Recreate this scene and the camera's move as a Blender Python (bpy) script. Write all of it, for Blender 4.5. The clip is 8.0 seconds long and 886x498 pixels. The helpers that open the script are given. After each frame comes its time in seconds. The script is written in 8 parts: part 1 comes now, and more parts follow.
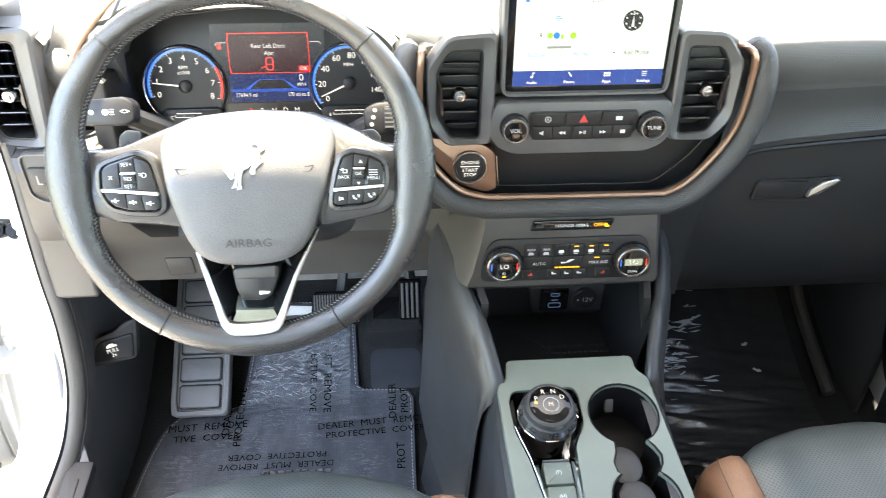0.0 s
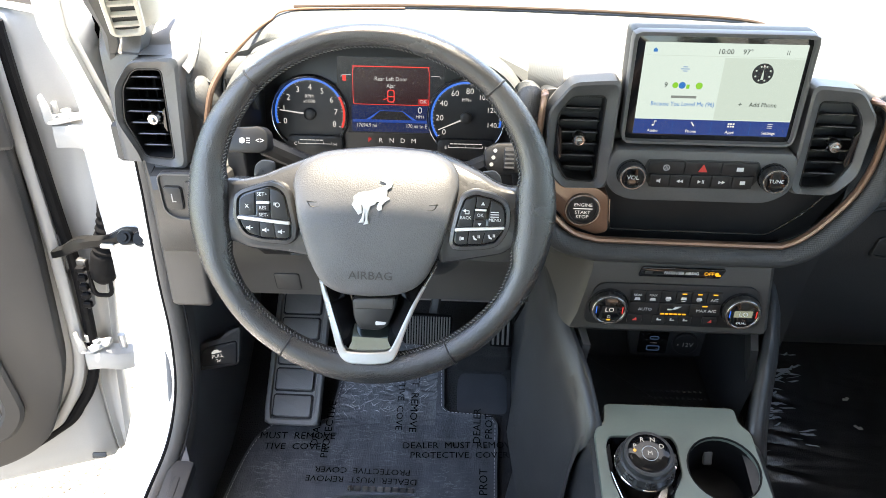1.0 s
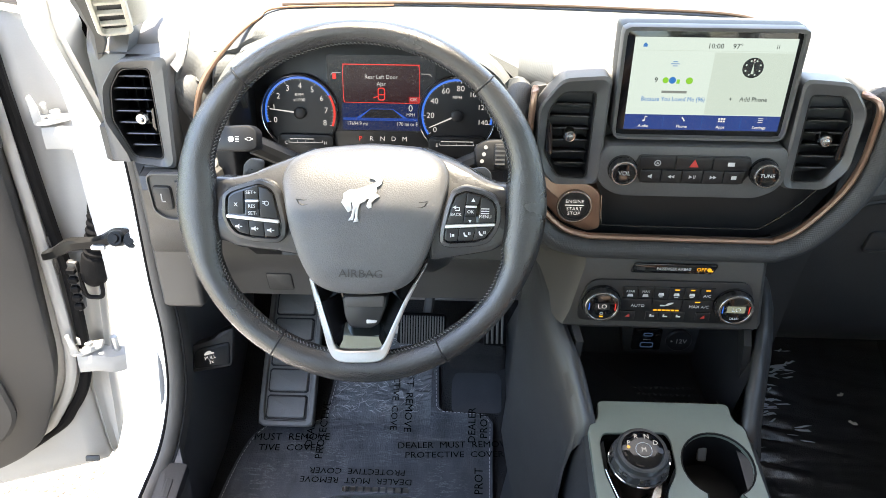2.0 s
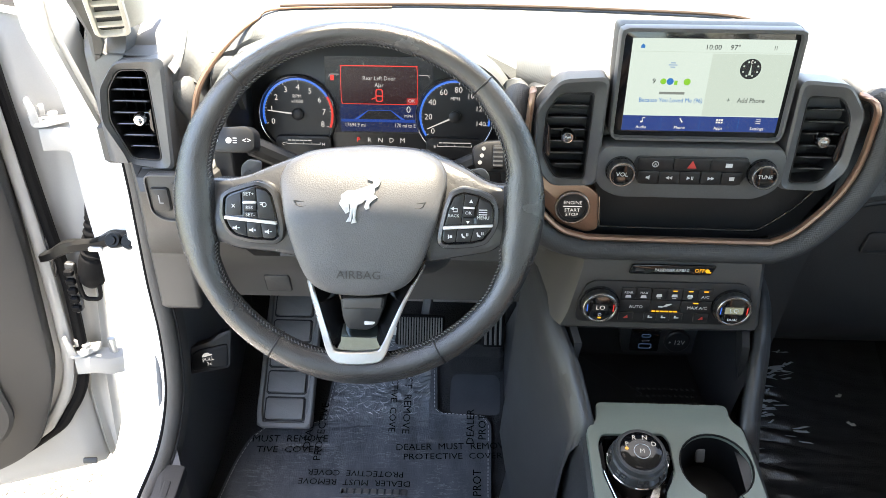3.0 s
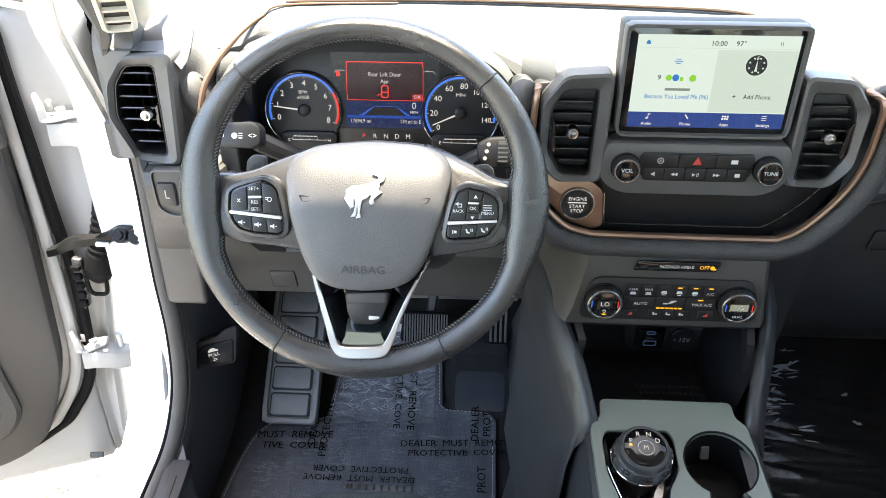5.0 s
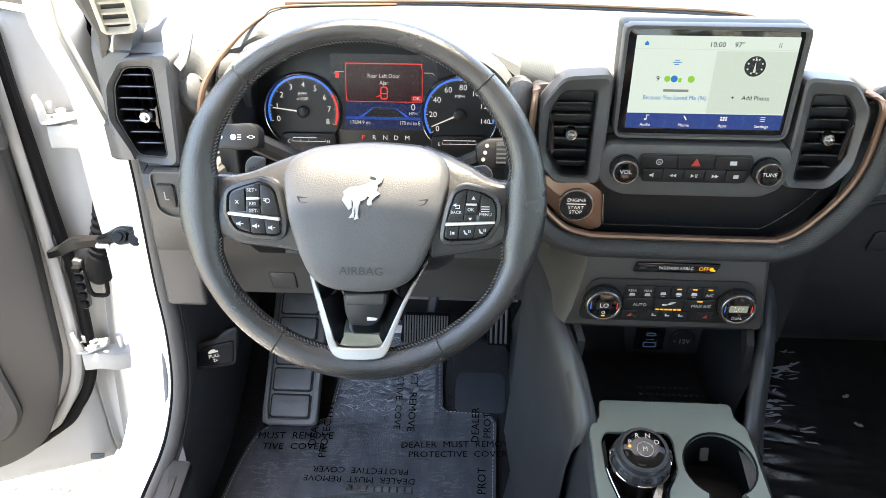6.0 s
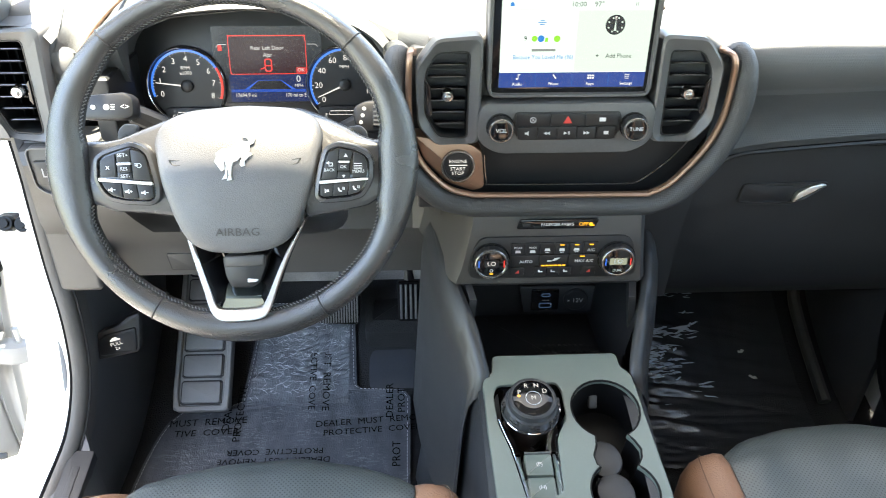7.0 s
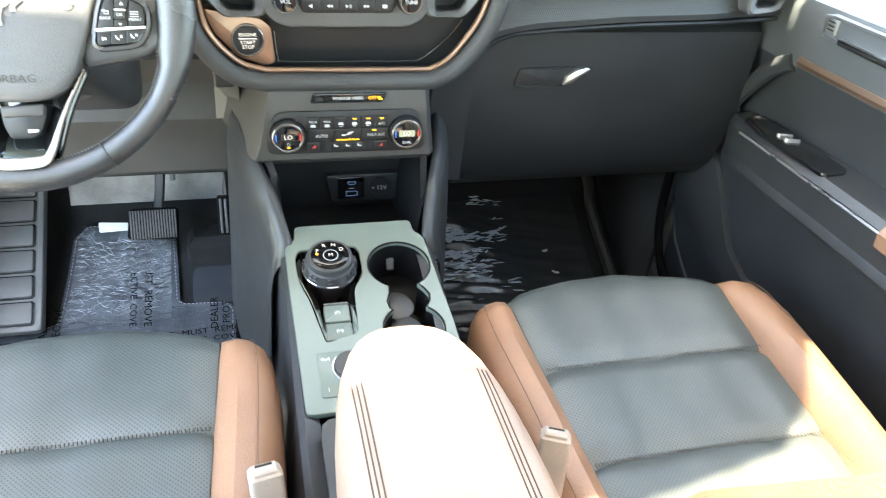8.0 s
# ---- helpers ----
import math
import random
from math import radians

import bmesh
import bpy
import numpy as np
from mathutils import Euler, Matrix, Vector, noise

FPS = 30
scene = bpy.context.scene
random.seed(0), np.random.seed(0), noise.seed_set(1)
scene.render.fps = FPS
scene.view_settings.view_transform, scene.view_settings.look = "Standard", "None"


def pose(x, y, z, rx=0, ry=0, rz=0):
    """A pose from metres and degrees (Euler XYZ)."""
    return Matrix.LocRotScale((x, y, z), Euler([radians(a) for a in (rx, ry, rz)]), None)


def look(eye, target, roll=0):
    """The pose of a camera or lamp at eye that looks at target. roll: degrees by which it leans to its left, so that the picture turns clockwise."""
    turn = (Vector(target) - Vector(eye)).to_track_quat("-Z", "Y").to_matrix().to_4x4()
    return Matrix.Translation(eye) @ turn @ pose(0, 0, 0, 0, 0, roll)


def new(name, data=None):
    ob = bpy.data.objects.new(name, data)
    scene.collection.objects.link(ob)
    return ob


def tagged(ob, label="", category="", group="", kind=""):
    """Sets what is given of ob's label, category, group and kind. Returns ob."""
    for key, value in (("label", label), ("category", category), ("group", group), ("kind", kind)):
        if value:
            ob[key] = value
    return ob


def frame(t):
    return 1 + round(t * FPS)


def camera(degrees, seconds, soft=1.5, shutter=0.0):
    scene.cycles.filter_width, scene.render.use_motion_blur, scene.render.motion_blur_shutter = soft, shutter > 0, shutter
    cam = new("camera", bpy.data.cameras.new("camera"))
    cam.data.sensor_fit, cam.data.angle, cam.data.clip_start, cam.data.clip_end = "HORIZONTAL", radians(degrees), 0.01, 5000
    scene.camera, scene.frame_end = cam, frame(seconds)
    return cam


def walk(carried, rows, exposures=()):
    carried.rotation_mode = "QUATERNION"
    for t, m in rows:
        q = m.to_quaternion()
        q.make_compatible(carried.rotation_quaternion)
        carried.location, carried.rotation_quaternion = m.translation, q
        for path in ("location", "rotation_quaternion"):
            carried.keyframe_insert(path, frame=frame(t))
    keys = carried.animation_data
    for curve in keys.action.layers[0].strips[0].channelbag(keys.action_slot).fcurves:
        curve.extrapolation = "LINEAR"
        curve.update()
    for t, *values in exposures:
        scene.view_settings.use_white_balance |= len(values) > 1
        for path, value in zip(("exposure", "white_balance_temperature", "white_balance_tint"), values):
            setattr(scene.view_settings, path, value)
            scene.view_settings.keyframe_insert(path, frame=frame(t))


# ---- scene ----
cam = camera(61.4, 8.0, soft=0.4, shutter=0.15)
STOPS = 3.80  # the clip's camera exposes for the shaded cabin
EXPOSURES = [(0.0, STOPS + 0.95, 7700, 9), (0.5, STOPS, 7300, 10), (6.4, STOPS, 7300, 10), (7.0, STOPS + 0.5, 7300, 7), (7.5, STOPS + 1.1, 7200, 7), (8.0, STOPS + 1.4, 7700, 5)]
PATH = [
    (0, (-0.233, -0.841, 1.551), (-0.106, 0.854, 0.497), 0.3),
    (0.5, (-0.273, -0.84, 1.582), (-0.324, 0.871, 0.547), 0.4),
    (1, (-0.275, -0.838, 1.583), (-0.351, 0.878, 0.558), 0.6),
    (1.5, (-0.271, -0.837, 1.579), (-0.341, 0.879, 0.555), 0.4),
    (3, (-0.269, -0.836, 1.577), (-0.33, 0.884, 0.558), 0.3),
    (3.5, (-0.269, -0.837, 1.577), (-0.336, 0.881, 0.556), 0.3),
    (4, (-0.267, -0.839, 1.577), (-0.339, 0.878, 0.553), 0.3),
    (4.5, (-0.267, -0.839, 1.575), (-0.341, 0.878, 0.551), 0.3),
    (6, (-0.262, -0.839, 1.575), (-0.347, 0.879, 0.556), 0.1),
    (6.5, (-0.234, -0.848, 1.566), (-0.284, 0.87, 0.542), 0.3),
    (7, (-0.199, -0.879, 1.547), (-0.113, 0.837, 0.523), 0.4),
    (7.5, (-0.161, -0.948, 1.518), (0.084, 0.751, 0.492), 2.6),
    (7.7, (-0.148, -0.979, 1.499), (0.176, 0.7, 0.461), 4.2),
    (8, (-0.132, -1.036, 1.458), (0.329, 0.597, 0.399), 4.4),
]
walk(cam, [(t, look(eye, target, roll)) for t, eye, target, roll in PATH],
     exposures=EXPOSURES)

# ---- world and sun ----
SUN_DIR = Vector((0.0, 0.0, -1.0)).normalized()   # the way the sunlight travels
world = bpy.data.worlds.new("sky_world")
scene.world = world
world.use_nodes = True
wn = world.node_tree.nodes
wl = world.node_tree.links
sky = wn.new("ShaderNodeTexSky")
sky.sky_type = "NISHITA"
sky.sun_disc = False
sky.sun_elevation = math.asin(-SUN_DIR.z)
sky.sun_rotation = math.atan2(-SUN_DIR.x, -SUN_DIR.y)
sky.dust_density = 2.0
wn["Background"].inputs["Strength"].default_value = 0.135
wl.new(sky.outputs[0], wn["Background"].inputs["Color"])
sun_data = bpy.data.lights.new("sun", "SUN")
sun_data.energy = 5.0
sun_data.angle = radians(1.0)
sun_data.color = (1.0, 0.95, 0.87)
sun = new("sun", sun_data)
sun.matrix_world = look((0, 0, 10), Vector((0, 0, 10)) + SUN_DIR)

# ---- materials ----
GAIN = 2.0 ** -STOPS    # screens and lit symbols are set in the camera's own exposure


def mat(name, color, rough=0.5, metal=0.0, var=0.15, grain=0.0, grain_size=0.002, wear=0.0, spec=0.5, coat=0.0, stretch=(1, 1, 1), knit=False):
    """A surface with a base colour that varies at two scales, uneven gloss and a fine relief."""
    m = bpy.data.materials.new(name)
    m.use_nodes = True
    n, l = m.node_tree.nodes, m.node_tree.links
    b = n["Principled BSDF"]
    b.inputs["Metallic"].default_value = metal
    b.inputs["Specular IOR Level"].default_value = spec
    b.inputs["Coat Weight"].default_value = coat
    b.inputs["Coat Roughness"].default_value = 0.08
    tc = n.new("ShaderNodeTexCoord")
    mp = n.new("ShaderNodeMapping")
    mp.inputs["Scale"].default_value = stretch
    l.new(tc.outputs["Object"], mp.inputs["Vector"])
    big = n.new("ShaderNodeTexNoise")
    big.inputs["Scale"].default_value = 14.0
    big.inputs["Detail"].default_value = 6.0
    l.new(mp.outputs[0], big.inputs["Vector"])
    fine = n.new("ShaderNodeTexNoise")
    fine.inputs["Scale"].default_value = 420.0
    fine.inputs["Detail"].default_value = 3.0
    l.new(mp.outputs[0], fine.inputs["Vector"])
    mix = n.new("ShaderNodeMath")
    mix.operation = "MULTIPLY_ADD"
    l.new(fine.outputs["Fac"], mix.inputs[0])
    mix.inputs[1].default_value = 0.45
    l.new(big.outputs["Fac"], mix.inputs[2])
    ramp = n.new("ShaderNodeValToRGB")
    lo = [max(0.0, c * (1 - var)) for c in color]
    hi = [min(1.0, c * (1 + var)) for c in color]
    ramp.color_ramp.elements[0].position, ramp.color_ramp.elements[0].color = 0.45, (*lo, 1)
    ramp.color_ramp.elements[1].position, ramp.color_ramp.elements[1].color = 1.0, (*hi, 1)
    l.new(mix.outputs[0], ramp.inputs[0])
    l.new(ramp.outputs[0], b.inputs["Base Color"])
    rr = n.new("ShaderNodeMapRange")
    rr.inputs["From Min"].default_value, rr.inputs["From Max"].default_value = 0.3, 0.75
    rr.inputs["To Min"].default_value = max(0.02, rough - 0.035 * (rough > 0.15) - wear)
    rr.inputs["To Max"].default_value = min(1.0, rough + 0.035 * (rough > 0.15))
    l.new(big.outputs["Fac"], rr.inputs["Value"])
    l.new(rr.outputs[0], b.inputs["Roughness"])
    if grain:
        vor = n.new("ShaderNodeTexVoronoi")
        vor.inputs["Scale"].default_value = 1.0 / grain_size
        if knit:          # a regular lattice of small dimples
            vor.inputs["Randomness"].default_value = 0.0
            mp.inputs["Rotation"].default_value = (radians(45), 0, radians(45))
        l.new(mp.outputs[0], vor.inputs["Vector"])
        bump = n.new("ShaderNodeBump")
        bump.inputs["Strength"].default_value = grain
        bump.inputs["Distance"].default_value = grain_size * 0.4
        l.new(vor.outputs["Distance"], bump.inputs["Height"])
        l.new(bump.outputs[0], b.inputs["Normal"])
    return m


def glow(name, color, k=1.0):
    """What gives off light itself: a screen, a lit symbol."""
    m = bpy.data.materials.new(name)
    m.use_nodes = True
    b = m.node_tree.nodes["Principled BSDF"]
    b.inputs["Base Color"].default_value = (0.01, 0.01, 0.01, 1)
    b.inputs["Roughness"].default_value = 0.25
    b.inputs["Emission Color"].default_value = (*color, 1)
    b.inputs["Emission Strength"].default_value = k * GAIN
    return m


def dotted(name, base, hole, size, rough):
    """Leather or plastic with a regular field of small punched holes."""
    m = mat(name, base, rough, var=0.12, grain=0.25, grain_size=0.0012)
    n, l = m.node_tree.nodes, m.node_tree.links
    b = n["Principled BSDF"]
    tc = n.new("ShaderNodeTexCoord")
    mp = n.new("ShaderNodeMapping")
    mp.inputs["Scale"].default_value = (1 / size, 1 / size, 0.0)
    mp.inputs["Rotation"].default_value = (0, 0, radians(45))
    l.new(tc.outputs["Object"], mp.inputs["Vector"])
    vor = n.new("ShaderNodeTexVoronoi")
    vor.inputs["Scale"].default_value = 1.0
    vor.inputs["Randomness"].default_value = 0.0
    l.new(mp.outputs[0], vor.inputs["Vector"])
    cut = n.new("ShaderNodeMapRange")
    cut.inputs["From Min"].default_value, cut.inputs["From Max"].default_value = 0.2, 0.28
    l.new(vor.outputs["Distance"], cut.inputs["Value"])
    mx = n.new("ShaderNodeMix")
    mx.data_type = "RGBA"
    mx.inputs["A"].default_value = (*hole, 1)
    l.new(cut.outputs[0], mx.inputs["Factor"])
    old = b.inputs["Base Color"].links[0].from_socket
    l.new(old, mx.inputs["B"])
    l.new(mx.outputs["Result"], b.inputs["Base Color"])
    bump = n.new("ShaderNodeBump")
    bump.inputs["Strength"].default_value = 0.3
    bump.inputs["Distance"].default_value = 0.0006
    l.new(cut.outputs[0], bump.inputs["Height"])
    if b.inputs["Normal"].links:
        l.new(b.inputs["Normal"].links[0].from_socket, bump.inputs["Normal"])
    l.new(bump.outputs[0], b.inputs["Normal"])
    return m


PAD = mat("dash_pad_soft_black", (0.068, 0.069, 0.070), 0.6, var=0.06, grain=0.45, grain_size=0.0015, knit=True)
VINYL = mat("knit_black_vinyl", (0.038, 0.039, 0.040), 0.55, var=0.06, grain=0.45, grain_size=0.0024, knit=True)
DARK = mat("hard_plastic_charcoal", (0.026, 0.0265, 0.028), 0.5, grain=0.3, grain_size=0.0010)
LOWER = mat("hard_plastic_dark_grey", (0.049, 0.0465, 0.044), 0.5, grain=0.3, grain_size=0.0010)
GREY = mat("satin_grey_plastic", (0.092, 0.091, 0.091), 0.42, grain=0.12, grain_size=0.001)
CONSOLE = mat("console_side_plastic", (0.028, 0.029, 0.031), 0.42, grain=0.3, grain_size=0.0012)
DECK = mat("satin_grey_green_plastic", (0.115, 0.142, 0.122), 0.40, var=0.06, grain=0.1, grain_size=0.001)
BLACK = mat("black_plastic", (0.014, 0.014, 0.015), 0.45, grain=0.2, grain_size=0.001)
GLOSS = mat("gloss_black", (0.008, 0.008, 0.009), 0.08, var=0.2, coat=0.6)
RUBBER = mat("black_rubber", (0.005, 0.005, 0.0055), 0.6, spec=0.06, grain=0.3, grain_size=0.002)
COPPER = mat("copper_trim", (0.30, 0.185, 0.13), 0.36, metal=0.75, var=0.1, grain=0.08, grain_size=0.0008)
CHROME = mat("satin_chrome", (0.72, 0.72, 0.73), 0.16, metal=1.0, var=0.05)
DARK_CHROME = mat("dark_satin_chrome", (0.30, 0.29, 0.28), 0.25, metal=0.9, var=0.08)
SILVER = mat("brushed_silver", (0.62, 0.61, 0.60), 0.3, metal=0.9, var=0.06)
RIM_LEATHER = mat("black_wheel_leather", (0.028, 0.0285, 0.030), 0.27, spec=0.9, grain=0.6, grain_size=0.0012, wear=0.05)
HUBM = mat("grained_grey_hub_plastic", (0.10, 0.10, 0.103), 0.38, spec=0.5, grain=0.35, grain_size=0.0013)
SPOKE = mat("satin_dark_spoke", (0.058, 0.058, 0.060), 0.27, grain=0.12)
LEATHER = dotted("perforated_black_leather", (0.066, 0.077, 0.076), (0.026, 0.03, 0.03), 0.0042, 0.38)
LEATHER_PLAIN = mat("black_leather", (0.060, 0.068, 0.072), 0.42, grain=0.5, grain_size=0.0022)
BROWN = mat("tan_brown_leather", (0.27, 0.145, 0.088), 0.42, var=0.14, grain=0.5, grain_size=0.0022)
ARM_LEATHER = mat("brown_armrest_leather", (0.36, 0.25, 0.19), 0.45, var=0.1, grain=0.4, grain_size=0.002)
THREAD = mat("grey_thread", (0.13, 0.13, 0.125), 0.8)
THREAD_DARK = mat("dark_thread", (0.03, 0.022, 0.018), 0.8)
CARPET = mat("black_carpet", (0.016, 0.016, 0.017), 0.95, var=0.4, grain=1.0, grain_size=0.003)
WHITE = mat("white_body_paint", (0.74, 0.74, 0.73), 0.22, var=0.02, coat=0.7)
# body white without clearcoat, darkened for the open door's shaded inner side
SHADED_WHITE = mat("shaded_flat_white_paint", (0.28, 0.28, 0.275), 0.40, var=0.05)
HEADLINER = mat("light_grey_headliner", (0.55, 0.54, 0.51), 0.9, grain=0.4, grain_size=0.002)
PILLAR_TRIM = mat("light_beige_pillar_trim", (0.58, 0.55, 0.49), 0.6, grain=0.2, grain_size=0.0015)
INK_WHITE = glow("glowing_white_ink", (0.85, 0.87, 0.9), 0.75)
PRINT = mat("white_print", (0.62, 0.62, 0.62), 0.6)
PRINT_GREY = mat("grey_print", (0.36, 0.36, 0.36), 0.6)
PRINT_BLACK = mat("black_print", (0.006, 0.006, 0.007), 0.6)
RED_PRINT = mat("red_print", (0.55, 0.05, 0.04), 0.5)
GROUND = mat("pale_concrete", (0.13, 0.124, 0.115), 0.9, var=0.35, grain=0.6, grain_size=0.012)
STEEL = mat("zinc_steel", (0.55, 0.55, 0.54), 0.35, metal=0.9)
AMBER = glow("amber_lamp", (1.0, 0.48, 0.03), 1.3)
REDGLOW = glow("red_symbol", (1.0, 0.05, 0.04), 1.0)
BLUEGLOW = glow("blue_dial_arc", (0.04, 0.2, 0.95), 1.0)

# ---- mesh helpers ----


def thing(name, label, category, at=(0, 0, 0), group="", kind=""):
    ob = new(name)
    ob.location = at
    ob.empty_display_size = 0.05
    return tagged(ob, label, category, group, kind)


def part(name, bm, material, parent=None, label="", angle=35, keep=False):
    """Links a bmesh, made in world coordinates, as one mesh object under a thing or part."""
    bmesh.ops.recalc_face_normals(bm, faces=bm.faces[:])
    me = bpy.data.meshes.new(name)
    for f in bm.faces:
        f.smooth = len(f.verts) <= 4
    bm.to_mesh(me)
    bm.free()
    me.set_sharp_from_angle(angle=radians(angle))
    me.materials.append(material)
    ob = new(name, me)
    if parent is not None:
        at = Vector((0, 0, 0))
        p = parent
        while p is not None:
            at += p.location
            p = p.parent
        me.transform(Matrix.Translation(-at))
        ob.parent = parent
    return tagged(ob, label) if label else ob


def offset(pts, d):
    """A loop drawn in by d."""
    n = len(pts)
    area = sum(pts[i][0] * pts[(i + 1) % n][1] - pts[(i + 1) % n][0] * pts[i][1] for i in range(n))
    s = 1 if area > 0 else -1
    out = []
    for i in range(n):
        p, a, b = Vector(pts[i][:2]), Vector(pts[i - 1][:2]), Vector(pts[(i + 1) % n][:2])
        e1, e2 = (p - a), (b - p)
        if e1.length < 1e-9 or e2.length < 1e-9:
            out.append((p.x, p.y))
            continue
        e1.normalize(), e2.normalize()
        n1, n2 = Vector((-e1.y, e1.x)) * s, Vector((-e2.y, e2.x)) * s
        m = n1 + n2
        if m.length < 1e-6:
            m = n1
        m.normalize()
        k = d / max(0.4, m.dot(n1))
        out.append((p.x + m.x * k, p.y + m.y * k))
    return out


def rounded(pts, r, n=4):
    """A loop with its corners rounded."""
    out = []
    c = len(pts)
    for i in range(c):
        p, a, b = Vector(pts[i]), Vector(pts[i - 1]), Vector(pts[(i + 1) % c])
        ra = min(r, (p - a).length * 0.45, (p - b).length * 0.45)
        p0, p1 = p + (a - p).normalized() * ra, p + (b - p).normalized() * ra
        for k in range(n + 1):
            t = k / n
            q = p0 * (1 - t) ** 2 + p * 2 * t * (1 - t) + p1 * t * t
            out.append((q.x, q.y))
    return out


def rect(x0, y0, x1, y1, r=0.0, n=4):
    pts = [(x0, y0), (x1, y0), (x1, y1), (x0, y1)]
    return rounded(pts, r, n) if r else pts


def disc(x, y, r, n=32, ry=None):
    return [(x + r * math.cos(2 * math.pi * k / n), y + (ry or r) * math.sin(2 * math.pi * k / n)) for k in range(n)]


def bridge(bm, a, b):
    n = len(a)
    for i in range(n):
        bm.faces.new((a[i], a[(i + 1) % n], b[(i + 1) % n], b[i]))


def ring(bm, pts, z, m):
    return [bm.verts.new(m @ Vector((p[0], p[1], z))) for p in pts]


def slab(bm, pts, m, depth, bevel=0.0, base=0.0):
    """A plate of that outline, standing on the plane of m, with a softened front edge."""
    r0 = ring(bm, pts, base, m)
    bm.faces.new(r0[::-1])
    if bevel:
        r1 = ring(bm, pts, depth - bevel, m)
        r2 = ring(bm, offset(pts, bevel * 0.3), depth - bevel * 0.3, m)
        r3 = ring(bm, offset(pts, bevel), depth, m)
        bridge(bm, r0, r1), bridge(bm, r1, r2), bridge(bm, r2, r3)
        bm.faces.new(r3)
    else:
        r1 = ring(bm, pts, depth, m)
        bridge(bm, r0, r1)
        bm.faces.new(r1)
    return bm


def around(pts, n, c=None):
    """The loop, met by n rays from its middle."""
    c = c or (sum(p[0] for p in pts) / len(pts), sum(p[1] for p in pts) / len(pts))
    out = []
    for k in range(n):
        a = 2 * math.pi * (k + 0.5) / n
        d = (math.cos(a), math.sin(a))
        best = 0
        for i in range(len(pts)):
            p, q = pts[i - 1], pts[i]
            ex, ey = q[0] - p[0], q[1] - p[1]
            den = d[0] * ey - d[1] * ex
            if abs(den) < 1e-12:
                continue
            t = ((p[0] - c[0]) * ey - (p[1] - c[1]) * ex) / den
            u = ((p[0] - c[0]) * d[1] - (p[1] - c[1]) * d[0]) / den
            if t > best and -1e-6 <= u <= 1 + 1e-6:
                best = t
        out.append((c[0] + d[0] * best, c[1] + d[1] * best))
    return out


def hoop(bm, outer, inner, m, depth, bevel=0.001, base=0.0, n=128, inner_depth=None):
    """A frame between two outlines."""
    c = (sum(p[0] for p in inner) / len(inner), sum(p[1] for p in inner) / len(inner))
    o, i = around(outer, n, c), around(inner, n, c)
    d2 = depth if inner_depth is None else inner_depth
    o2 = [(p[0] + (q[0] - p[0]) * 0.2, p[1] + (q[1] - p[1]) * 0.2) for p, q in zip(o, i)]
    i2 = [(q[0] + (p[0] - q[0]) * 0.15, q[1] + (p[1] - q[1]) * 0.15) for p, q in zip(o, i)]
    rings = [ring(bm, o, base, m), ring(bm, o, depth - bevel, m), ring(bm, o2, depth, m), ring(bm, i2, d2, m), ring(bm, i, d2 - bevel, m), ring(bm, i, base, m)]
    for k in range(len(rings)):
        bridge(bm, rings[k - 1], rings[k])
    return bm


def dome(bm, pts, m, steps):
    """Rings of the outline, scaled to its middle, at heights: (scale, height) in turn."""
    cx, cy = sum(p[0] for p in pts) / len(pts), sum(p[1] for p in pts) / len(pts)
    last = None
    for s, h in steps:
        r = ring(bm, [(cx + (p[0] - cx) * s, cy + (p[1] - cy) * s) for p in pts], h, m)
        if last is None:
            bm.faces.new(r[::-1])
        else:
            bridge(bm, last, r)
        last = r
    bm.faces.new(last)
    return bm


def tube(bm, path, r, n=10, closed=False, up=(0, 0, 1), flat=1.0, radii=None):
    """A round or flattened bar along a line of points."""
    pts = [Vector(p) for p in path]
    c = len(pts)
    rings = []
    up = Vector(up)
    for i, p in enumerate(pts):
        a = pts[i - 1] if (closed or i) else p
        b = pts[(i + 1) % c] if (closed or i < c - 1) else p
        t = (b - a).normalized()
        s = t.cross(up)
        if s.length < 1e-4:
            s = t.cross(Vector((1, 0, 0)))
        s.normalize()
        w = s.cross(t).normalized()
        rr = radii[i] if radii else r
        rings.append([bm.verts.new(p + s * rr * math.cos(2 * math.pi * k / n) + w * rr * flat * math.sin(2 * math.pi * k / n)) for k in range(n)])
    for i in range(c if closed else c - 1):
        bridge(bm, rings[i], rings[(i + 1) % c])
    if not closed:
        bm.faces.new(rings[0][::-1]), bm.faces.new(rings[-1])
    return bm


def spline(pts, n=8, closed=False):
    """A smooth line through the points."""
    P = [Vector(p) for p in pts]
    out = []
    c = len(P)
    for i in range(c if closed else c - 1):
        p1, p2 = P[i], P[(i + 1) % c]
        p0 = P[i - 1] if (closed or i) else p1
        p3 = P[(i + 2) % c] if (closed or i + 2 < c) else p2
        for k in range(n):
            t = k / n
            out.append(0.5 * ((2 * p1) + (p2 - p0) * t + (2 * p0 - 5 * p1 + 4 * p2 - p3) * t * t + (3 * p1 - p0 - 3 * p2 + p3) * t ** 3))
    if not closed:
        out.append(P[-1])
    return out


def sheet(bm, rows):
    """A skin over rows of points."""
    v = [[bm.verts.new(p) for p in r] for r in rows]
    for i in range(len(v) - 1):
        for j in range(len(v[0]) - 1):
            bm.faces.new((v[i][j], v[i][j + 1], v[i + 1][j + 1], v[i + 1][j]))
    return bm


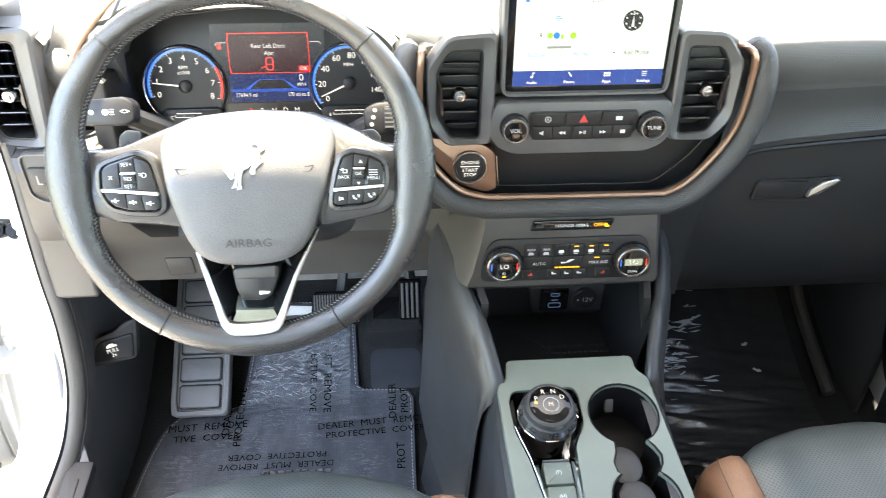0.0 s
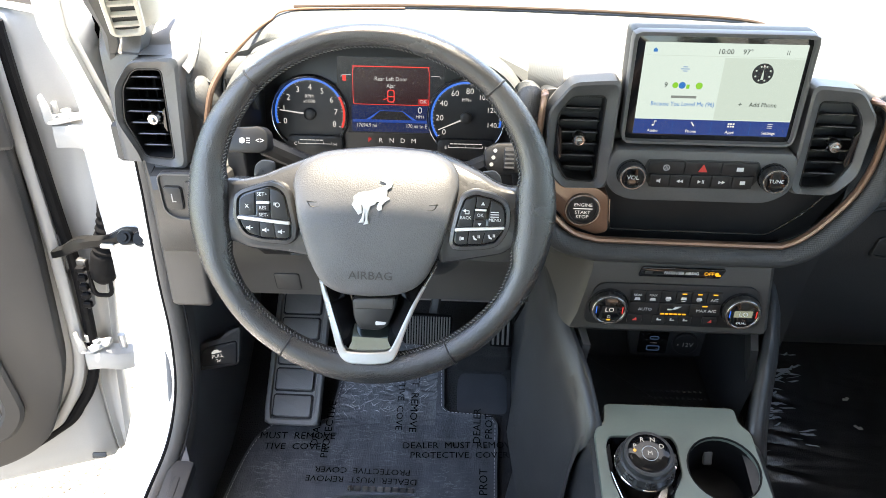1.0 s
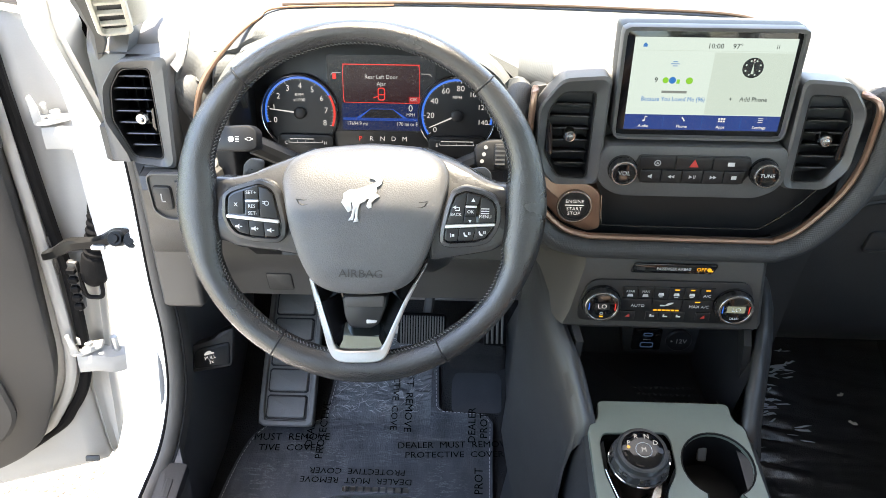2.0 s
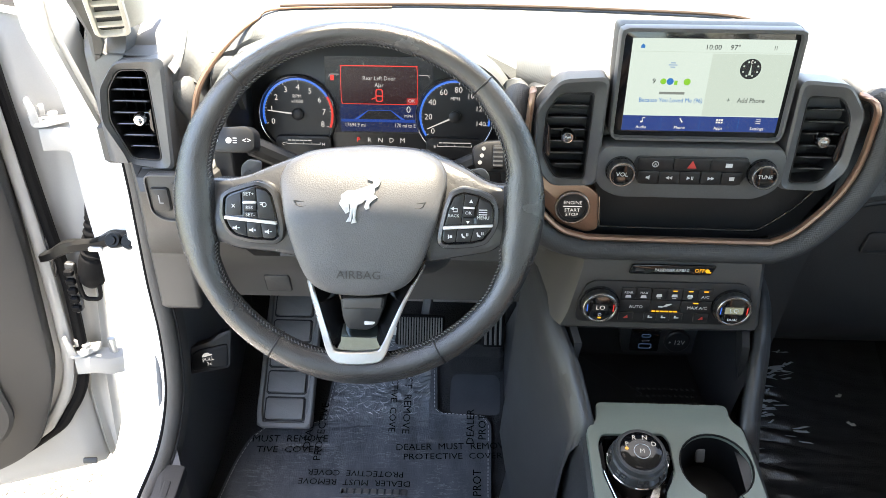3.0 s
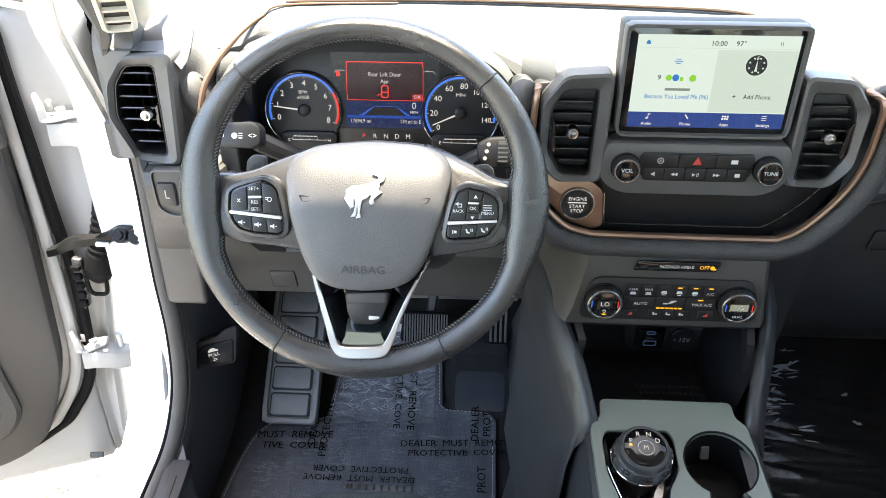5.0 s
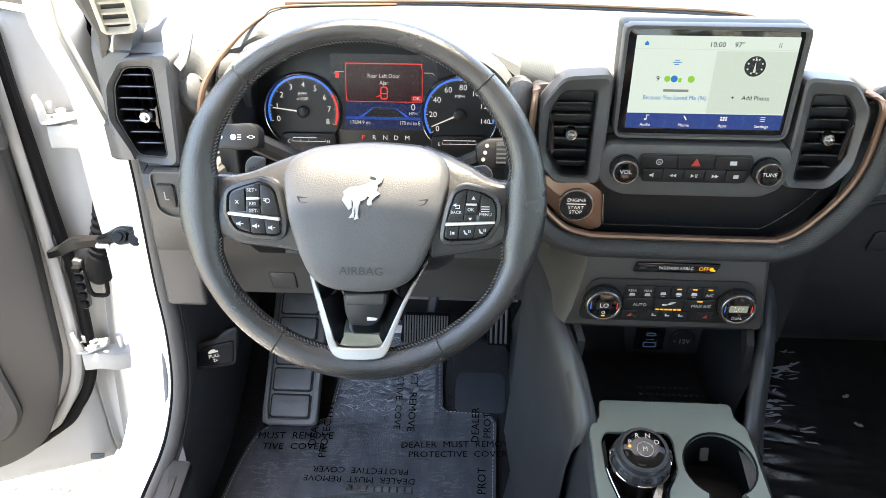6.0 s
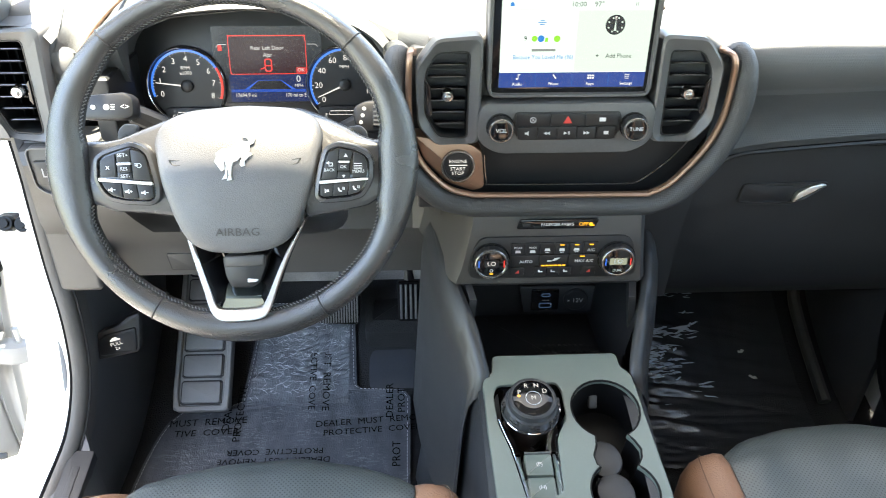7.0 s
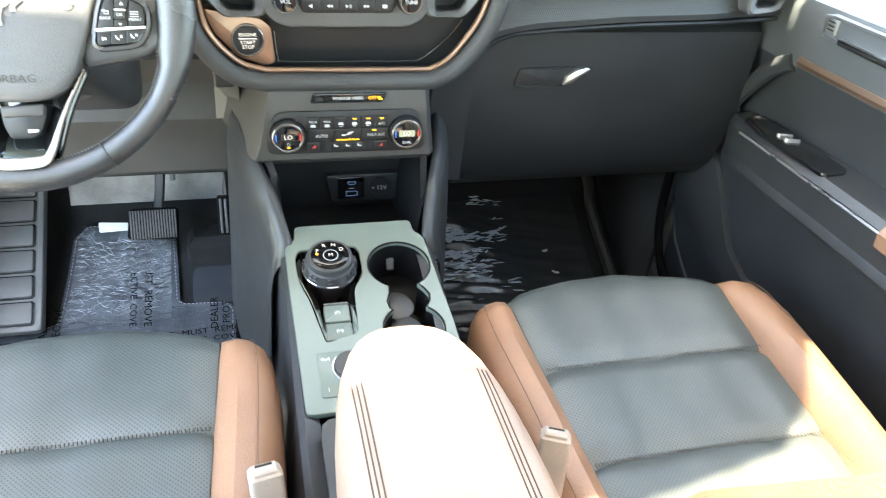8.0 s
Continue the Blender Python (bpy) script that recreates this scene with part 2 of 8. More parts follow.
def shell(bm, rows, back):
    """A skin with its thickness: the rows, and the same rows moved by back."""
    v = [[bm.verts.new(p) for p in r] for r in rows]
    w = [[bm.verts.new(Vector(p) + (Vector(back(p)) if callable(back) else Vector(back))) for p in r] for r in rows]
    a, b = len(v), len(v[0])
    for i in range(a - 1):
        for j in range(b - 1):
            bm.faces.new((v[i][j], v[i][j + 1], v[i + 1][j + 1], v[i + 1][j]))
            bm.faces.new((w[i][j], w[i + 1][j], w[i + 1][j + 1], w[i][j + 1]))
    for i in range(a - 1):
        bm.faces.new((v[i][0], v[i + 1][0], w[i + 1][0], w[i][0]))
        bm.faces.new((v[i][-1], w[i][-1], w[i + 1][-1], v[i + 1][-1]))
    for j in range(b - 1):
        bm.faces.new((v[0][j], w[0][j], w[0][j + 1], v[0][j + 1]))
        bm.faces.new((v[-1][j], v[-1][j + 1], w[-1][j + 1], w[-1][j]))
    return bm


def block(bm, x0, y0, z0, x1, y1, z1, b=0.004):
    """A box with softened edges."""
    b = min(b, (x1 - x0) * 0.4, (y1 - y0) * 0.4, (z1 - z0) * 0.4)
    m = pose((x0 + x1) / 2, (y0 + y1) / 2, z0)
    w, d = (x1 - x0) / 2, (y1 - y0) / 2
    o = rect(-w, -d, w, d, b, 3)
    i = offset(o, b * 0.9)
    h = z1 - z0
    rs = [ring(bm, i, 0, m), ring(bm, o, b, m), ring(bm, o, h - b, m), ring(bm, i, h, m)]
    bm.faces.new(rs[0][::-1])
    for k in range(3):
        bridge(bm, rs[k], rs[k + 1])
    bm.faces.new(rs[3])
    return bm


def B():
    return bmesh.new()


def face(x, y, z, tilt=0.0, turn=0.0):
    """A plane that looks back to the seats: x to the right, y up; tilt leans its top away."""
    return pose(x, y, z, 90 - tilt, 0, turn)


def lettering(text, size, m, material, parent, lift=0.0004, name="lettering", align="CENTER", wide=1.0):
    cu = bpy.data.curves.new("text", "FONT")
    cu.body, cu.size, cu.align_x, cu.align_y, cu.extrude = text, size, align, "CENTER", 0.0001
    cu.resolution_u = 2
    tmp = new("text", cu)
    bpy.context.view_layer.update()
    me = bpy.data.meshes.new_from_object(tmp.evaluated_get(bpy.context.evaluated_depsgraph_get()))
    bpy.data.objects.remove(tmp)
    bpy.data.curves.remove(cu)
    at = Vector((0, 0, 0))
    p = parent
    while p is not None:
        at += p.location
        p = p.parent
    me.transform(Matrix.Translation(-at) @ m @ Matrix.Translation((0, 0, lift)) @ Matrix.Diagonal((wide, 1, 1, 1)))
    me.name = name
    me.materials.clear()
    me.materials.append(material)
    ob = new(name, me)
    ob.parent = parent
    return ob


def cutout(loops, m, depth, bevel=0.0):
    """A plate of any outline, with holes, lying on the plane of m."""
    cu = bpy.data.curves.new("outline", "CURVE")
    cu.dimensions, cu.fill_mode, cu.extrude, cu.bevel_depth, cu.bevel_resolution = "2D", "BOTH", depth / 2 - bevel, bevel, 0
    for loop in loops:
        sp = cu.splines.new("POLY")
        sp.points.add(len(loop) - 1)
        for q, p in zip(sp.points, loop):
            q.co = (p[0], p[1], 0, 1)
        sp.use_cyclic_u = True
    tmp = new("outline", cu)
    bpy.context.view_layer.update()
    me = bpy.data.meshes.new_from_object(tmp.evaluated_get(bpy.context.evaluated_depsgraph_get()))
    bpy.data.objects.remove(tmp)
    bm = bmesh.new()
    bm.from_mesh(me)
    bmesh.ops.remove_doubles(bm, verts=bm.verts[:], dist=1e-6)
    bm.transform(m @ pose(0, 0, depth / 2))
    return bm

# ---- the setting: floor, firewall, body sides, roof ----


def lerp_table(tab, v):
    if v <= tab[0][0]:
        return tab[0][1]
    for (a, p), (b, q) in zip(tab, tab[1:]):
        if v <= b:
            return p + (q - p) * (v - a) / (b - a)
    return tab[-1][1]


FLOOR_Z = [(-2.2, 0.40), (-0.2, 0.40), (0.18, 0.402), (0.28, 0.412), (0.35, 0.434), (0.42, 0.468), (0.50, 0.518), (0.57, 0.562), (0.66, 0.70), (0.74, 0.95), (0.78, 1.2)]


def floor_z(y):
    return lerp_table(FLOOR_Z, y)


bm = B()
shell(bm, [[(x, y, floor_z(y)) for x in np.linspace(-0.80, 0.80, 9)] for y in (-2.2, -1.0, -0.2, 0.1, 0.2, 0.28, 0.32, 0.36, 0.42, 0.5, 0.57, 0.61, 0.66, 0.74, 0.78)], (0, 0.01, -0.03))
tagged(part("floor", bm, CARPET), "black carpeted car floor with a rising toe board", "floor", kind="structure")

bm = B()
sheet(bm, [[(x, y, 0.0) for x in np.linspace(-400, 400, 9)] for y in np.linspace(-400, 400, 9)])
tagged(part("ground", bm, GROUND), "pale sunlit concrete ground beside the car", "ground", kind="structure")

# unseen lawn past the concrete, added for green reflections in polished trim
LAWN = mat("reflected_lawn_green", (0.07, 0.13, 0.025), 0.9, var=0.5, grain=0.8, grain_size=0.03)
bm = B()
shell(bm, [[(x, y, 0.03 + 0.02 * math.sin(x * 1.7 + y)) for x in np.linspace(-60, -10, 28)] for y in np.linspace(-30, 40, 40)], (0, 0, -0.06))
tagged(part("lawn", bm, LAWN), "green lawn added out of view for reflections", "lawn", kind="structure")

# pebbles and grit scattered on the concrete by the open door
bm = B()
rng = random.Random(5)
for k in range(1600):
    x, y, r = rng.uniform(-1.75, -1.05), rng.uniform(0.30, 0.95), rng.uniform(0.0015, 0.0055) * rng.uniform(0.5, 1.2)
    m = pose(x, y, 0.0, 0, 0, rng.uniform(0, 360))
    dome(bm, disc(0, 0, r, 6, r * rng.uniform(0.3, 0.9)), m, [(1, 0.0005), (0.8, r * 0.4), (0.3, r * 0.5)])
tagged(part("grit", bm, mat("brown_grit", (0.035, 0.028, 0.022), 0.9)), "dry leaf litter and grit on the concrete", "grit", kind="stuff")

# right body side below and above the window line, rear end
bm = B()
block(bm, 0.80, -2.2, 0.25, 0.90, 0.75, 1.08, 0.03)
tagged(part("wall_right", bm, WHITE), "white car body side behind the passenger door", "car body", kind="structure")
bm = B()
block(bm, -0.80, -2.3, 0.3, 0.80, -2.2, 1.2, 0.02)
tagged(part("wall_rear", bm, DARK), "dark trim at the rear of the cabin", "wall", kind="structure")
bm = B()
block(bm, -0.90, -2.2, 0.25, -0.80, -0.95, 1.08, 0.03)
tagged(part("wall_left_rear", bm, WHITE), "white car body side behind the driver door", "car body", kind="structure")

# roof with its headliner, unseen; openings shaped to cast sun patches below
ROOF_Z = 1.74
cu = bpy.data.curves.new("roof", "CURVE")
cu.dimensions, cu.fill_mode, cu.extrude = "2D", "BOTH", 0.025
# sun patch outlines: armrest, passenger seat, steering wheel hub
SUN_PATCH_HOLES = [[(-0.062, -0.473), (-0.055, -0.467), (-0.02, -0.462), (0.10, -0.452), (0.13, -0.427), (0.125, -0.349), (-0.042, -0.349), (-0.062, -0.383)],
              [(0.135, -0.993), (0.65, -0.993), (0.65, -0.333), (0.62, -0.348), (0.57, -0.433), (0.50, -0.488), (0.135, -0.558)],
              [(-0.465, -0.169), (-0.293, -0.169), (-0.278, -0.148), (-0.215, -0.135), (-0.215, -0.015), (-0.545, -0.015), (-0.545, -0.135), (-0.480, -0.148)]]
for loop in [[(-0.76, -2.2), (0.80, -2.2), (0.80, 0.035), (-0.76, 0.035)]] + SUN_PATCH_HOLES:
    sp = cu.splines.new("POLY")
    sp.points.add(len(loop) - 1)
    for q, p in zip(sp.points, loop):
        q.co = (p[0], p[1], 0, 1)
    sp.use_cyclic_u = True
tmp = new("roof", cu)
bpy.context.view_layer.update()
me = bpy.data.meshes.new_from_object(tmp.evaluated_get(bpy.context.evaluated_depsgraph_get()))
bpy.data.objects.remove(tmp)
bm = B()
bm.from_mesh(me)
bm.transform(pose(0, 0, ROOF_Z + 0.025))
tagged(part("roof", bm, HEADLINER), "light grey headliner with openings added to cast sun patches", "roof", kind="structure")


def post(name, pts, w, d, material, label):
    bm = B()
    rows = []
    for x, y, z in pts:
        rows.append([(x - w, y - d, z), (x + w, y - d, z), (x + w, y + d, z), (x - w, y + d, z)])
    v = [[bm.verts.new(p) for p in r] for r in rows]
    for a, b in zip(v, v[1:]):
        bridge(bm, a, b)
    bm.faces.new(v[0][::-1]), bm.faces.new(v[-1])
    bmesh.ops.bevel(bm, geom=bm.edges[:], offset=min(w, d) * 0.4, segments=2, affect="EDGES")
    return tagged(part(name, bm, material), label, "pillar", kind="structure")


post("pillar_right_front", [(0.80, 0.42, 1.05), (0.62, -0.11, 1.76)], 0.03, 0.05, PILLAR_TRIM, "light trimmed windscreen pillar")
post("pillar_right_middle", [(0.76, -0.98, 1.05), (0.66, -0.95, 1.76)], 0.03, 0.07, PILLAR_TRIM, "light trimmed door pillar")
post("pillar_left_middle", [(-0.82, -1.0, 0.45), (-0.80, -0.98, 1.05), (-0.66, -0.95, 1.76)], 0.03, 0.07, WHITE, "white door pillar")
post("pillar_right_rear", [(0.76, -2.1, 1.05), (0.66, -2.0, 1.76)], 0.05, 0.15, PILLAR_TRIM, "light trimmed rear pillar")
post("pillar_left_rear", [(-0.76, -2.1, 1.05), (-0.66, -2.0, 1.76)], 0.05, 0.15, PILLAR_TRIM, "light trimmed rear pillar")

# driver-side door aperture: jamb, flange, seal and sill
APERTURE = [(-0.745, -0.26, 1.70), (-0.765, 0.02, 1.46), (-0.778, 0.125, 1.30), (-0.782, 0.165, 1.18), (-0.785, 0.175, 1.08), (-0.786, 0.172, 1.0), (-0.787, 0.168, 0.9), (-0.779, 0.152, 0.80),
            (-0.780, 0.128, 0.70), (-0.792, 0.082, 0.62), (-0.808, 0.01, 0.575), (-0.812, -0.1, 0.555), (-0.812, -0.4, 0.55), (-0.812, -0.95, 0.55)]
LINE = spline(APERTURE, 6)
bm = B()
tube(bm, [p + Vector((0.0, 0.0, 0.002)) for p in LINE], 0.004, 8, up=(1, 0, 0), radii=[lerp_table([(1.20, 0.004), (1.30, 0.013), (1.42, 0.018), (1.8, 0.018)], p.z) for p in LINE])
seal = tagged(part("trim_door_seal", bm, RUBBER), "black rubber seal round the door opening", "seal", kind="structure")


def along(offsets):
    """Rows beside the opening's edge: each offset is sideways (to the outside), and away from the opening."""
    rows = []
    for side, away in offsets:
        row = []
        for i, p in enumerate(LINE):
            a, b = LINE[max(0, i - 1)], LINE[min(len(LINE) - 1, i + 1)]
            t = (b - a).normalized()
            n = Vector((0, -t.z, t.y)).normalized()   # away from the opening, in its plane
            row.append(p + Vector((-side, 0, 0)) + n * away)
        rows.append(row)
    return rows


bm = B()
sheet(bm, along([(-0.004, 0.0), (0.010, 0.002), (0.022, 0.006), (0.026, 0.016), (0.034, 0.034), (0.05, 0.042), (0.085, 0.05), (0.10, 0.058), (0.105, 0.085)]))
tagged(part("wall_left_jamb", bm, WHITE), "white painted door jamb and sill", "door jamb", kind="structure")
bm = B()
block(bm, -0.905, 0.235, 0.32, -0.80, 0.75, 1.12, 0.02)
tagged(part("wall_left_front", bm, WHITE), "white hinge pillar behind the front wing", "car body", kind="structure")
bm = B()
shell(bm, [[(-0.925, 0.30, 0.30), (-0.93, 0.30, 0.75), (-0.925, 0.30, 1.02), (-0.88, 0.30, 1.10)], [(-0.95, 0.55, 0.30), (-0.955, 0.55, 0.75), (-0.95, 0.55, 1.02), (-0.90, 0.55, 1.12)],
           [(-0.96, 1.2, 0.50), (-0.965, 1.2, 0.75), (-0.955, 1.2, 1.02), (-0.90, 1.2, 1.13)]], (0.012, 0, 0))
tagged(part("wall_left_wing", bm, WHITE), "white front wing of the car", "car wing", kind="structure")
post("pillar_left_front", [(-0.805, 0.20, 1.15), (-0.786, 0.08, 1.34), (-0.675, -0.11, 1.76)], 0.022, 0.04, WHITE, "white windscreen pillar beside the open door")

# inner trim: dark strip inside the seal, kick panel, scuff plate
bm = B()
sheet(bm, along([(-0.002, -0.004), (-0.011, -0.003), (-0.018, 0.003), (-0.022, 0.010), (-0.023, 0.05)]))
strip = tagged(part("trim_left_edge", bm, mat("grey_brown_trim", (0.085, 0.081, 0.076), 0.5, grain=0.3, grain_size=0.0014)), "dark grey plastic trim inside the door seal", "trim", kind="structure")
bm = B()
tube(bm, along([(-0.0245, 0.014)])[0], 0.0018, 6, up=(1, 0, 0))
part("trim_gap", bm, PRINT_BLACK, strip)
bm = B()
rows = []
for y in (-0.95, -0.4, -0.1, 0.0, 0.06, 0.11, 0.16, 0.22, 0.30, 0.40, 0.55, 0.7):
    top = lerp_table([(-0.95, 0.56), (-0.1, 0.562), (0.0, 0.570), (0.06, 0.585), (0.11, 0.64), (0.16, 0.80), (0.22, 0.95), (0.7, 1.0)], y)
    out = lerp_table([(-0.95, -0.795), (0.05, -0.79), (0.16, -0.790), (0.7, -0.785)], y)
    f = floor_z(y) - 0.02
    w = lerp_table([(0.05, 0.050), (0.12, 0.010), (0.7, 0.008)], y)
    rows.append([(out, y, top), (out + w * 0.9, y, top - 0.004 - 0.1 * max(0.0, y)), (out + w, y, top - 0.016 - 0.1 * max(0.0, y)), (out + max(w, 0.016), y, f + (top - f) * 0.45), (out + max(w, 0.022), y, f)])
shell(bm, rows, (-0.006, 0, 0))
tagged(part("trim_kick_panel", bm, mat("satin_charcoal_sill", (0.085, 0.087, 0.093), 0.36, grain=0.25, grain_size=0.0012)), "charcoal plastic kick panel and sill trim", "trim", kind="structure")
bm = B()
m = pose(-0.767, 0.0, 0.570, 12, 2, 0)
slab(bm, rect(-0.021, -0.10, 0.021, 0.072, 0.006), m, 0.010, 0.003, base=-0.01)
slab(bm, rect(-0.006, -0.09, 0.006, 0.040, 0.003), m, 0.0118, 0.001, base=0.009)
tagged(part("trim_scuff_plate", bm, DARK), "dark ribbed plastic scuff plate on the sill", "scuff plate", kind="structure")

# ---- dashboard ----
dash = thing("dashboard", "charcoal dashboard with copper trim and soft padded top", "dashboard", (0, 0.1, 1.0))

LIP = [(-0.606, 1.165), (-0.606, 1.22), (-0.592, 1.268), (-0.560, 1.302), (-0.50, 1.325), (-0.40, 1.334), (-0.30, 1.325), (-0.240, 1.298), (-0.208, 1.25), (-0.197, 1.20), (-0.196, 1.165)]
BROW = [(-0.624, 0.06, 1.215), (-0.614, 0.065, 1.260), (-0.604, 0.072, 1.284), (-0.585, 0.086, 1.310), (-0.565, 0.102, 1.330), (-0.541, 0.117, 1.347), (-0.512, 0.132, 1.358), (-0.37, 0.14, 1.3605), (-0.22, 0.14, 1.360), (-0.08, 0.14, 1.357), (0.05, 0.14, 1.352), (0.10, 0.132, 1.341), (0.14, 0.11, 1.318)]
BROW_Z = [(p[0], p[2]) for p in BROW]


def pad_edge(x):
    """Where the padded top ends towards the seats."""
    return lerp_table([(-0.80, 0.05), (-0.74, 0.045), (-0.62, 0.055), (-0.60, 0.085), (-0.21, 0.085), (-0.19, 0.03), (0.19, 0.025), (0.30, 0.022), (0.60, 0.03), (0.80, 0.06)], x)


def pad_rows():
    rows = []
    xs = np.concatenate([np.linspace(-0.738, -0.64, 8), np.linspace(-0.63, -0.50, 22), np.linspace(-0.48, 0.02, 14), np.linspace(0.05, 0.22, 12), np.linspace(0.26, 0.79, 14)])
    for x in xs:
        e = pad_edge(x)
        zf = lerp_table([(-0.80, 1.30), (-0.62, 1.312), (-0.5, 1.315), (0.17, 1.312), (0.2, 1.292), (0.8, 1.302)], x)
        roll = 1.0
        if x < -0.64:
            e, roll = 0.10, 0.1
        if x < -0.605:
            zf = lerp_table([(-0.80, 1.30), (-0.65, 1.300), (-0.625, 1.285), (-0.606, 1.262)], x)
        if -0.605 < x < -0.197:          # over the cowl the pad starts at its lip
            lip_z = lerp_table([(a, b + 0.012) for a, b in LIP], x)
            zf, roll = max(lip_z, 1.306), (0.12 if lip_z > 1.306 else 1.0)
        yb = lerp_table([(q[0], q[1]) for q in BROW], x) if -0.622 < x < 0.14 else 0.13
        yb = max(yb, e + 0.028)
        zb = max(zf + 0.004, lerp_table(BROW_Z, x) if -0.622 < x < 0.14 else 0)
        rows.append([(x, e + 0.014, zf - 0.060 * roll), (x, e + 0.004, zf - 0.045 * roll), (x, e, zf - 0.028 * roll), (x, e + 0.004, zf - 0.012 * roll), (x, e + 0.014, zf - 0.002 * roll), (x, e + (yb - e) * 0.45, zf * 0.75 + zb * 0.25),
                     (x, yb - 0.008, zb - 0.005), (x, yb + 0.003, zb), (x, 0.20, zb + 0.002), (x, 0.40, zb * 0.6 + 1.325 * 0.4), (x, 0.62, 1.315), (x, 0.80, 1.28)])
    return rows


bm = B()
shell(bm, pad_rows(), (0, 0.012, -0.02))
part("top_pad", bm, PAD, dash, "soft black grained top pad")
bm = B()
edge = spline([(x, y - 0.006, z - 0.002) for x, y, z in BROW[:8]], 6)
tube(bm, edge, 0.0055, 8, up=(0, 1, 0), radii=[0.0042 - 0.0034 * (i / (len(edge) - 1)) ** 1.6 for i in range(len(edge))])
part("brow_trim", bm, COPPER, dash, "thin copper trim line")
bm = B()
tube(bm, spline([(x, y - 0.003, z + 0.001) for x, y, z in BROW[6:]], 6), 0.0026, 8, up=(0, 1, 0))
part("brow_piping", bm, mat("dark_copper_piping", (0.05, 0.033, 0.025), 0.45), dash, "thin dark copper piping")
# unseen black block, added to stop sun leaking in behind the cluster
bm = B()
block(bm, -0.75, 0.31, 0.84, 0.75, 0.33, 1.29, 0.003)
part("dash_core", bm, BLACK, dash)
for x0, x1 in ((-0.60, -0.575), (-0.188, -0.160)):
    bm = B()
    block(bm, x0, 0.05, 1.06, x1, 0.31, 1.25, 0.003)
    part("core_rib", bm, BLACK, dash)

# lower block: end panel; the two above are added to block sun slivers
bm = B()
block(bm, -0.768, 0.155, 0.86, -0.70, 0.31, 1.14, 0.008)
block(bm, -0.799, 0.185, 1.12, -0.70, 0.31, 1.28, 0.006)
block(bm, -0.783, 0.115, 1.14, -0.725, 0.205, 1.20, 0.006)
part("dash_end", bm, LOWER, dash)

# padded column between the end vent and the instrument cowl, and the passenger face
COLUMN = [(-0.666, 0.052, 1.120), (-0.658, 0.052, 1.170), (-0.6488, 0.052, 1.2154), (-0.6425, 0.052, 1.2422), (-0.6354, 0.053, 1.2752), (-0.6307, 0.058, 1.2917), (-0.6278, 0.066, 1.3035), (-0.6265, 0.078, 1.3142), (-0.6298, 0.105, 1.3268), (-0.6373, 0.130, 1.3325), (-0.658, 0.175, 1.3361), (-0.699, 0.23, 1.3344)]
bm = B()
rows = []
for p in spline(COLUMN, 4):
    top = max(0.0, min(1.0, (p.z - 1.285) / 0.035))       # from the upright flank to the level top
    left = min(p.x - 0.016 - 0.085 * top, -0.735 if top >= 1 else 0)
    row = []
    for f in (0.0, 0.2, 0.4, 0.6, 0.75, 0.87, 0.95, 0.985, 1.0):
        q = f ** 4
        row.append((left + (p.x - left) * f, p.y + 0.008 * q * (1 - top), p.z + 0.016 * (1 - f ** 3) * top))
    row.append((p.x + 0.002, p.y + 0.030, p.z - 0.030 * top))
    rows.append(row)
sheet(bm, rows)
SHOULDER = mat("smooth_dash_shoulder", (0.075, 0.076, 0.077), 0.5, var=0.05, grain=0.2, grain_size=0.001)
part("corner_bulge", bm, SHOULDER, dash, "smooth dark shoulder beside the end vent")
bm = B()
sheet(bm, [[(x, y, z - 0.022 * max(0.0, (x + 0.658) / 0.028) ** 2) for x in np.linspace(-0.724, -0.630, 14)] for y, z in ((0.046, 1.3165), (0.060, 1.3190), (0.080, 1.3230), (0.125, 1.3300))])
part("vent_hood_top", bm, SHOULDER, dash)
bm = B()          # knit pad from the shoulder's edge to the copper line
edge = [Vector(p) for p in COLUMN[1:10]]
line = [Vector(p) for p in ((-0.636, 0.066, 1.150), (-0.630, 0.064, 1.185), (-0.624, 0.064, 1.215), (-0.619, 0.066, 1.238), (-0.614, 0.069, 1.260), (-0.604, 0.076, 1.284), (-0.595, 0.084, 1.298), (-0.585, 0.092, 1.310), (-0.565, 0.108, 1.330))]
rows = []
for f in np.linspace(0, 1, 7):
    rows.append([a.lerp(b, f) + Vector((-0.002, 0.007, -0.003)) * math.sin(math.pi * f) + Vector((0, 0.004, -0.001)) for a, b in zip(edge, line)])
shell(bm, rows, (0.004, 0.02, -0.004))
part("side_column", bm, PAD, dash)
bm = B()
rows = []
for x in np.concatenate([np.linspace(0.205, 0.30, 6), np.linspace(0.34, 0.79, 10)]):
    crease = lerp_table([(0.18, 1.08), (0.2, 1.10), (0.213, 1.125), (0.25, 1.138), (0.30, 1.146), (0.45, 1.155), (0.80, 1.162)], x)
    e = pad_edge(x)
    rows.append([(x, e + 0.004, 1.274), (x, e + 0.008, 1.255), (x, e + 0.018, 1.23), (x, e + 0.026, 1.20), (x, e + 0.028, crease + 0.03), (x, e + 0.022, crease + 0.010), (x, e + 0.026, crease), (x, e + 0.05, crease - 0.006), (x, e + 0.09, crease - 0.004)])
shell(bm, rows, (0, 0.02, 0.004))
part("passenger_face", bm, VINYL, dash, "dark padded passenger dash face")

# black line painted for the shade in the crease below the padded face
bm = B()
tube(bm, spline([(x, pad_edge(x) + 0.031, z - 0.007) for x, z in ((0.212, 1.117), (0.25, 1.138), (0.30, 1.146), (0.45, 1.155), (0.62, 1.158), (0.745, 1.16))], 5), 0.0035, 6)
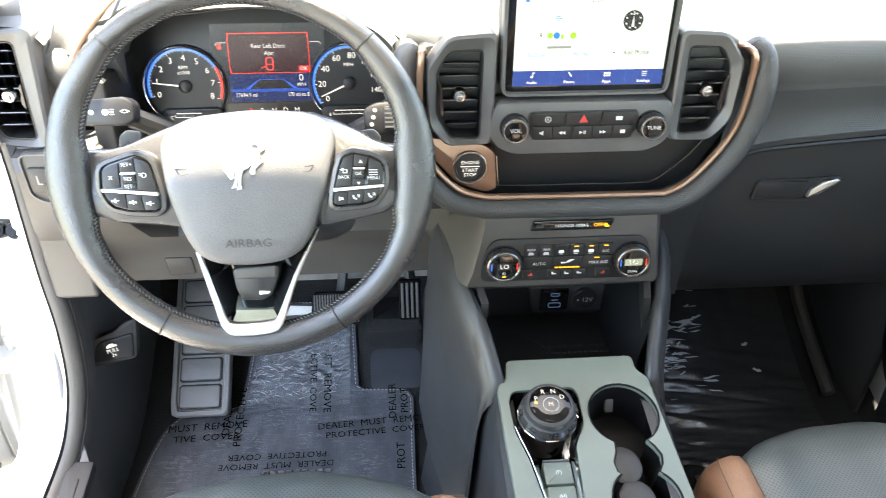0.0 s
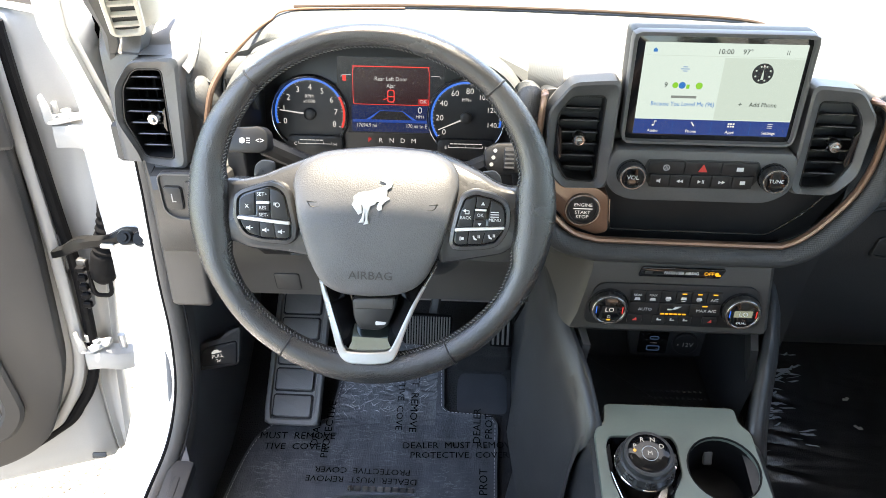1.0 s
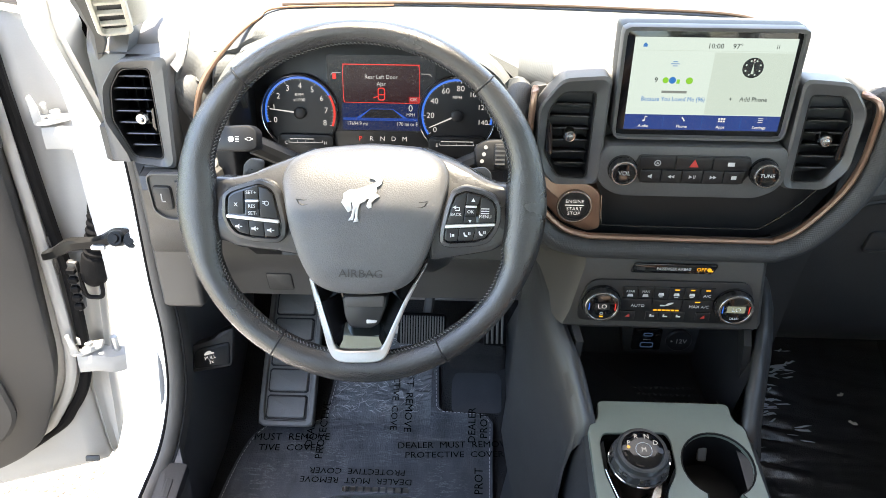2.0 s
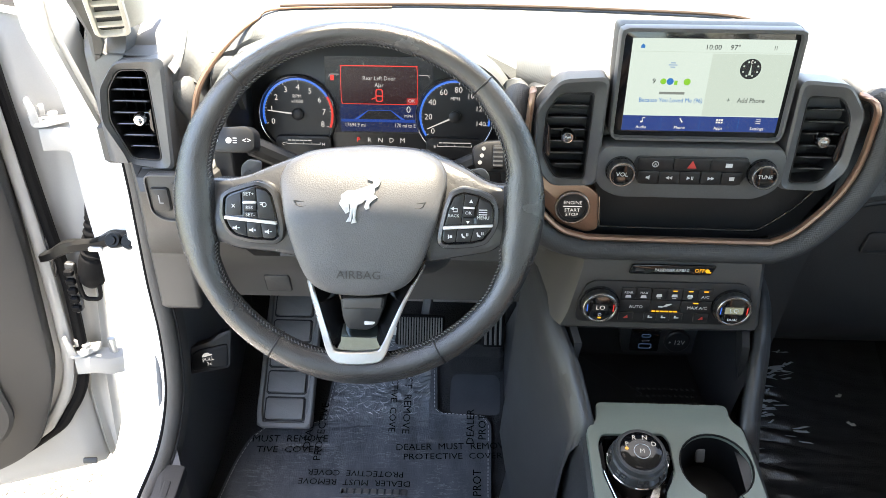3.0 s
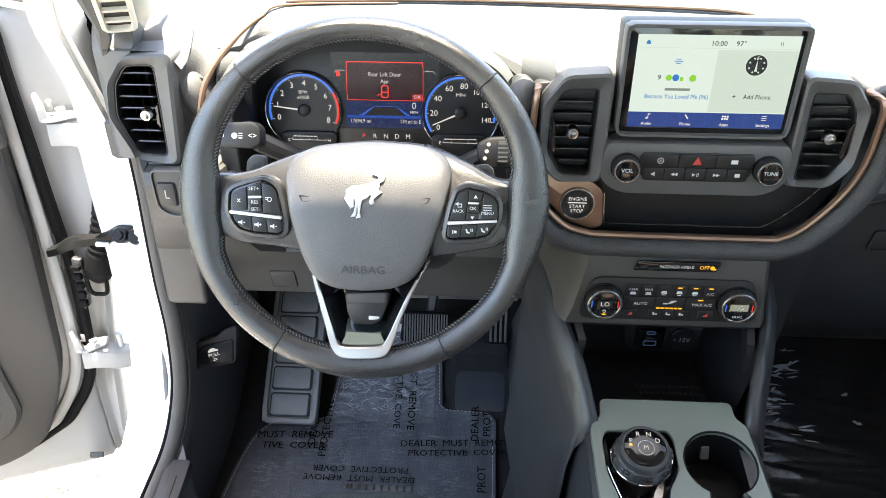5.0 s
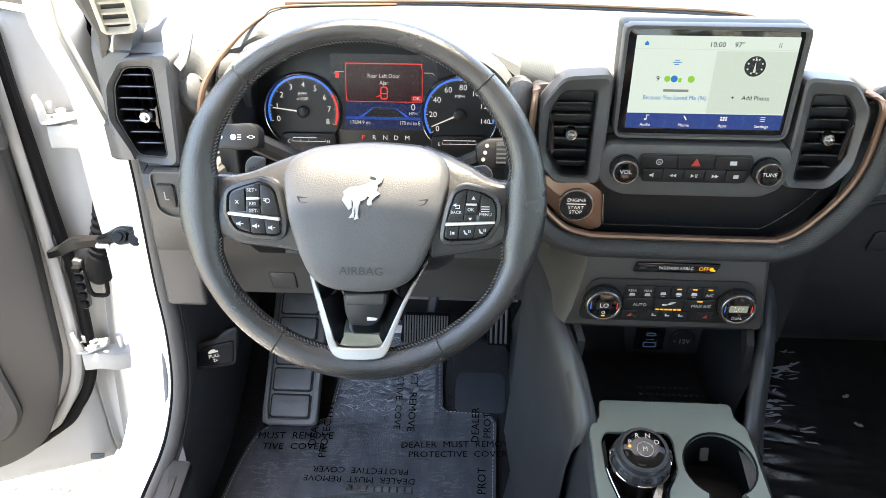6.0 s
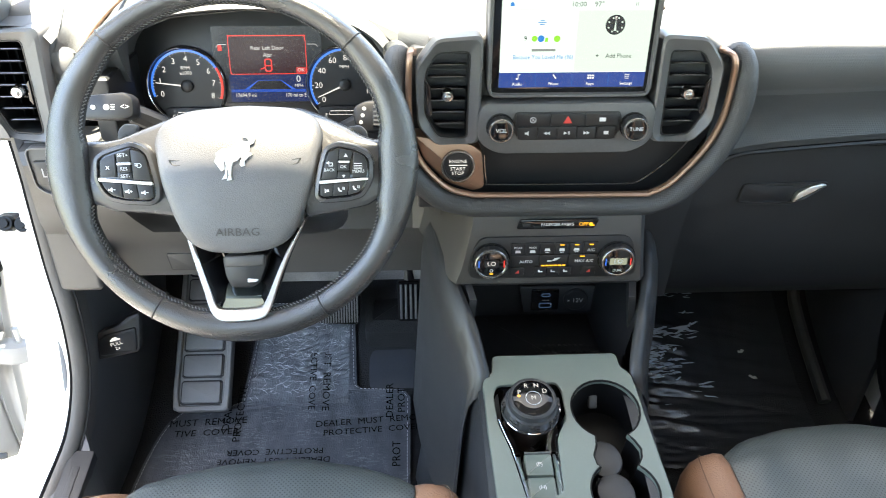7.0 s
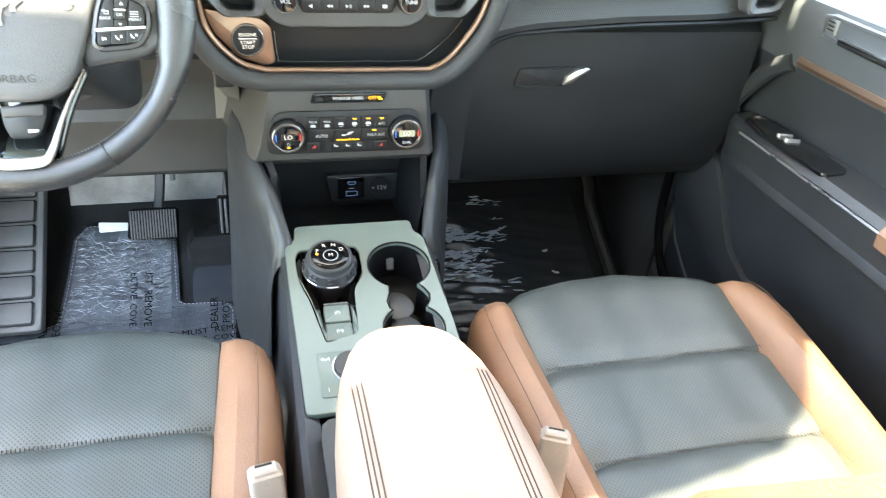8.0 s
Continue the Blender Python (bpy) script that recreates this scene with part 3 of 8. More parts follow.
part("face_gap", bm, PRINT_BLACK, dash)

# glovebox
glove = part("glovebox_door", shell(B(), [[(x, 0.098 + 0.02 * (i == 0) + dy, z) for x in np.linspace(0.215, 0.735, 12)] for i, (dy, z) in
             enumerate([(0.0, 1.142), (0.0, 1.125), (0.0, 1.08), (0.004, 1.03), (0.012, 0.97), (0.026, 0.90), (0.05, 0.85), (0.085, 0.815), (0.13, 0.80)])], (0, 0.02, 0.01)), mat("charcoal_glovebox_plastic", (0.018, 0.0185, 0.0195), 0.48, grain=0.35, grain_size=0.0014), dash, "charcoal glovebox lid")
bm = B()
grip = rounded([(0.290, 1.034), (0.376, 1.032), (0.395, 1.040), (0.427, 1.064), (0.42, 1.070), (0.296, 1.067)], 0.006)
hoop(bm, grip, offset(grip, 0.004), face(0, 0.099, 0), 0.004, 0.001, base=-0.002)
part("handle_recess", bm, BLACK, glove)
bm = B()
slab(bm, rounded([(0.292, 1.036), (0.372, 1.034), (0.375, 1.062), (0.297, 1.064)], 0.004), face(0, 0.099, 0), 0.002, 0.001)
part("handle_shadow_plate", bm, BLACK, glove)
bm = B()
slab(bm, rounded([(0.374, 1.036), (0.392, 1.042), (0.422, 1.064), (0.414, 1.068), (0.395, 1.063), (0.378, 1.052)], 0.004), face(0, 0.099, 0), 0.007, 0.003)
part("handle_latch", bm, SILVER, glove, "satin silver latch")
bm = B()
shell(bm, [[(x, y, z) for x in (0.145, 0.18, 0.206, 0.2115)] for y, z in ((0.062, 1.10), (0.075, 1.05), (0.09, 1.0), (0.10, 0.94), (0.11, 0.86))], (0, 0.03, 0))
part("glovebox_side", bm, DARK, dash)
bm = B()
block(bm, -0.78, 0.30, 0.80, 0.78, 0.75, 0.84, 0.005)
part("underside", bm, BLACK, dash)

# driver knee panel
bm = B()
KNEE = [(0.055, 1.172), (0.022, 1.165), (0.012, 1.15), (0.016, 1.12), (0.045, 1.075), (0.10, 1.02), (0.155, 0.97), (0.195, 0.93), (0.215, 0.895), (0.225, 0.862), (0.232, 0.842), (0.25, 0.834), (0.30, 0.832)]
rows = []
for x in np.linspace(-0.762, -0.155, 16):
    f = 0.0
    rows.append([(max(x, -0.694 - (y - 0.02) * 0.55), y + f + (0.20 if -0.57 < x < -0.19 and z > 1.08 else 0.0) + (0.09 if -0.57 < x < -0.19 and 1.0 < z < 1.08 else 0.0), z) for y, z in KNEE])
shell(bm, rows, (0, 0.02, 0.006))
KNEE_MAT = mat("warm_grey_lower_panel", (0.048, 0.046, 0.044), 0.5, grain=0.3, grain_size=0.0012)
knee = part("knee_panel", bm, KNEE_MAT, dash, "dark grey grained lower panel")
bm = B()
sq = rect(-0.022, -0.021, 0.022, 0.021, 0.005)
FUSE = face(-0.588, 0.2200, 0.8765, -17)
hoop(bm, sq, offset(sq, 0.0018), FUSE, 0.0012, 0.0004, base=-0.006)
part("fuse_cover_gap", bm, PRINT_BLACK, knee)
bm = B()
slab(bm, offset(sq, 0.0016), FUSE, 0.0016, 0.0006, base=-0.004)
part("fuse_cover", bm, KNEE_MAT, knee, "small square fuse cover")

# light switch panel at the door end
bm = B()
sw = rounded([(-0.682, 1.205), (-0.60, 1.205), (-0.60, 1.135), (-0.665, 1.138), (-0.680, 1.15)], 0.012)
slab(bm, sw, face(0, 0.022, -0.03), 0.010, 0.003)
lights = part("light_switch_panel", bm, KNEE_MAT, dash)
bm = B()
hoop(bm, sw, offset(sw, 0.0025), face(0, 0.012, -0.03), 0.003, 0.001, base=-0.004)
part("switch_border", bm, GREY, lights)
bm = B()
sk = rect(-0.6745, 1.154, -0.652, 1.186, 0.004)
slab(bm, sk, face(0, 0.012, -0.03), 0.0035, 0.0012)
swk = part("switch", bm, DARK, lights)
bm = B()
hoop(bm, offset(sk, -0.0012), offset(sk, 0.0002), face(0, 0.012, -0.03), 0.0015, 0.0004, base=-0.003)
part("switch_gap", bm, PRINT_BLACK, swk)
bm = B()
slab(bm, rect(-0.6655, 1.165, -0.6640, 1.177), face(0, 0.012, -0.03), 0.0039), slab(bm, rect(-0.6655, 1.165, -0.6600, 1.1665), face(0, 0.012, -0.03), 0.0039)
part("symbol", bm, PRINT_GREY, swk)
bm = B()
slab(bm, rect(-0.646, 1.150, -0.624, 1.194, 0.003), face(0, 0.012, -0.03), 0.0025, 0.001)
part("switch", bm, DARK, lights)
bm = B()
slab(bm, disc(-0.620, 1.172, 0.016, 28), face(0, 0.012, -0.03), 0.012, 0.003)
part("light_dial", bm, CHROME, lights, "chrome-ringed rotary light switch")

VENT_R = dict(outer=[(0.108, 1.313), (0.164, 1.309), (0.190, 1.274), (0.188, 1.200), (0.165, 1.174), (0.110, 1.176)],
              hole=[(0.122, 1.293), (0.163, 1.291), (0.178, 1.268), (0.179, 1.212), (0.162, 1.182), (0.124, 1.180)])
VENT_L = dict(outer=[(-0.636, 1.318), (-0.697, 1.313), (-0.723, 1.279), (-0.729, 1.235), (-0.703, 1.178), (-0.648, 1.170)],
              hole=[(-0.661, 1.302), (-0.698, 1.301), (-0.716, 1.276), (-0.7225, 1.234), (-0.703, 1.183), (-0.664, 1.180)])


VENT_BLACK = mat("vent_black", (0.006, 0.006, 0.0065), 0.55, spec=0.15)
SLAT_EDGE = mat("slat_edge_gloss", (0.05, 0.05, 0.05), 0.15, coat=0.8)


def vent(shape, flip, y, tab):
    outer = [((-p[0] if flip else p[0]), p[1]) for p in shape["outer"]]
    hole = [((-p[0] if flip else p[0]), p[1]) for p in shape["hole"]]
    m = face(0, y, 0)
    bm = B()
    hoop(bm, rounded(outer, 0.010), rounded(hole, 0.008), m, 0.010, 0.002, base=-0.05, inner_depth=0.004)
    v = part("air_vent", bm, GREY, dash, "faceted grey air vent surround")
    bm = B()
    h2 = offset(rounded(hole, 0.008), 0.0005) if not flip else rounded(hole, 0.008)
    hoop(bm, h2, offset(rounded(hole, 0.008), 0.0022), m, 0.002, 0.0008, base=-0.045)
    part("vent_liner", bm, BLACK, v)
    bm = B()
    slab(bm, rounded(hole, 0.008), m, -0.046, base=-0.05)
    part("vent_back", bm, VENT_BLACK, v)
    xs = [p[0] for p in hole]
    cx = (min(xs) + max(xs)) / 2
    zs = np.linspace(1.196, 1.286, 7)
    for k, z in enumerate(zs):
        # slat as long as the opening at its height
        cut = []
        for i in range(len(hole)):
            a, b = hole[i - 1], hole[i]
            if (a[1] - z) * (b[1] - z) < 0:
                cut.append(a[0] + (b[0] - a[0]) * (z - a[1]) / (b[1] - a[1]))
        x0, x1 = min(cut) + 0.004, max(cut) - 0.004
        bm = B()
        mm = pose((x0 + x1) / 2, y + 0.012, z, -14)
        slab(bm, rect(-(x1 - x0) / 2, -0.012, (x1 - x0) / 2, 0.014, 0.003), mm, 0.0022, 0.0008)
        sl = part("slat", bm, VENT_BLACK, v)
        bm = B()
        tube(bm, [mm @ Vector((-(x1 - x0) / 2 + 0.004, -0.0122, 0.0014)), mm @ Vector(((x1 - x0) / 2 - 0.004, -0.0122, 0.0014))], 0.0008, 5)
        part("slat_edge", bm, SLAT_EDGE, sl)
    for dx in (-0.018, -0.006, 0.006, 0.018):
        bm = B()
        block(bm, cx + dx - 0.0008, y + 0.028, 1.188, cx + dx + 0.0008, y + 0.044, 1.292, 0.0004)
        part("fin", bm, VENT_BLACK, v)
    bm = B()
    kz = 1.2385
    if not tab:
        cx += -0.011 if flip else 0.011
    dome(bm, disc(cx, kz, 0.0085, 20), face(0, y + 0.004, 0), [(0.8, -0.004), (1.0, 0.002), (1.0, 0.010), (0.75, 0.014), (0.4, 0.0145)])
    part("vent_knob", bm, CHROME, v, "chrome vent knob")
    bm = B()
    dome(bm, disc(cx, kz - 0.001, 0.004, 14), face(0, y + 0.004, 0), [(1, 0.013), (1, 0.0155), (0.6, 0.0165)])
    part("knob_tip", bm, DARK_CHROME, v)
    s = -1 if flip else 1
    if tab:
        bm = B()
        slab(bm, [(s * 0.1775, 1.258), (s * 0.172, 1.250), (s * 0.169, 1.215), (s * 0.172, 1.210), (s * 0.178, 1.218)][::-s], face(0, y, 0), 0.004, 0.0008)
        part("vent_wheel", bm, GLOSS, v)
    else:
        bm = B()
        slab(bm, [(-0.6655, 1.252), (-0.670, 1.247), (-0.671, 1.226), (-0.667, 1.219)] if not flip else [(0.6655, 1.252), (0.670, 1.247), (0.671, 1.226), (0.667, 1.219)], face(0, y, 0), 0.003, 0.0008)
        part("vent_wheel", bm, GLOSS, v)


vent(VENT_R, False, 0.012, True)
vent(VENT_R, True, 0.012, True)
vent(VENT_L, False, 0.042, False)
vent(VENT_L, True, 0.042, False)

# centre bezel: dark field, copper line, padded roll
bm = B()
slab(bm, rounded([(-0.20, 1.290), (-0.20, 1.16), (-0.16, 1.10), (-0.11, 1.085), (0.11, 1.085), (0.16, 1.10), (0.205, 1.18), (0.205, 1.275), (0.18, 1.290)], 0.02), face(0, 0.06, 0), 0.022, 0.002)
part("centre_panel", bm, BLACK, dash)
COP = [(-0.196, 1.290), (-0.1985, 1.24), (-0.196, 1.20), (-0.186, 1.155), (-0.153, 1.117), (-0.122, 1.1045), (-0.09, 1.102), (0.095, 1.1005), (0.125, 1.103), (0.152, 1.121), (0.185, 1.166), (0.1995, 1.205), (0.203, 1.25), (0.199, 1.285), (0.186, 1.308)]
bm = B()
path = spline([(-0.190, 0.05, 1.280)] + [(x, 0.004, z) for x, z in COP[:-1]] + [(0.190, 0.05, 1.285)], 6)
tube(bm, path, 0.0040, 8, up=(0, 1, 0), flat=1.3)
part("copper_frame", bm, COPPER, dash, "copper trim framing the centre panel")
bm = B()
RIM = [(-0.214, 1.295), (-0.217, 1.24), (-0.213, 1.19), (-0.200, 1.142), (-0.163, 1.100), (-0.125, 1.0865), (-0.09, 1.084), (0.095, 1.0825), (0.130, 1.0855), (0.164, 1.104), (0.201, 1.152), (0.2185, 1.20), (0.222, 1.25), (0.216, 1.29), (0.198, 1.318)]
tube(bm, spline([(-0.205, 0.07, 1.262), (-0.212, 0.035, 1.278)] + [(x, 0.012, z) for x, z in RIM[1:-2]] + [(0.216, 0.026, 1.280), (0.206, 0.06, 1.272)], 6), 0.0155, 14, up=(0, 1, 0), flat=1.35)
part("padded_roll", bm, VINYL, dash, "padded black roll round the centre panel")
bm = B()
slab(bm, rounded([(-0.193, 1.185), (-0.180, 1.152), (-0.150, 1.118), (-0.115, 1.105), (-0.100, 1.110), (-0.104, 1.160), (-0.118, 1.172)], 0.006), face(0, 0.040, 0), 0.030, 0.003)
part("copper_corner", bm, COPPER, dash, "copper field round the start button")
bm = B()
slab(bm, rounded([(-0.108, 1.160), (0.170, 1.160), (0.178, 1.170), (0.150, 1.128), (0.108, 1.104), (-0.096, 1.106)], 0.006), face(0, 0.040, 0, 4), 0.006, 0.001)
shelf = part("phone_shelf", bm, GLOSS, dash, "gloss black open shelf")
bm = B()
tube(bm, spline([(-0.100, 0.026, 1.150), (-0.096, 0.026, 1.112), (-0.088, 0.026, 1.107), (0.0, 0.026, 1.106), (0.09, 0.026, 1.1055), (0.112, 0.026, 1.109), (0.150, 0.03, 1.138), (0.172, 0.032, 1.164)], 6), 0.0010, 6, up=(0, 1, 0))
part("shelf_lip", bm, DARK_CHROME, shelf)
bm = B()
slab(bm, rounded([(-0.062, 1.161), (0.095, 1.161), (0.090, 1.152), (-0.055, 1.152)], 0.004), face(0, 0.034, 0), 0.012, 0.002)
part("shelf_visor", bm, BLACK, shelf)

# start button
bm = B()
dome(bm, disc(-0.1360, 1.1435, 0.0205, 32), face(0, 0.010, 0), [(1, -0.01), (1, 0.004), (0.94, 0.007), (0.86, 0.007), (0.84, 0.004), (0.3, 0.004)])
startb = part("start_button", bm, BLACK, dash, "round black engine start button")
m = face(-0.1360, 0.0055, 1.1435)
lettering("ENGINE", 0.0066, m @ pose(0, 0.0070, 0), INK_WHITE, startb)
lettering("START", 0.0068, m @ pose(0, -0.0035, 0), INK_WHITE, startb)
lettering("STOP", 0.0068, m @ pose(0, -0.0098, 0), INK_WHITE, startb)
bm = B()
slab(bm, rect(-0.012, 0.0012, 0.012, 0.0024), m, 0.0006)
rg = B()
hoop(rg, disc(0, 0, 0.0222, 32), disc(0, 0, 0.0200, 32), m, 0.0015, 0.0004, n=32, base=-0.012)
part("button_ring", rg, DARK_CHROME, startb)
part("underline", bm, INK_WHITE, startb)

# radio panel
bm = B()
slab(bm, rounded([(-0.106, 1.230), (0.106, 1.230), (0.113, 1.215), (0.113, 1.185), (0.104, 1.172), (0.084, 1.162), (-0.084, 1.162), (-0.104, 1.172), (-0.113, 1.185), (-0.113, 1.215)], 0.012), face(0, 0.03, 0), 0.031, 0.004)
radio = part("radio_panel", bm, GREY, dash, "grey radio panel")
bm = B()
slab(bm, rounded([(-0.066, 1.219), (0.066, 1.219), (0.072, 1.2005), (0.060, 1.182), (-0.060, 1.182), (-0.072, 1.2005)], 0.004), face(0, 0.0, 0), 0.002, 0.0006)
part("button_field", bm, BLACK, radio)


def key(x0, x1, z0, z1, parent, y=-0.002, material=None, tilt=0.0):
    bm = B()
    slab(bm, rect(x0, z0, x1, z1, 0.0014, 2), face(0, y, 0, tilt), 0.0022, 0.0007)
    return part("button", bm, material or BLACK, parent)


def icon(pts, x, z, y, parent, material=None, name="symbol"):
    bm = B()
    for poly in pts:
        slab(bm, poly, face(x, y, z), 0.0004)
    return part(name, bm, material or PRINT, parent)


def tri(x, y, s, flip=1):
    return [(x - s * flip * 0.8, y - s), (x + s * flip, y), (x - s * flip * 0.8, y + s)][::flip]


def bar(x, y, w, h):
    return rect(x - w / 2, y - h / 2, x + w / 2, y + h / 2)


for k, (x0, x1) in enumerate(((-0.065, -0.0225), (-0.0215, 0.0215), (0.0225, 0.065))):
    b = key(x0, x1, 1.2015, 1.2175, radio)
    cx = (x0 + x1) / 2
    if k == 1:
        icon([[(-0.0055, -0.0045), (0.0055, -0.0045), (0, 0.0055)]], cx, 1.2095, -0.0044, b, RED_PRINT)
    elif k == 0:
        bm = B()
        hoop(bm, disc(cx, 1.2095, 0.004, 16), disc(cx, 1.2095, 0.0031, 16), face(0, -0.0044, 0), 0.0004, 0.0001, n=16)
        part("symbol", bm, PRINT, b)
        lettering("A", 0.0055, face(cx, -0.0046, 1.2095), PRINT, b)
    else:
        icon([bar(0, 0, 0.008, 0.005)], cx, 1.2095, -0.0044, b)
for k in range(5):
    x0 = -0.062 + k * 0.0250
    b = key(x0, x0 + 0.0240, 1.184, 1.2, radio)
    cx = x0 + 0.012
    sym = [[[(-0.003, -0.0012), (-0.001, -0.0012), (0.0015, -0.003), (0.0015, 0.003), (-0.001, 0.0012), (-0.003, 0.0012)]],
           [tri(0.002, 0, 0.0022, -1), tri(-0.002, 0, 0.0022, -1)], [tri(-0.002, 0, 0.0022), bar(0.002, 0, 0.0008, 0.0044), bar(0.0036, 0, 0.0008, 0.0044)],
           [tri(-0.002, 0, 0.0022), tri(0.002, 0, 0.0022)], [bar(0, 0, 0.006, 0.0045)]][k]
    icon(sym, cx, 1.192, -0.0044, b)


def knob(x, z, r, y, depth, parent, label, inner=0.72):
    m = face(0, y, 0)
    bm = B()
    n = 48
    prof = [(r * (1 + (0.02 if k % 2 else -0.02)) * math.cos(2 * math.pi * k / n) + x, r * (1 + (0.02 if k % 2 else -0.02)) * math.sin(2 * math.pi * k / n) + z) for k in range(n)]
    dome(bm, prof, m, [(0.96, -0.004), (1.0, 0.001), (1.0, depth * 0.75), (0.96, depth * 0.92), (inner + 0.08, depth), (inner, depth - 0.001)])
    kn = part("knob", bm, BLACK, parent, label)
    bm = B()
    hoop(bm, disc(x, z, r * 1.08, 40), disc(x, z, r * 0.98, 40), m, depth * 0.35, 0.001, base=-0.002, n=40)
    part("knob_collar", bm, GLOSS, kn)
    bm = B()
    hoop(bm, disc(x, z, r * 0.93, 40), disc(x, z, r * 0.8, 40), m, depth + 0.0012, 0.0006, base=depth * 0.7, n=40)
    part("knob_ring", bm, DARK_CHROME, kn)
    bm = B()
    slab(bm, disc(x, z, r * 0.79, 32), m, depth + 0.0002, 0.0004, base=depth - 0.003)
    part("knob_face", bm, GLOSS, kn)
    return kn


kv = knob(-0.0845, 1.2, 0.0165, 0.0, 0.016, radio, "ribbed volume knob with chrome ring")
kt = knob(0.0845, 1.2, 0.0165, 0.0, 0.016, radio, "ribbed tuning knob with chrome ring")
lettering("VOL", 0.0075, face(-0.0845, -0.0163, 1.2005), PRINT, kv)
lettering("TUNE", 0.0068, face(0.0845, -0.0163, 1.2005), PRINT, kt)

# ---- touch screen ----
screen = thing("touch_screen", "upright touch screen with grey frame showing the radio page", "screen", (0, 0.02, 1.24))
SC = [(-0.103, 1.370), (0.103, 1.370), (0.102, 1.245), (0.096, 1.236), (-0.096, 1.236), (-0.102, 1.245)]
bm = B()
slab(bm, rounded(SC, 0.008), face(0, 0.045, 0), 0.030, 0.002)
part("screen_body", bm, DARK, screen)
bm = B()
hoop(bm, rounded(SC, 0.008), rect(-0.0970, 1.2405, 0.0975, 1.3640, 0.005), face(0, 0.016, 0), 0.014, 0.003)
part("screen_frame", bm, GREY, screen, "satin grey frame")
bm = B()
slab(bm, rect(-0.0975, 1.2400, 0.098, 1.3645, 0.005), face(0, 0.016, 0), 0.007, 0.0005)
part("screen_glass", bm, GLOSS, screen)
DX0, DX1, DZ0, DZ1 = -0.0875, 0.0930, 1.2475, 1.3565
DW, DH = DX1 - DX0, DZ1 - DZ0
SM = face(DX0, 0.0088, DZ0)
SCR_BG = glow("screen_pale", (0.70, 0.86, 0.84), 1.0)
SCR_BOX = glow("screen_grey_box", (0.60, 0.74, 0.70), 1.0)
SCR_BLUE = glow("screen_blue_bar", (0.018, 0.055, 0.27), 1.0)
SCR_INK = glow("screen_dark_ink", (0.02, 0.025, 0.03), 1.0)
SCR_LINK = glow("screen_blue_ink", (0.02, 0.20, 0.62), 1.0)
SCR_WHITE = glow("screen_white_ink", (0.95, 0.95, 0.95), 1.0)
SCR_GREEN = glow("screen_green_ink", (0.25, 0.65, 0.05), 1.0)


def flat(name, pts, material, parent, lift, m=None):
    bm = B()
    slab(bm, pts, (m or SM) @ pose(0, 0, lift), 0.00015)
    return part(name, bm, material, parent)


disp = flat("display", rect(0, 0, DW, DH), SCR_BG, screen, 0.0003)
flat("menu_bar", rect(0, 0, DW, 0.0185), SCR_BLUE, disp, 0.0006)
flat("phone_box", rect(DW * 0.505, 0.0195, DW, DH * 0.85), SCR_BOX, disp, 0.0005)
flat("title_line", rect(0, DH * 0.862, DW, DH * 0.867), SCR_BOX, disp, 0.0006)
for k in range(1, 4):
    flat("menu_divider", rect(DW * k / 4, 0.002, DW * k / 4 + 0.0003, 0.0165), SCR_LINK, disp, 0.0009)
T = lambda u, v: SM @ pose(DW * u, DH * v, 0.001)
lettering("10:00", 0.0082, T(0.50, 0.915), SCR_INK, disp)
lettering("97°", 0.0082, T(0.635, 0.915), SCR_INK, disp)
lettering("Because You Loved Me (96)", 0.0075, T(0.29, 0.345), SCR_LINK, disp, wide=0.86)
lettering("+", 0.008, T(0.655, 0.355), SCR_INK, disp)
lettering("Add Phone", 0.0078, T(0.80, 0.355), SCR_INK, disp, wide=0.9)
flat("title_bar", rect(DW * 0.21, DH * 0.41, DW * 0.37, DH * 0.437), glow("screen_grey_ink", (0.22, 0.26, 0.26), 1.0), disp, 0.0009)
for u, w in ((0.125, "Audio"), (0.375, "Phone"), (0.625, "Apps"), (0.875, "Settings")):
    lettering(w, 0.0052, T(u, 0.040), SCR_WHITE, disp)
lettering("9", 0.0085, T(0.165, 0.55), SCR_INK, disp)
flat("logo_shape", disc(DW * 0.225, DH * 0.55, 0.0035, 14), SCR_GREEN, disp, 0.0009)
flat("logo_shape", disc(DW * 0.268, DH * 0.55, 0.004, 14), SCR_LINK, disp, 0.0009)
flat("logo_shape", rect(DW * 0.295, DH * 0.515, DW * 0.315, DH * 0.56), SCR_GREEN, disp, 0.0009)
flat("logo_shape", disc(DW * 0.375, DH * 0.548, 0.004, 14), SCR_GREEN, disp, 0.0009)
for k in range(3):
    flat("signal_mark", rect(DW * (0.255 - 0.012 * (k == 1) - 0.0), DH * (0.70 + 0.022 * k), DW * (0.285 + 0.012 * (k == 1)), DH * (0.708 + 0.022 * k)), SCR_LINK, disp, 0.0009)
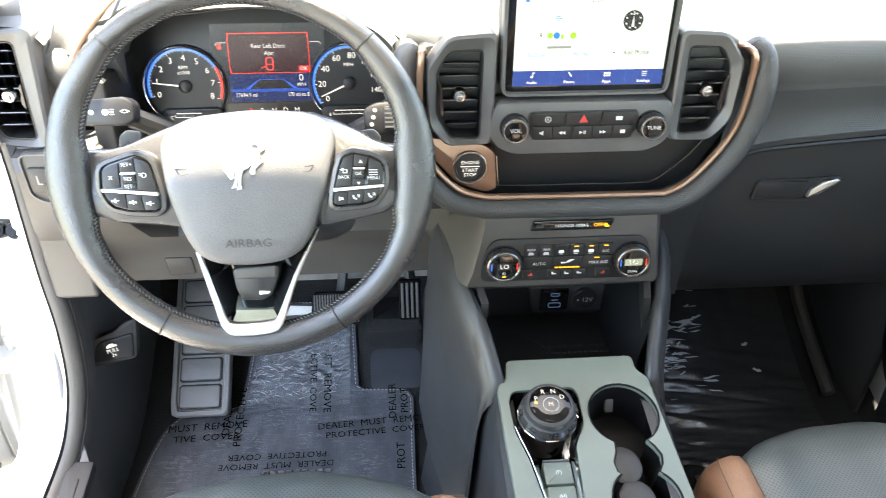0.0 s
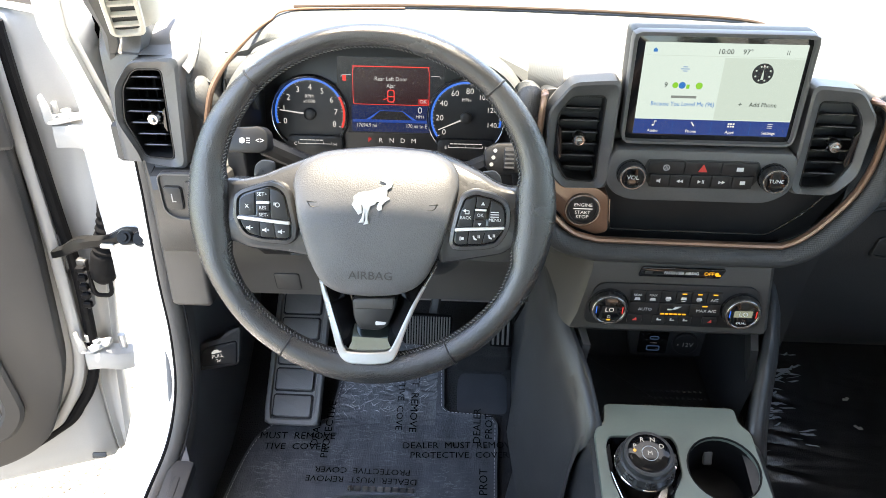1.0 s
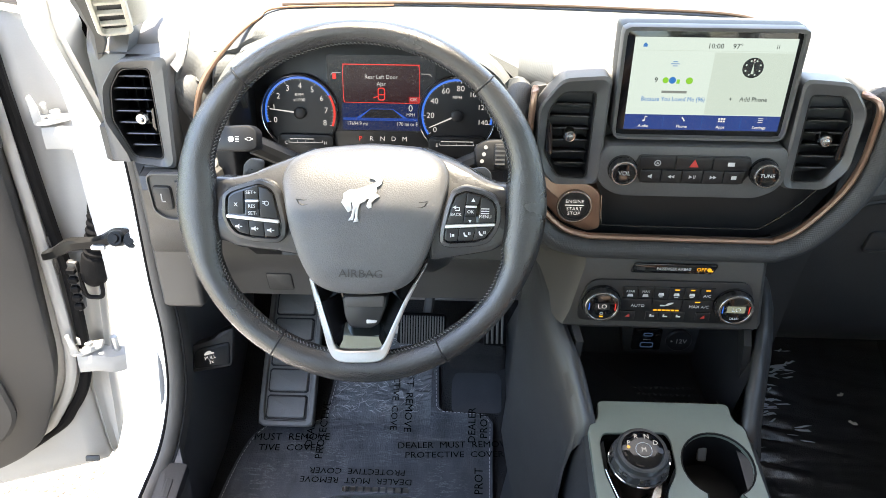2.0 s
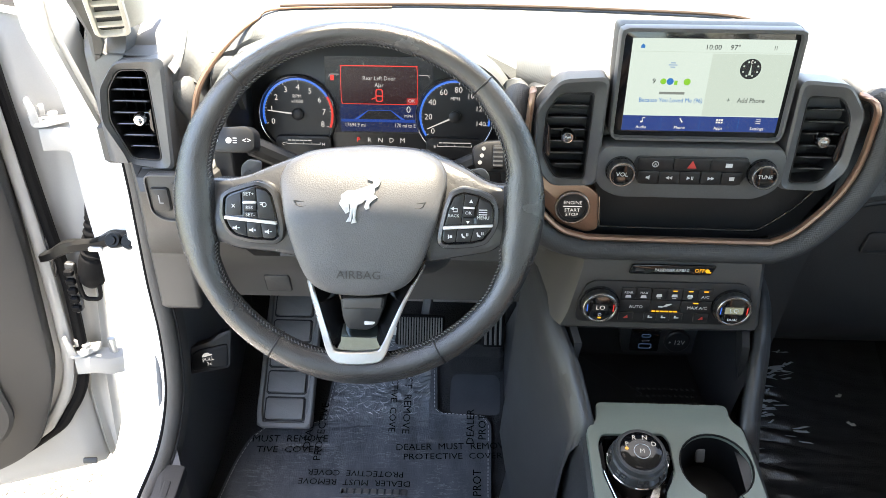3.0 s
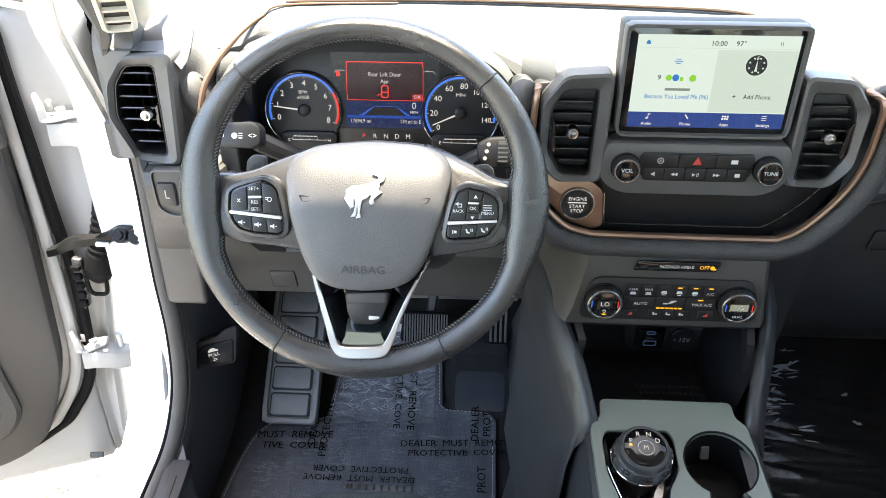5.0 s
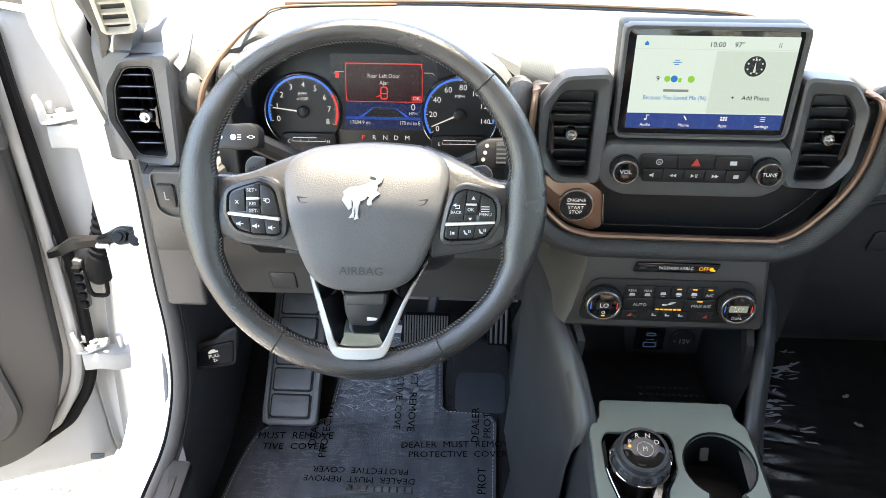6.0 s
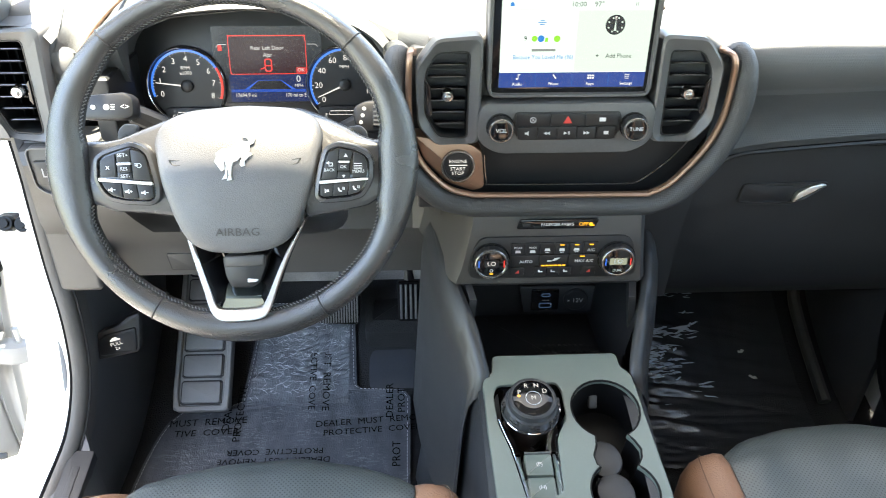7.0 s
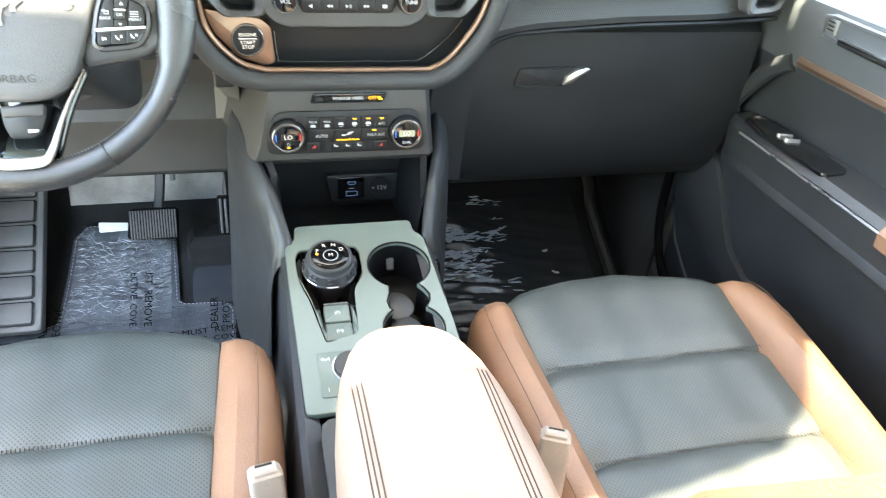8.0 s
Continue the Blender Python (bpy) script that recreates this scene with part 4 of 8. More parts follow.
# home mark, bars in the menu
flat("home_mark", [(DW * 0.055, DH * 0.90), (DW * 0.08, DH * 0.90), (DW * 0.08, DH * 0.925), (DW * 0.0675, DH * 0.945), (DW * 0.055, DH * 0.925)], SCR_LINK, disp, 0.0009)
for k in range(2):
    flat("traffic_mark", rect(DW * (0.875 + 0.012 * k), DH * 0.895, DW * (0.878 + 0.012 * k), DH * 0.94), SCR_INK, disp, 0.0009)
for k in range(3):
    for j in range(2):
        flat("apps_mark", rect(DW * (0.605 + 0.016 * k), 0.0105 + 0.003 * j, DW * (0.605 + 0.016 * k) + 0.0021, 0.0125 + 0.003 * j), SCR_WHITE, disp, 0.0009)
    flat("settings_mark", rect(DW * 0.86, 0.0105 + 0.0024 * k, DW * 0.892, 0.0112 + 0.0024 * k), SCR_WHITE, disp, 0.0009)
flat("note_mark", rect(DW * 0.128, 0.0105, DW * 0.132, 0.0165), SCR_WHITE, disp, 0.0009)
flat("note_mark", disc(DW * 0.122, 0.011, 0.0012, 10), SCR_WHITE, disp, 0.0009)
flat("note_mark", rect(DW * 0.128, 0.0155, DW * 0.145, 0.0165), SCR_WHITE, disp, 0.0009)
flat("handset_mark", [(DW * 0.366, 0.0155), (DW * 0.371, 0.0165), (DW * 0.392, 0.0115), (DW * 0.386, 0.0102)][::-1], SCR_WHITE, disp, 0.0009)
comp = flat("compass", disc(DW * 0.755, DH * 0.695, 0.0118, 32), SCR_INK, disp, 0.0007)
for k in range(16):
    a = 2 * math.pi * k / 16
    if k % 2:
        flat("compass_mark", disc(DW * 0.755 + 0.0085 * math.cos(a), DH * 0.695 + 0.0085 * math.sin(a), 0.0011, 8), SCR_BOX, comp, 0.0010)
lettering("E", 0.0052, SM @ pose(DW * 0.755, DH * 0.695 + 0.0082, 0.001), SCR_WHITE, comp)
flat("compass_needle", [(DW * 0.755 - 0.0016, DH * 0.695 - 0.007), (DW * 0.755 + 0.0016, DH * 0.695 - 0.007), (DW * 0.755, DH * 0.695 + 0.006)], SCR_BOX, comp, 0.0011)

# ---- climate panel below the roll ----
bm = B()
rows = []
for z, w, y, e in ((1.085, 0.118, 0.006, 0), (1.062, 0.119, -0.002, 0), (1.03, 0.122, -0.003, 0.003), (0.99, 0.127, -0.003, 0.006), (0.966, 0.131, -0.002, 0.010), (0.961, 0.129, 0.004, 0.010)):
    rows.append([(-w - 0.045 - e, y + 0.16, z), (-w - 0.018 - e, y + 0.06, z), (-w - 0.004 - e, y + 0.012, z), (-w + 0.004 - e, y, z), (0, y - 0.001, z), (w - 0.004, y, z), (w + 0.004, y + 0.012, z), (w + 0.006, y + 0.06, z), (w + 0.01, y + 0.16, z)])
shell(bm, rows, (0, 0.012, 0))
stack = part("climate_housing", bm, LOWER, dash, "dark grey climate control housing")
bm = B()
block(bm, -0.128, 0.006, 0.955, 0.128, 0.16, 0.964, 0.003)
part("housing_floor", bm, BLACK, stack)
CY = -0.0035
bm = B()
slab(bm, rounded([(-0.104, 1.038), (0.104, 1.038), (0.116, 1.005), (0.118, 0.972), (-0.118, 0.972), (-0.116, 1.005)], 0.014), face(0, CY, 0), 0.003, 0.001)
part("climate_field", bm, BLACK, stack)
bm = B()
slab(bm, rounded([(-0.056, 1.0545), (0.050, 1.0545), (0.056, 1.0685), (-0.052, 1.0685)], 0.003), face(0, CY, 0), 0.003, 0.001)
ind = part("airbag_lamp_field", bm, GLOSS, stack)
lettering("PASSENGER AIRBAG", 0.0062, face(-0.001, CY - 0.003, 1.0615), PRINT, ind, wide=0.8)
lettering("OFF", 0.0075, face(0.0345, CY - 0.003, 1.0615), AMBER, ind)
icon([disc(0, 0, 0.0028, 10), bar(0.002, -0.002, 0.006, 0.002)], 0.0445, 1.0615, CY - 0.0032, ind, AMBER)
icon([bar(0, 0, 0.010, 0.004)], -0.043, 1.0615, CY - 0.0032, ind, DARK)
ROW1 = [-0.0505, -0.0303, -0.0101, 0.0101, 0.0303, 0.0505]
for k, x in enumerate(ROW1):
    b = key(x - 0.0097, x + 0.0097, 1.0115, 1.0295, stack, CY - 0.003, BLACK)
    if k in (2, 3, 4):
        icon([[(-0.004, -0.001), (0.004, -0.001), (0.003, 0.003), (-0.003, 0.003)], bar(0, -0.003, 0.005, 0.0009)], x, 1.018, CY - 0.0054, b)
    else:
        lettering(("REAR", "MAX", "", "", "", "A/C")[k], 0.0048 if k < 5 else 0.0062, face(x, CY - 0.0052, 1.0225 if k < 5 else 1.0175), PRINT, b)
        if k < 2:
            icon([[(-0.004, -0.0015), (0.004, -0.0015), (0.003, 0.0025), (-0.003, 0.0025)]], x, 1.0160, CY - 0.0054, b)
    if k in (3, 4, 5):
        flat("led", bar(0, 0, 0.006, 0.0018), AMBER, b, 0.0, face(x, CY - 0.0054, 1.0262))
for x0, x1, w in ((-0.0602, -0.0206, "AUTO"), (-0.0196, 0.0196, ""), (0.0206, 0.0602, "MAX A/C")):
    b = key(x0, x1, 0.9915, 1.0105, stack, CY - 0.003, BLACK)
    if w:
        lettering(w, 0.0065, face((x0 + x1) / 2 + 0.002, CY - 0.0052, 1.0), PRINT, b)
        if w == "MAX A/C":
            flat("led", bar(0, 0, 0.007, 0.0018), AMBER, b, 0.0, face(0.0395, CY - 0.0054, 1.0075))
    else:
        icon([bar(-0.006, -0.001, 0.006, 0.002), [(-0.003, -0.001), (0.001, 0.003), (0.005, 0.004), (0.009, 0.004), (0.005, 0.001), (0.001, -0.001)]], 0.0, 1.002, CY - 0.0054, b)
        for j in range(6):
            flat("led", bar(0, 0, 0.0046, 0.0022), AMBER, b, 0.0, face(-0.0145 + j * 0.0058, CY - 0.0054, 0.9935))
for k, x in enumerate((-0.0500, -0.0175, 0.0, 0.0175, 0.0500)):
    w = 0.0098 if k in (0, 4) else 0.0083
    b = key(x - w, x + w, 0.9765, 0.9905, stack, CY - 0.003, BLACK)
    icon([bar(0, 0, 0.006, 0.0016), bar(-0.002, 0.002, 0.002, 0.002)] if k not in (0, 4) else [[(-0.003, -0.002), (0.003, -0.002), (0.002, 0.003), (0, 0.001)]], x, 0.9835, CY - 0.0054, b, PRINT if k not in (0, 4) else RED_PRINT)
LCD = glow("lcd_grey_green", (0.30, 0.34, 0.27), 0.9)
for x in (-0.0874, 0.0874):
    kn = knob(x, 1.0035, 0.0245, CY - 0.002, 0.014, stack, "chrome-ringed temperature knob", 0.80)
    kf = CY - 0.0165
    if x < 0:
        flat("knob_display", rect(-0.010, -0.004, 0.010, 0.0065, 0.001, 2), BLACK, kn, 0.0, face(x, kf, 1.0035))
        lettering("LO", 0.0095, face(x, kf - 0.0004, 1.0048), INK_WHITE, kn)
        flat("led", bar(0, 0, 0.005, 0.002), AMBER, kn, 0.0, face(x, kf, 0.9885))
        bm = B()
        hoop(bm, disc(x, 0.9935, 0.0024, 12), disc(x, 0.9935, 0.0018, 12), face(0, kf, 0), 0.0004, 0.0001, n=12)
        part("symbol", bm, PRINT, kn)
    else:
        flat("knob_display", rect(-0.012, -0.004, 0.012, 0.0065, 0.001, 2), LCD, kn, 0.0, face(x, kf, 1.0035))
        lettering("LO", 0.0095, face(x, kf - 0.0004, 1.0048), PRINT, kn)
        lettering("DUAL", 0.0052, face(x, kf - 0.0002, 0.9905), PRINT, kn)
    for s, mm in ((-1, BLUEGLOW), (1, REDGLOW)):
        flat("temperature_mark", [(s * 0.0165, -0.005), (s * 0.0178, -0.005), (s * 0.0178, 0.006), (s * 0.0165, 0.006)][::s], mm, kn, 0.0, face(x, kf, 1.0035))

# the controls sit slightly high in the housing
for c in stack.children:
    if not c.name.startswith(("housing_floor", "airbag_lamp_field")):
        c.location += Vector((-0.002, 0, 0.0045))

# sockets below
bm = B()
slab(bm, rounded([(-0.022, 0.868), (0.104, 0.868), (0.110, 0.816), (-0.012, 0.816)], 0.006), face(0, 0.150, 0), 0.018, 0.002)
sock = part("socket_panel", bm, DARK, dash, "dark panel with a USB port and a 12 volt socket")
bm = B()
slab(bm, rect(-0.002, 0.823, 0.044, 0.864, 0.003), face(0, 0.132, 0), 0.003, 0.001)
usb = part("usb_plate", bm, GLOSS, sock)
USB_BLUE = glow("usb_blue_light", (0.10, 0.20, 0.42), 0.25)
for x0, z0, x1, z1 in ((0.0145, 0.850, 0.0295, 0.8565), (0.0115, 0.828, 0.0325, 0.838)):
    bm = B()
    hoop(bm, rect(x0, z0, x1, z1, 0.003), rect(x0 + 0.0014, z0 + 0.0014, x1 - 0.0014, z1 - 0.0014, 0.002), face(0, 0.129, 0), 0.0007, 0.0002, n=32)
    part("usb_port", bm, USB_BLUE, usb)
flat("usb_mark", [(0.016, 0.8425), (0.0275, 0.8425), (0.0275, 0.844), (0.016, 0.844)], PRINT_GREY, usb, 0.0, face(0, 0.1288, 0))
bm = B()
dome(bm, disc(0.072, 0.8435, 0.0205, 32), face(0, 0.132, 0), [(1, 0), (1, 0.004), (0.9, 0.006), (0.5, 0.006)])
v12 = part("socket_cap", bm, BLACK, sock)
lettering("12V", 0.0115, face(0.0745, 0.126, 0.8435), PRINT, v12)
flat("arrow_mark", tri(0.060, 0.8435, 0.002), PRINT, v12, 0.0, face(0, 0.1258, 0))

# ---- instrument cluster ----
cluster = thing("instrument_cluster", "instrument cluster with two lit round dials and a colour display", "instrument cluster", (-0.4, 0.15, 1.2))
lip = spline([(x, 0, z) for x, z in LIP], 5)
bm = B()
c = Vector((-0.40, 0, 1.21))
rows = []
for y, s, o in ((0.150, 1.02, 0.010), (0.085, 1.005, 0.006), (0.066, 1.0, 0.004), (0.060, 0.985, 0.0), (0.064, 0.965, 0.0), (0.10, 0.95, 0.0), (0.172, 0.90, 0.0)):
    rows.append([Vector((c.x + (p.x - c.x) * s, y + (0.02 if p.z < 1.24 else 0.0), c.z + (p.z - c.z) * s + o)) for p in lip])
sheet(bm, rows)
part("cowl", bm, PAD, cluster, "black cowl over the dials")
CM = face(-0.400, 0.168, 1.20, 10)
bm = B()
slab(bm, rounded([(-0.20, 0.05), (-0.17, 0.10), (-0.08, 0.118), (0.08, 0.118), (0.17, 0.095), (0.20, 0.04), (0.20, -0.06), (-0.20, -0.06)], 0.02), CM, 0.004, 0.001, base=-0.02)
part("dial_plate", bm, BLACK, cluster)
bm = B()
slab(bm, rect(-0.205, -0.095, 0.205, -0.060, 0.006), CM, 0.006, 0.004, base=-0.02)
part("lower_bezel", bm, DARK, cluster)


def dial(cx, numbers, arc0, arc1, needle, parent, red):
    m = CM @ pose(cx, 0.001, 0.004)
    bm = B()
    tube(bm, [m @ Vector((0.0538 * math.cos(a), 0.0538 * math.sin(a), 0.006)) for a in np.linspace(radians(-38), radians(222), 60)], 0.0016, 8, up=tuple(m.to_3x3() @ Vector((0, 0, 1))), flat=2.0, radii=[0.0004 + 0.0012 * math.sin(math.pi * k / 59) ** 0.5 for k in range(60)])
    d = part("dial_ring", bm, CHROME, parent, "thin chrome ring of a dial")
    bm = B()
    hoop(bm, disc(0, 0, 0.0560, 48), disc(0, 0, 0.0515, 48), m, 0.005, 0.002, n=48)
    part("dial_rim", bm, BLACK, d)
    bm = B()
    slab(bm, disc(0, 0, 0.052, 48), m, 0.001)
    part("dial_face", bm, BLACK, d)

    def arc(a0, a1, r0, r1, n=24):
        pts = [(r1 * math.cos(a), r1 * math.sin(a)) for a in np.linspace(a0, a1, n)]
        return pts + [(r0 * math.cos(a), r0 * math.sin(a)) for a in np.linspace(a1, a0, n)]
    a0, a1 = radians(arc0), radians(arc1)
    mid = a0 + (a1 - a0) * (0.76 if red else 1.0)
    flat("dial_arc", arc(mid, a0, 0.0475, 0.0505), BLUEGLOW, d, 0.0012, m)
    if red:
        flat("dial_arc", arc(a1, mid, 0.0475, 0.0505), REDGLOW, d, 0.0012, m)
    n = len(numbers)
    for k, w in enumerate(numbers):
        a = a0 + (a1 - a0) * k / (n - 1)
        lettering(w, 0.0115 if len(w) < 3 else 0.010, m @ pose(0.0375 * math.cos(a), 0.0375 * math.sin(a), 0.0012), INK_WHITE, d, name="numeral")
        for j in range(1 if k == n - 1 else 5):
            b = a0 + (a1 - a0) * (k + j / 5) / (n - 1)
            bm = B()
            slab(bm, rect(0.0445 if j == 0 else 0.046, -0.0004, 0.0475, 0.0004), m @ pose(0, 0, 0.0014, 0, 0, math.degrees(b)), 0.0003)
            part("tick", bm, INK_WHITE, d)
    bm = B()
    mm = m @ pose(0, 0, 0.003, 0, 0, needle)
    slab(bm, [(-0.004, -0.0014), (0.043, -0.0006), (0.043, 0.0006), (-0.004, 0.0014)], mm, 0.001, 0.0002)
    part("needle", bm, INK_WHITE, d, "white needle")
    bm = B()
    dome(bm, disc(0, 0, 0.0085, 24), m, [(1, 0.001), (1, 0.005), (0.8, 0.0065), (0.3, 0.007)])
    part("needle_hub", bm, BLACK, d)
    return d


tach = dial(-0.111, [str(k) for k in range(9)], 197, -22, 173, cluster, True)
speedo = dial(0.1115, [str(20 * k) for k in range(8)], 214, -15, 204, cluster, False)
m = CM @ pose(-0.111, 0.026, 0.0055)
lettering("RPM", 0.0068, m, INK_WHITE, tach)
lettering("x1000", 0.0068, m @ pose(0, -0.007, 0), INK_WHITE, tach)
lettering("MPH", 0.0068, CM @ pose(0.1115, 0.026, 0.0055), INK_WHITE, speedo)
# colour display between the dials
RED_FIELD = glow("display_red", (0.026, 0.004, 0.006), 1.0)
BLUE_FIELD = glow("display_blue", (0.006, 0.016, 0.085), 1.0)
DIM = glow("display_black", (0.012, 0.012, 0.016), 1.0)
m = CM @ pose(0.005, 0, 0.0045)
dd = flat("colour_display", rect(-0.0755, -0.024, 0.0755, 0.082, 0.003), DIM, cluster, 0.0, m)
mw = m @ pose(0, -0.0095, 0)
flat("warning_field", rect(-0.054, 0.026, 0.054, 0.079, 0.002), RED_FIELD, dd, 0.0003, mw)
bm = B()
hoop(bm, rect(-0.054, 0.026, 0.054, 0.079, 0.002), rect(-0.0532, 0.0268, 0.0532, 0.0782, 0.002), mw @ pose(0, 0, 0.0004), 0.0003, 0.0001, n=48)
part("warning_outline", bm, REDGLOW, dd)
flat("warning_top", rect(-0.054, 0.0783, 0.054, 0.0795), REDGLOW, dd, 0.0005, mw)
flat("road_field", rect(-0.056, -0.022, 0.056, 0.0160, 0.002), BLUE_FIELD, dd, 0.0003, m)
BRIGHT_BLUE = glow("display_bright_blue", (0.02, 0.10, 0.55), 1.0)
flat("horizon_band", rect(-0.055, -0.0085, 0.055, -0.0045), glow("display_mid_blue", (0.01, 0.06, 0.36), 1.0), dd, 0.0004, m)
flat("road_glow", [(-0.036, -0.0045), (0.036, -0.0045), (0.016, 0.0085), (-0.016, 0.0085)], BRIGHT_BLUE, dd, 0.0005, m)
flat("road_mark", [(-0.030, -0.0045), (0.030, -0.0045), (0.0155, 0.0078), (-0.0155, 0.0078)], DIM, dd, 0.0006, m)
lettering("Rear Left Door", 0.0082, mw @ pose(0, 0.062, 0.0006), INK_WHITE, dd, wide=0.9)
lettering("Ajar", 0.0082, mw @ pose(0, 0.0525, 0.0006), INK_WHITE, dd, wide=0.9)
bm = B()
hoop(bm, rect(-0.0052, 0.0295, 0.0052, 0.0475, 0.003), rect(-0.0038, 0.031, 0.0038, 0.046, 0.002), mw @ pose(0, 0, 0.0006), 0.0003, 0.0001, n=24)
part("car_mark", bm, REDGLOW, dd)
flat("car_mark", rect(-0.004, 0.037, 0.004, 0.0385), REDGLOW, dd, 0.0006, mw)
flat("car_mark", [(-0.0052, 0.036), (-0.0115, 0.0335), (-0.011, 0.0325), (-0.0052, 0.0345)], REDGLOW, dd, 0.0006, mw)
flat("ok_field", rect(0.0385, 0.0275, 0.0525, 0.0355, 0.001), glow("ok_red", (0.45, 0.02, 0.02), 1.0), dd, 0.0006, mw)
lettering("OK", 0.007, mw @ pose(0.0455, 0.0315, 0.0008), INK_WHITE, dd)
lettering("0", 0.0135, m @ pose(0.041, 0.0095, 0.0006), INK_WHITE, dd)
lettering("MPH", 0.006, m @ pose(0.041, 0.0005, 0.0006), INK_WHITE, dd)
lettering("17694.9 mi", 0.0078, m @ pose(-0.035, -0.013, 0.0006), INK_WHITE, dd, wide=0.85)
lettering("170 mi to E", 0.0078, m @ pose(0.036, -0.013, 0.0006), INK_WHITE, dd, wide=0.82)
for s in (-1, 1):
    bm = B()
    tube(bm, [m @ Vector(p) for p in ((s * 0.056, 0.0575, 0.0006), (s * 0.068, 0.0575, 0.0006), (s * 0.0705, 0.054, 0.0006))], 0.0004, 5, up=(0, 1, 0))
    part("side_line", bm, INK_WHITE, dd)
flat("door_lamp", rect(-0.068, 0.049, -0.063, 0.0565), REDGLOW, dd, 0.0005, m)
for k, w in enumerate("PRNDM"):
    lettering(w, 0.0095, CM @ pose(-0.026 + k * 0.0158, -0.0345, 0.0048), REDGLOW if w == "P" else INK_WHITE, cluster)
for cx, a, b in ((-0.104, "C", "H"), (0.1115, "E", "F")):
    bm = B()
    slab(bm, rect(cx - 0.040, -0.058, cx + 0.040, -0.0285, 0.008), CM, 0.0125, 0.002)
    g = part("scale_field", bm, BLACK, cluster)
    flat("scale_line", rect(cx - 0.024, -0.0405, cx + 0.024, -0.0398), INK_WHITE, g, 0.0127, CM)
    for k in range(5):
        flat("tick", rect(cx - 0.024 + k * 0.012, -0.0405, cx - 0.0234 + k * 0.012, -0.037), INK_WHITE, g, 0.0128, CM)
    for k in range(6 if cx < 0 else 8):
        flat("scale_bar", rect(cx - 0.022 + k * 0.0058, -0.0355, cx - 0.0172 + k * 0.0058, -0.0342), INK_WHITE, g, 0.0127, CM)
    lettering(a, 0.0065, CM @ pose(cx - 0.028, -0.0405, 0.0127), INK_WHITE, g)
    lettering(b, 0.0065, CM @ pose(cx + 0.029, -0.0405, 0.0127), INK_WHITE, g)

# ---- steering wheel ----
wheel = thing("steering_wheel", "black leather steering wheel with grey hub and silver lower spoke", "steering wheel", (-0.379, -0.1, 1.2))
WM = face(-0.379, -0.164, 1.237, 21)
RIM_C = (-0.002, -0.012)


def rim_radii(a):
    """Inner and outer radius of the rim at an angle: fuller at the grips, wide where the spokes join."""
    d = math.degrees(math.atan2(math.sin(a), abs(math.cos(a))))     # -90 below, 90 above
    outer = lerp_table([(-90, 0.1895), (-60, 0.1880), (-30, 0.1880), (0, 0.1920), (25, 0.1915), (50, 0.1885), (90, 0.1865)], d)
    inner = lerp_table([(-90, 0.1560), (-60, 0.1575), (-32, 0.1590), (-20, 0.1560), (-14, 0.1505), (0, 0.1490), (9, 0.1510), (14, 0.1565), (24, 0.1600), (38, 0.1615), (46, 0.1640), (60, 0.1630), (90, 0.1625)], d)
    return inner, outer


def rim_point(a, b, lift=0.0):
    ri, ro = rim_radii(a)
    r = (ri + ro) / 2 + ((ro - ri) / 2 + lift) * math.cos(b)
    return WM @ Vector((RIM_C[0] + r * math.cos(a), RIM_C[1] + r * math.sin(a), -0.014 + (0.0162 + lift) * math.sin(b)))


bm = B()
n, k = 144, 20
rings = [[bm.verts.new(rim_point(2 * math.pi * i / n, 2 * math.pi * j / k)) for j in range(k)] for i in range(n)]
for i in range(n):
    bridge(bm, rings[i], rings[(i + 1) % n])
rim = part("rim", bm, RIM_LEATHER, wheel, "grained black leather rim")
for sx, sy in ((-0.1240, 0.1175), (0.1255, 0.1155), (-0.0925, -0.1645), (0.0850, -0.1620)):
    a = math.atan2(sy - RIM_C[1], sx - RIM_C[0])
    bm = B()
    tube(bm, [rim_point(a, 2 * math.pi * j / 24, 0.0003) for j in range(24)], 0.0009, 6, closed=True, up=(0, 1, 0))
    part("leather_joint", bm, PRINT_BLACK, rim)
# stitches and their puckered groove along the inner side of the rim
bm = B()
groove = B()
for i in range(260):
    a = 2 * math.pi * i / 260
    d = math.degrees(math.atan2(math.sin(a), abs(math.cos(a))))
    if -15 < d < 10 or d < -82:
        continue
    p, q = rim_point(a - 0.0075, math.pi * 0.92, 0.0006), rim_point(a + 0.0065, math.pi * 0.85, 0.0006)
    tube(bm, [p, p.lerp(q, 0.5) + WM.to_3x3() @ Vector((0, 0, 0.0004)), q], 0.00055, 5, up=(0, 1, 0))
    dome(groove, disc(0, 0, 0.0009, 6), Matrix.Translation(rim_point(a + 0.0105, math.pi * 0.885, -0.0001)) @ WM.to_3x3().to_4x4(), [(1, -0.0006), (1, 0.0003), (0.6, 0.0006)])
tagged(part("stitching", bm, THREAD, rim, "grey thread stitches"), kind="stuff")
tagged(part("stitch_holes", groove, PRINT_BLACK, rim), kind="stuff")

HUB = rounded([(-0.085, 0.018), (-0.0765, 0.0350), (-0.0533, 0.0455), (0.0036, 0.0510), (0.0602, 0.0476), (0.0845, 0.0358), (0.0905, 0.018), (0.0795, -0.0270), (0.0655, -0.0683), (0.0535, -0.0893), (0.0330, -0.1005), (0.0035, -0.1040), (-0.0317, -0.1020), (-0.0522, -0.0919), (-0.0645, -0.0684), (-0.0760, -0.0305)], 0.012, 3)


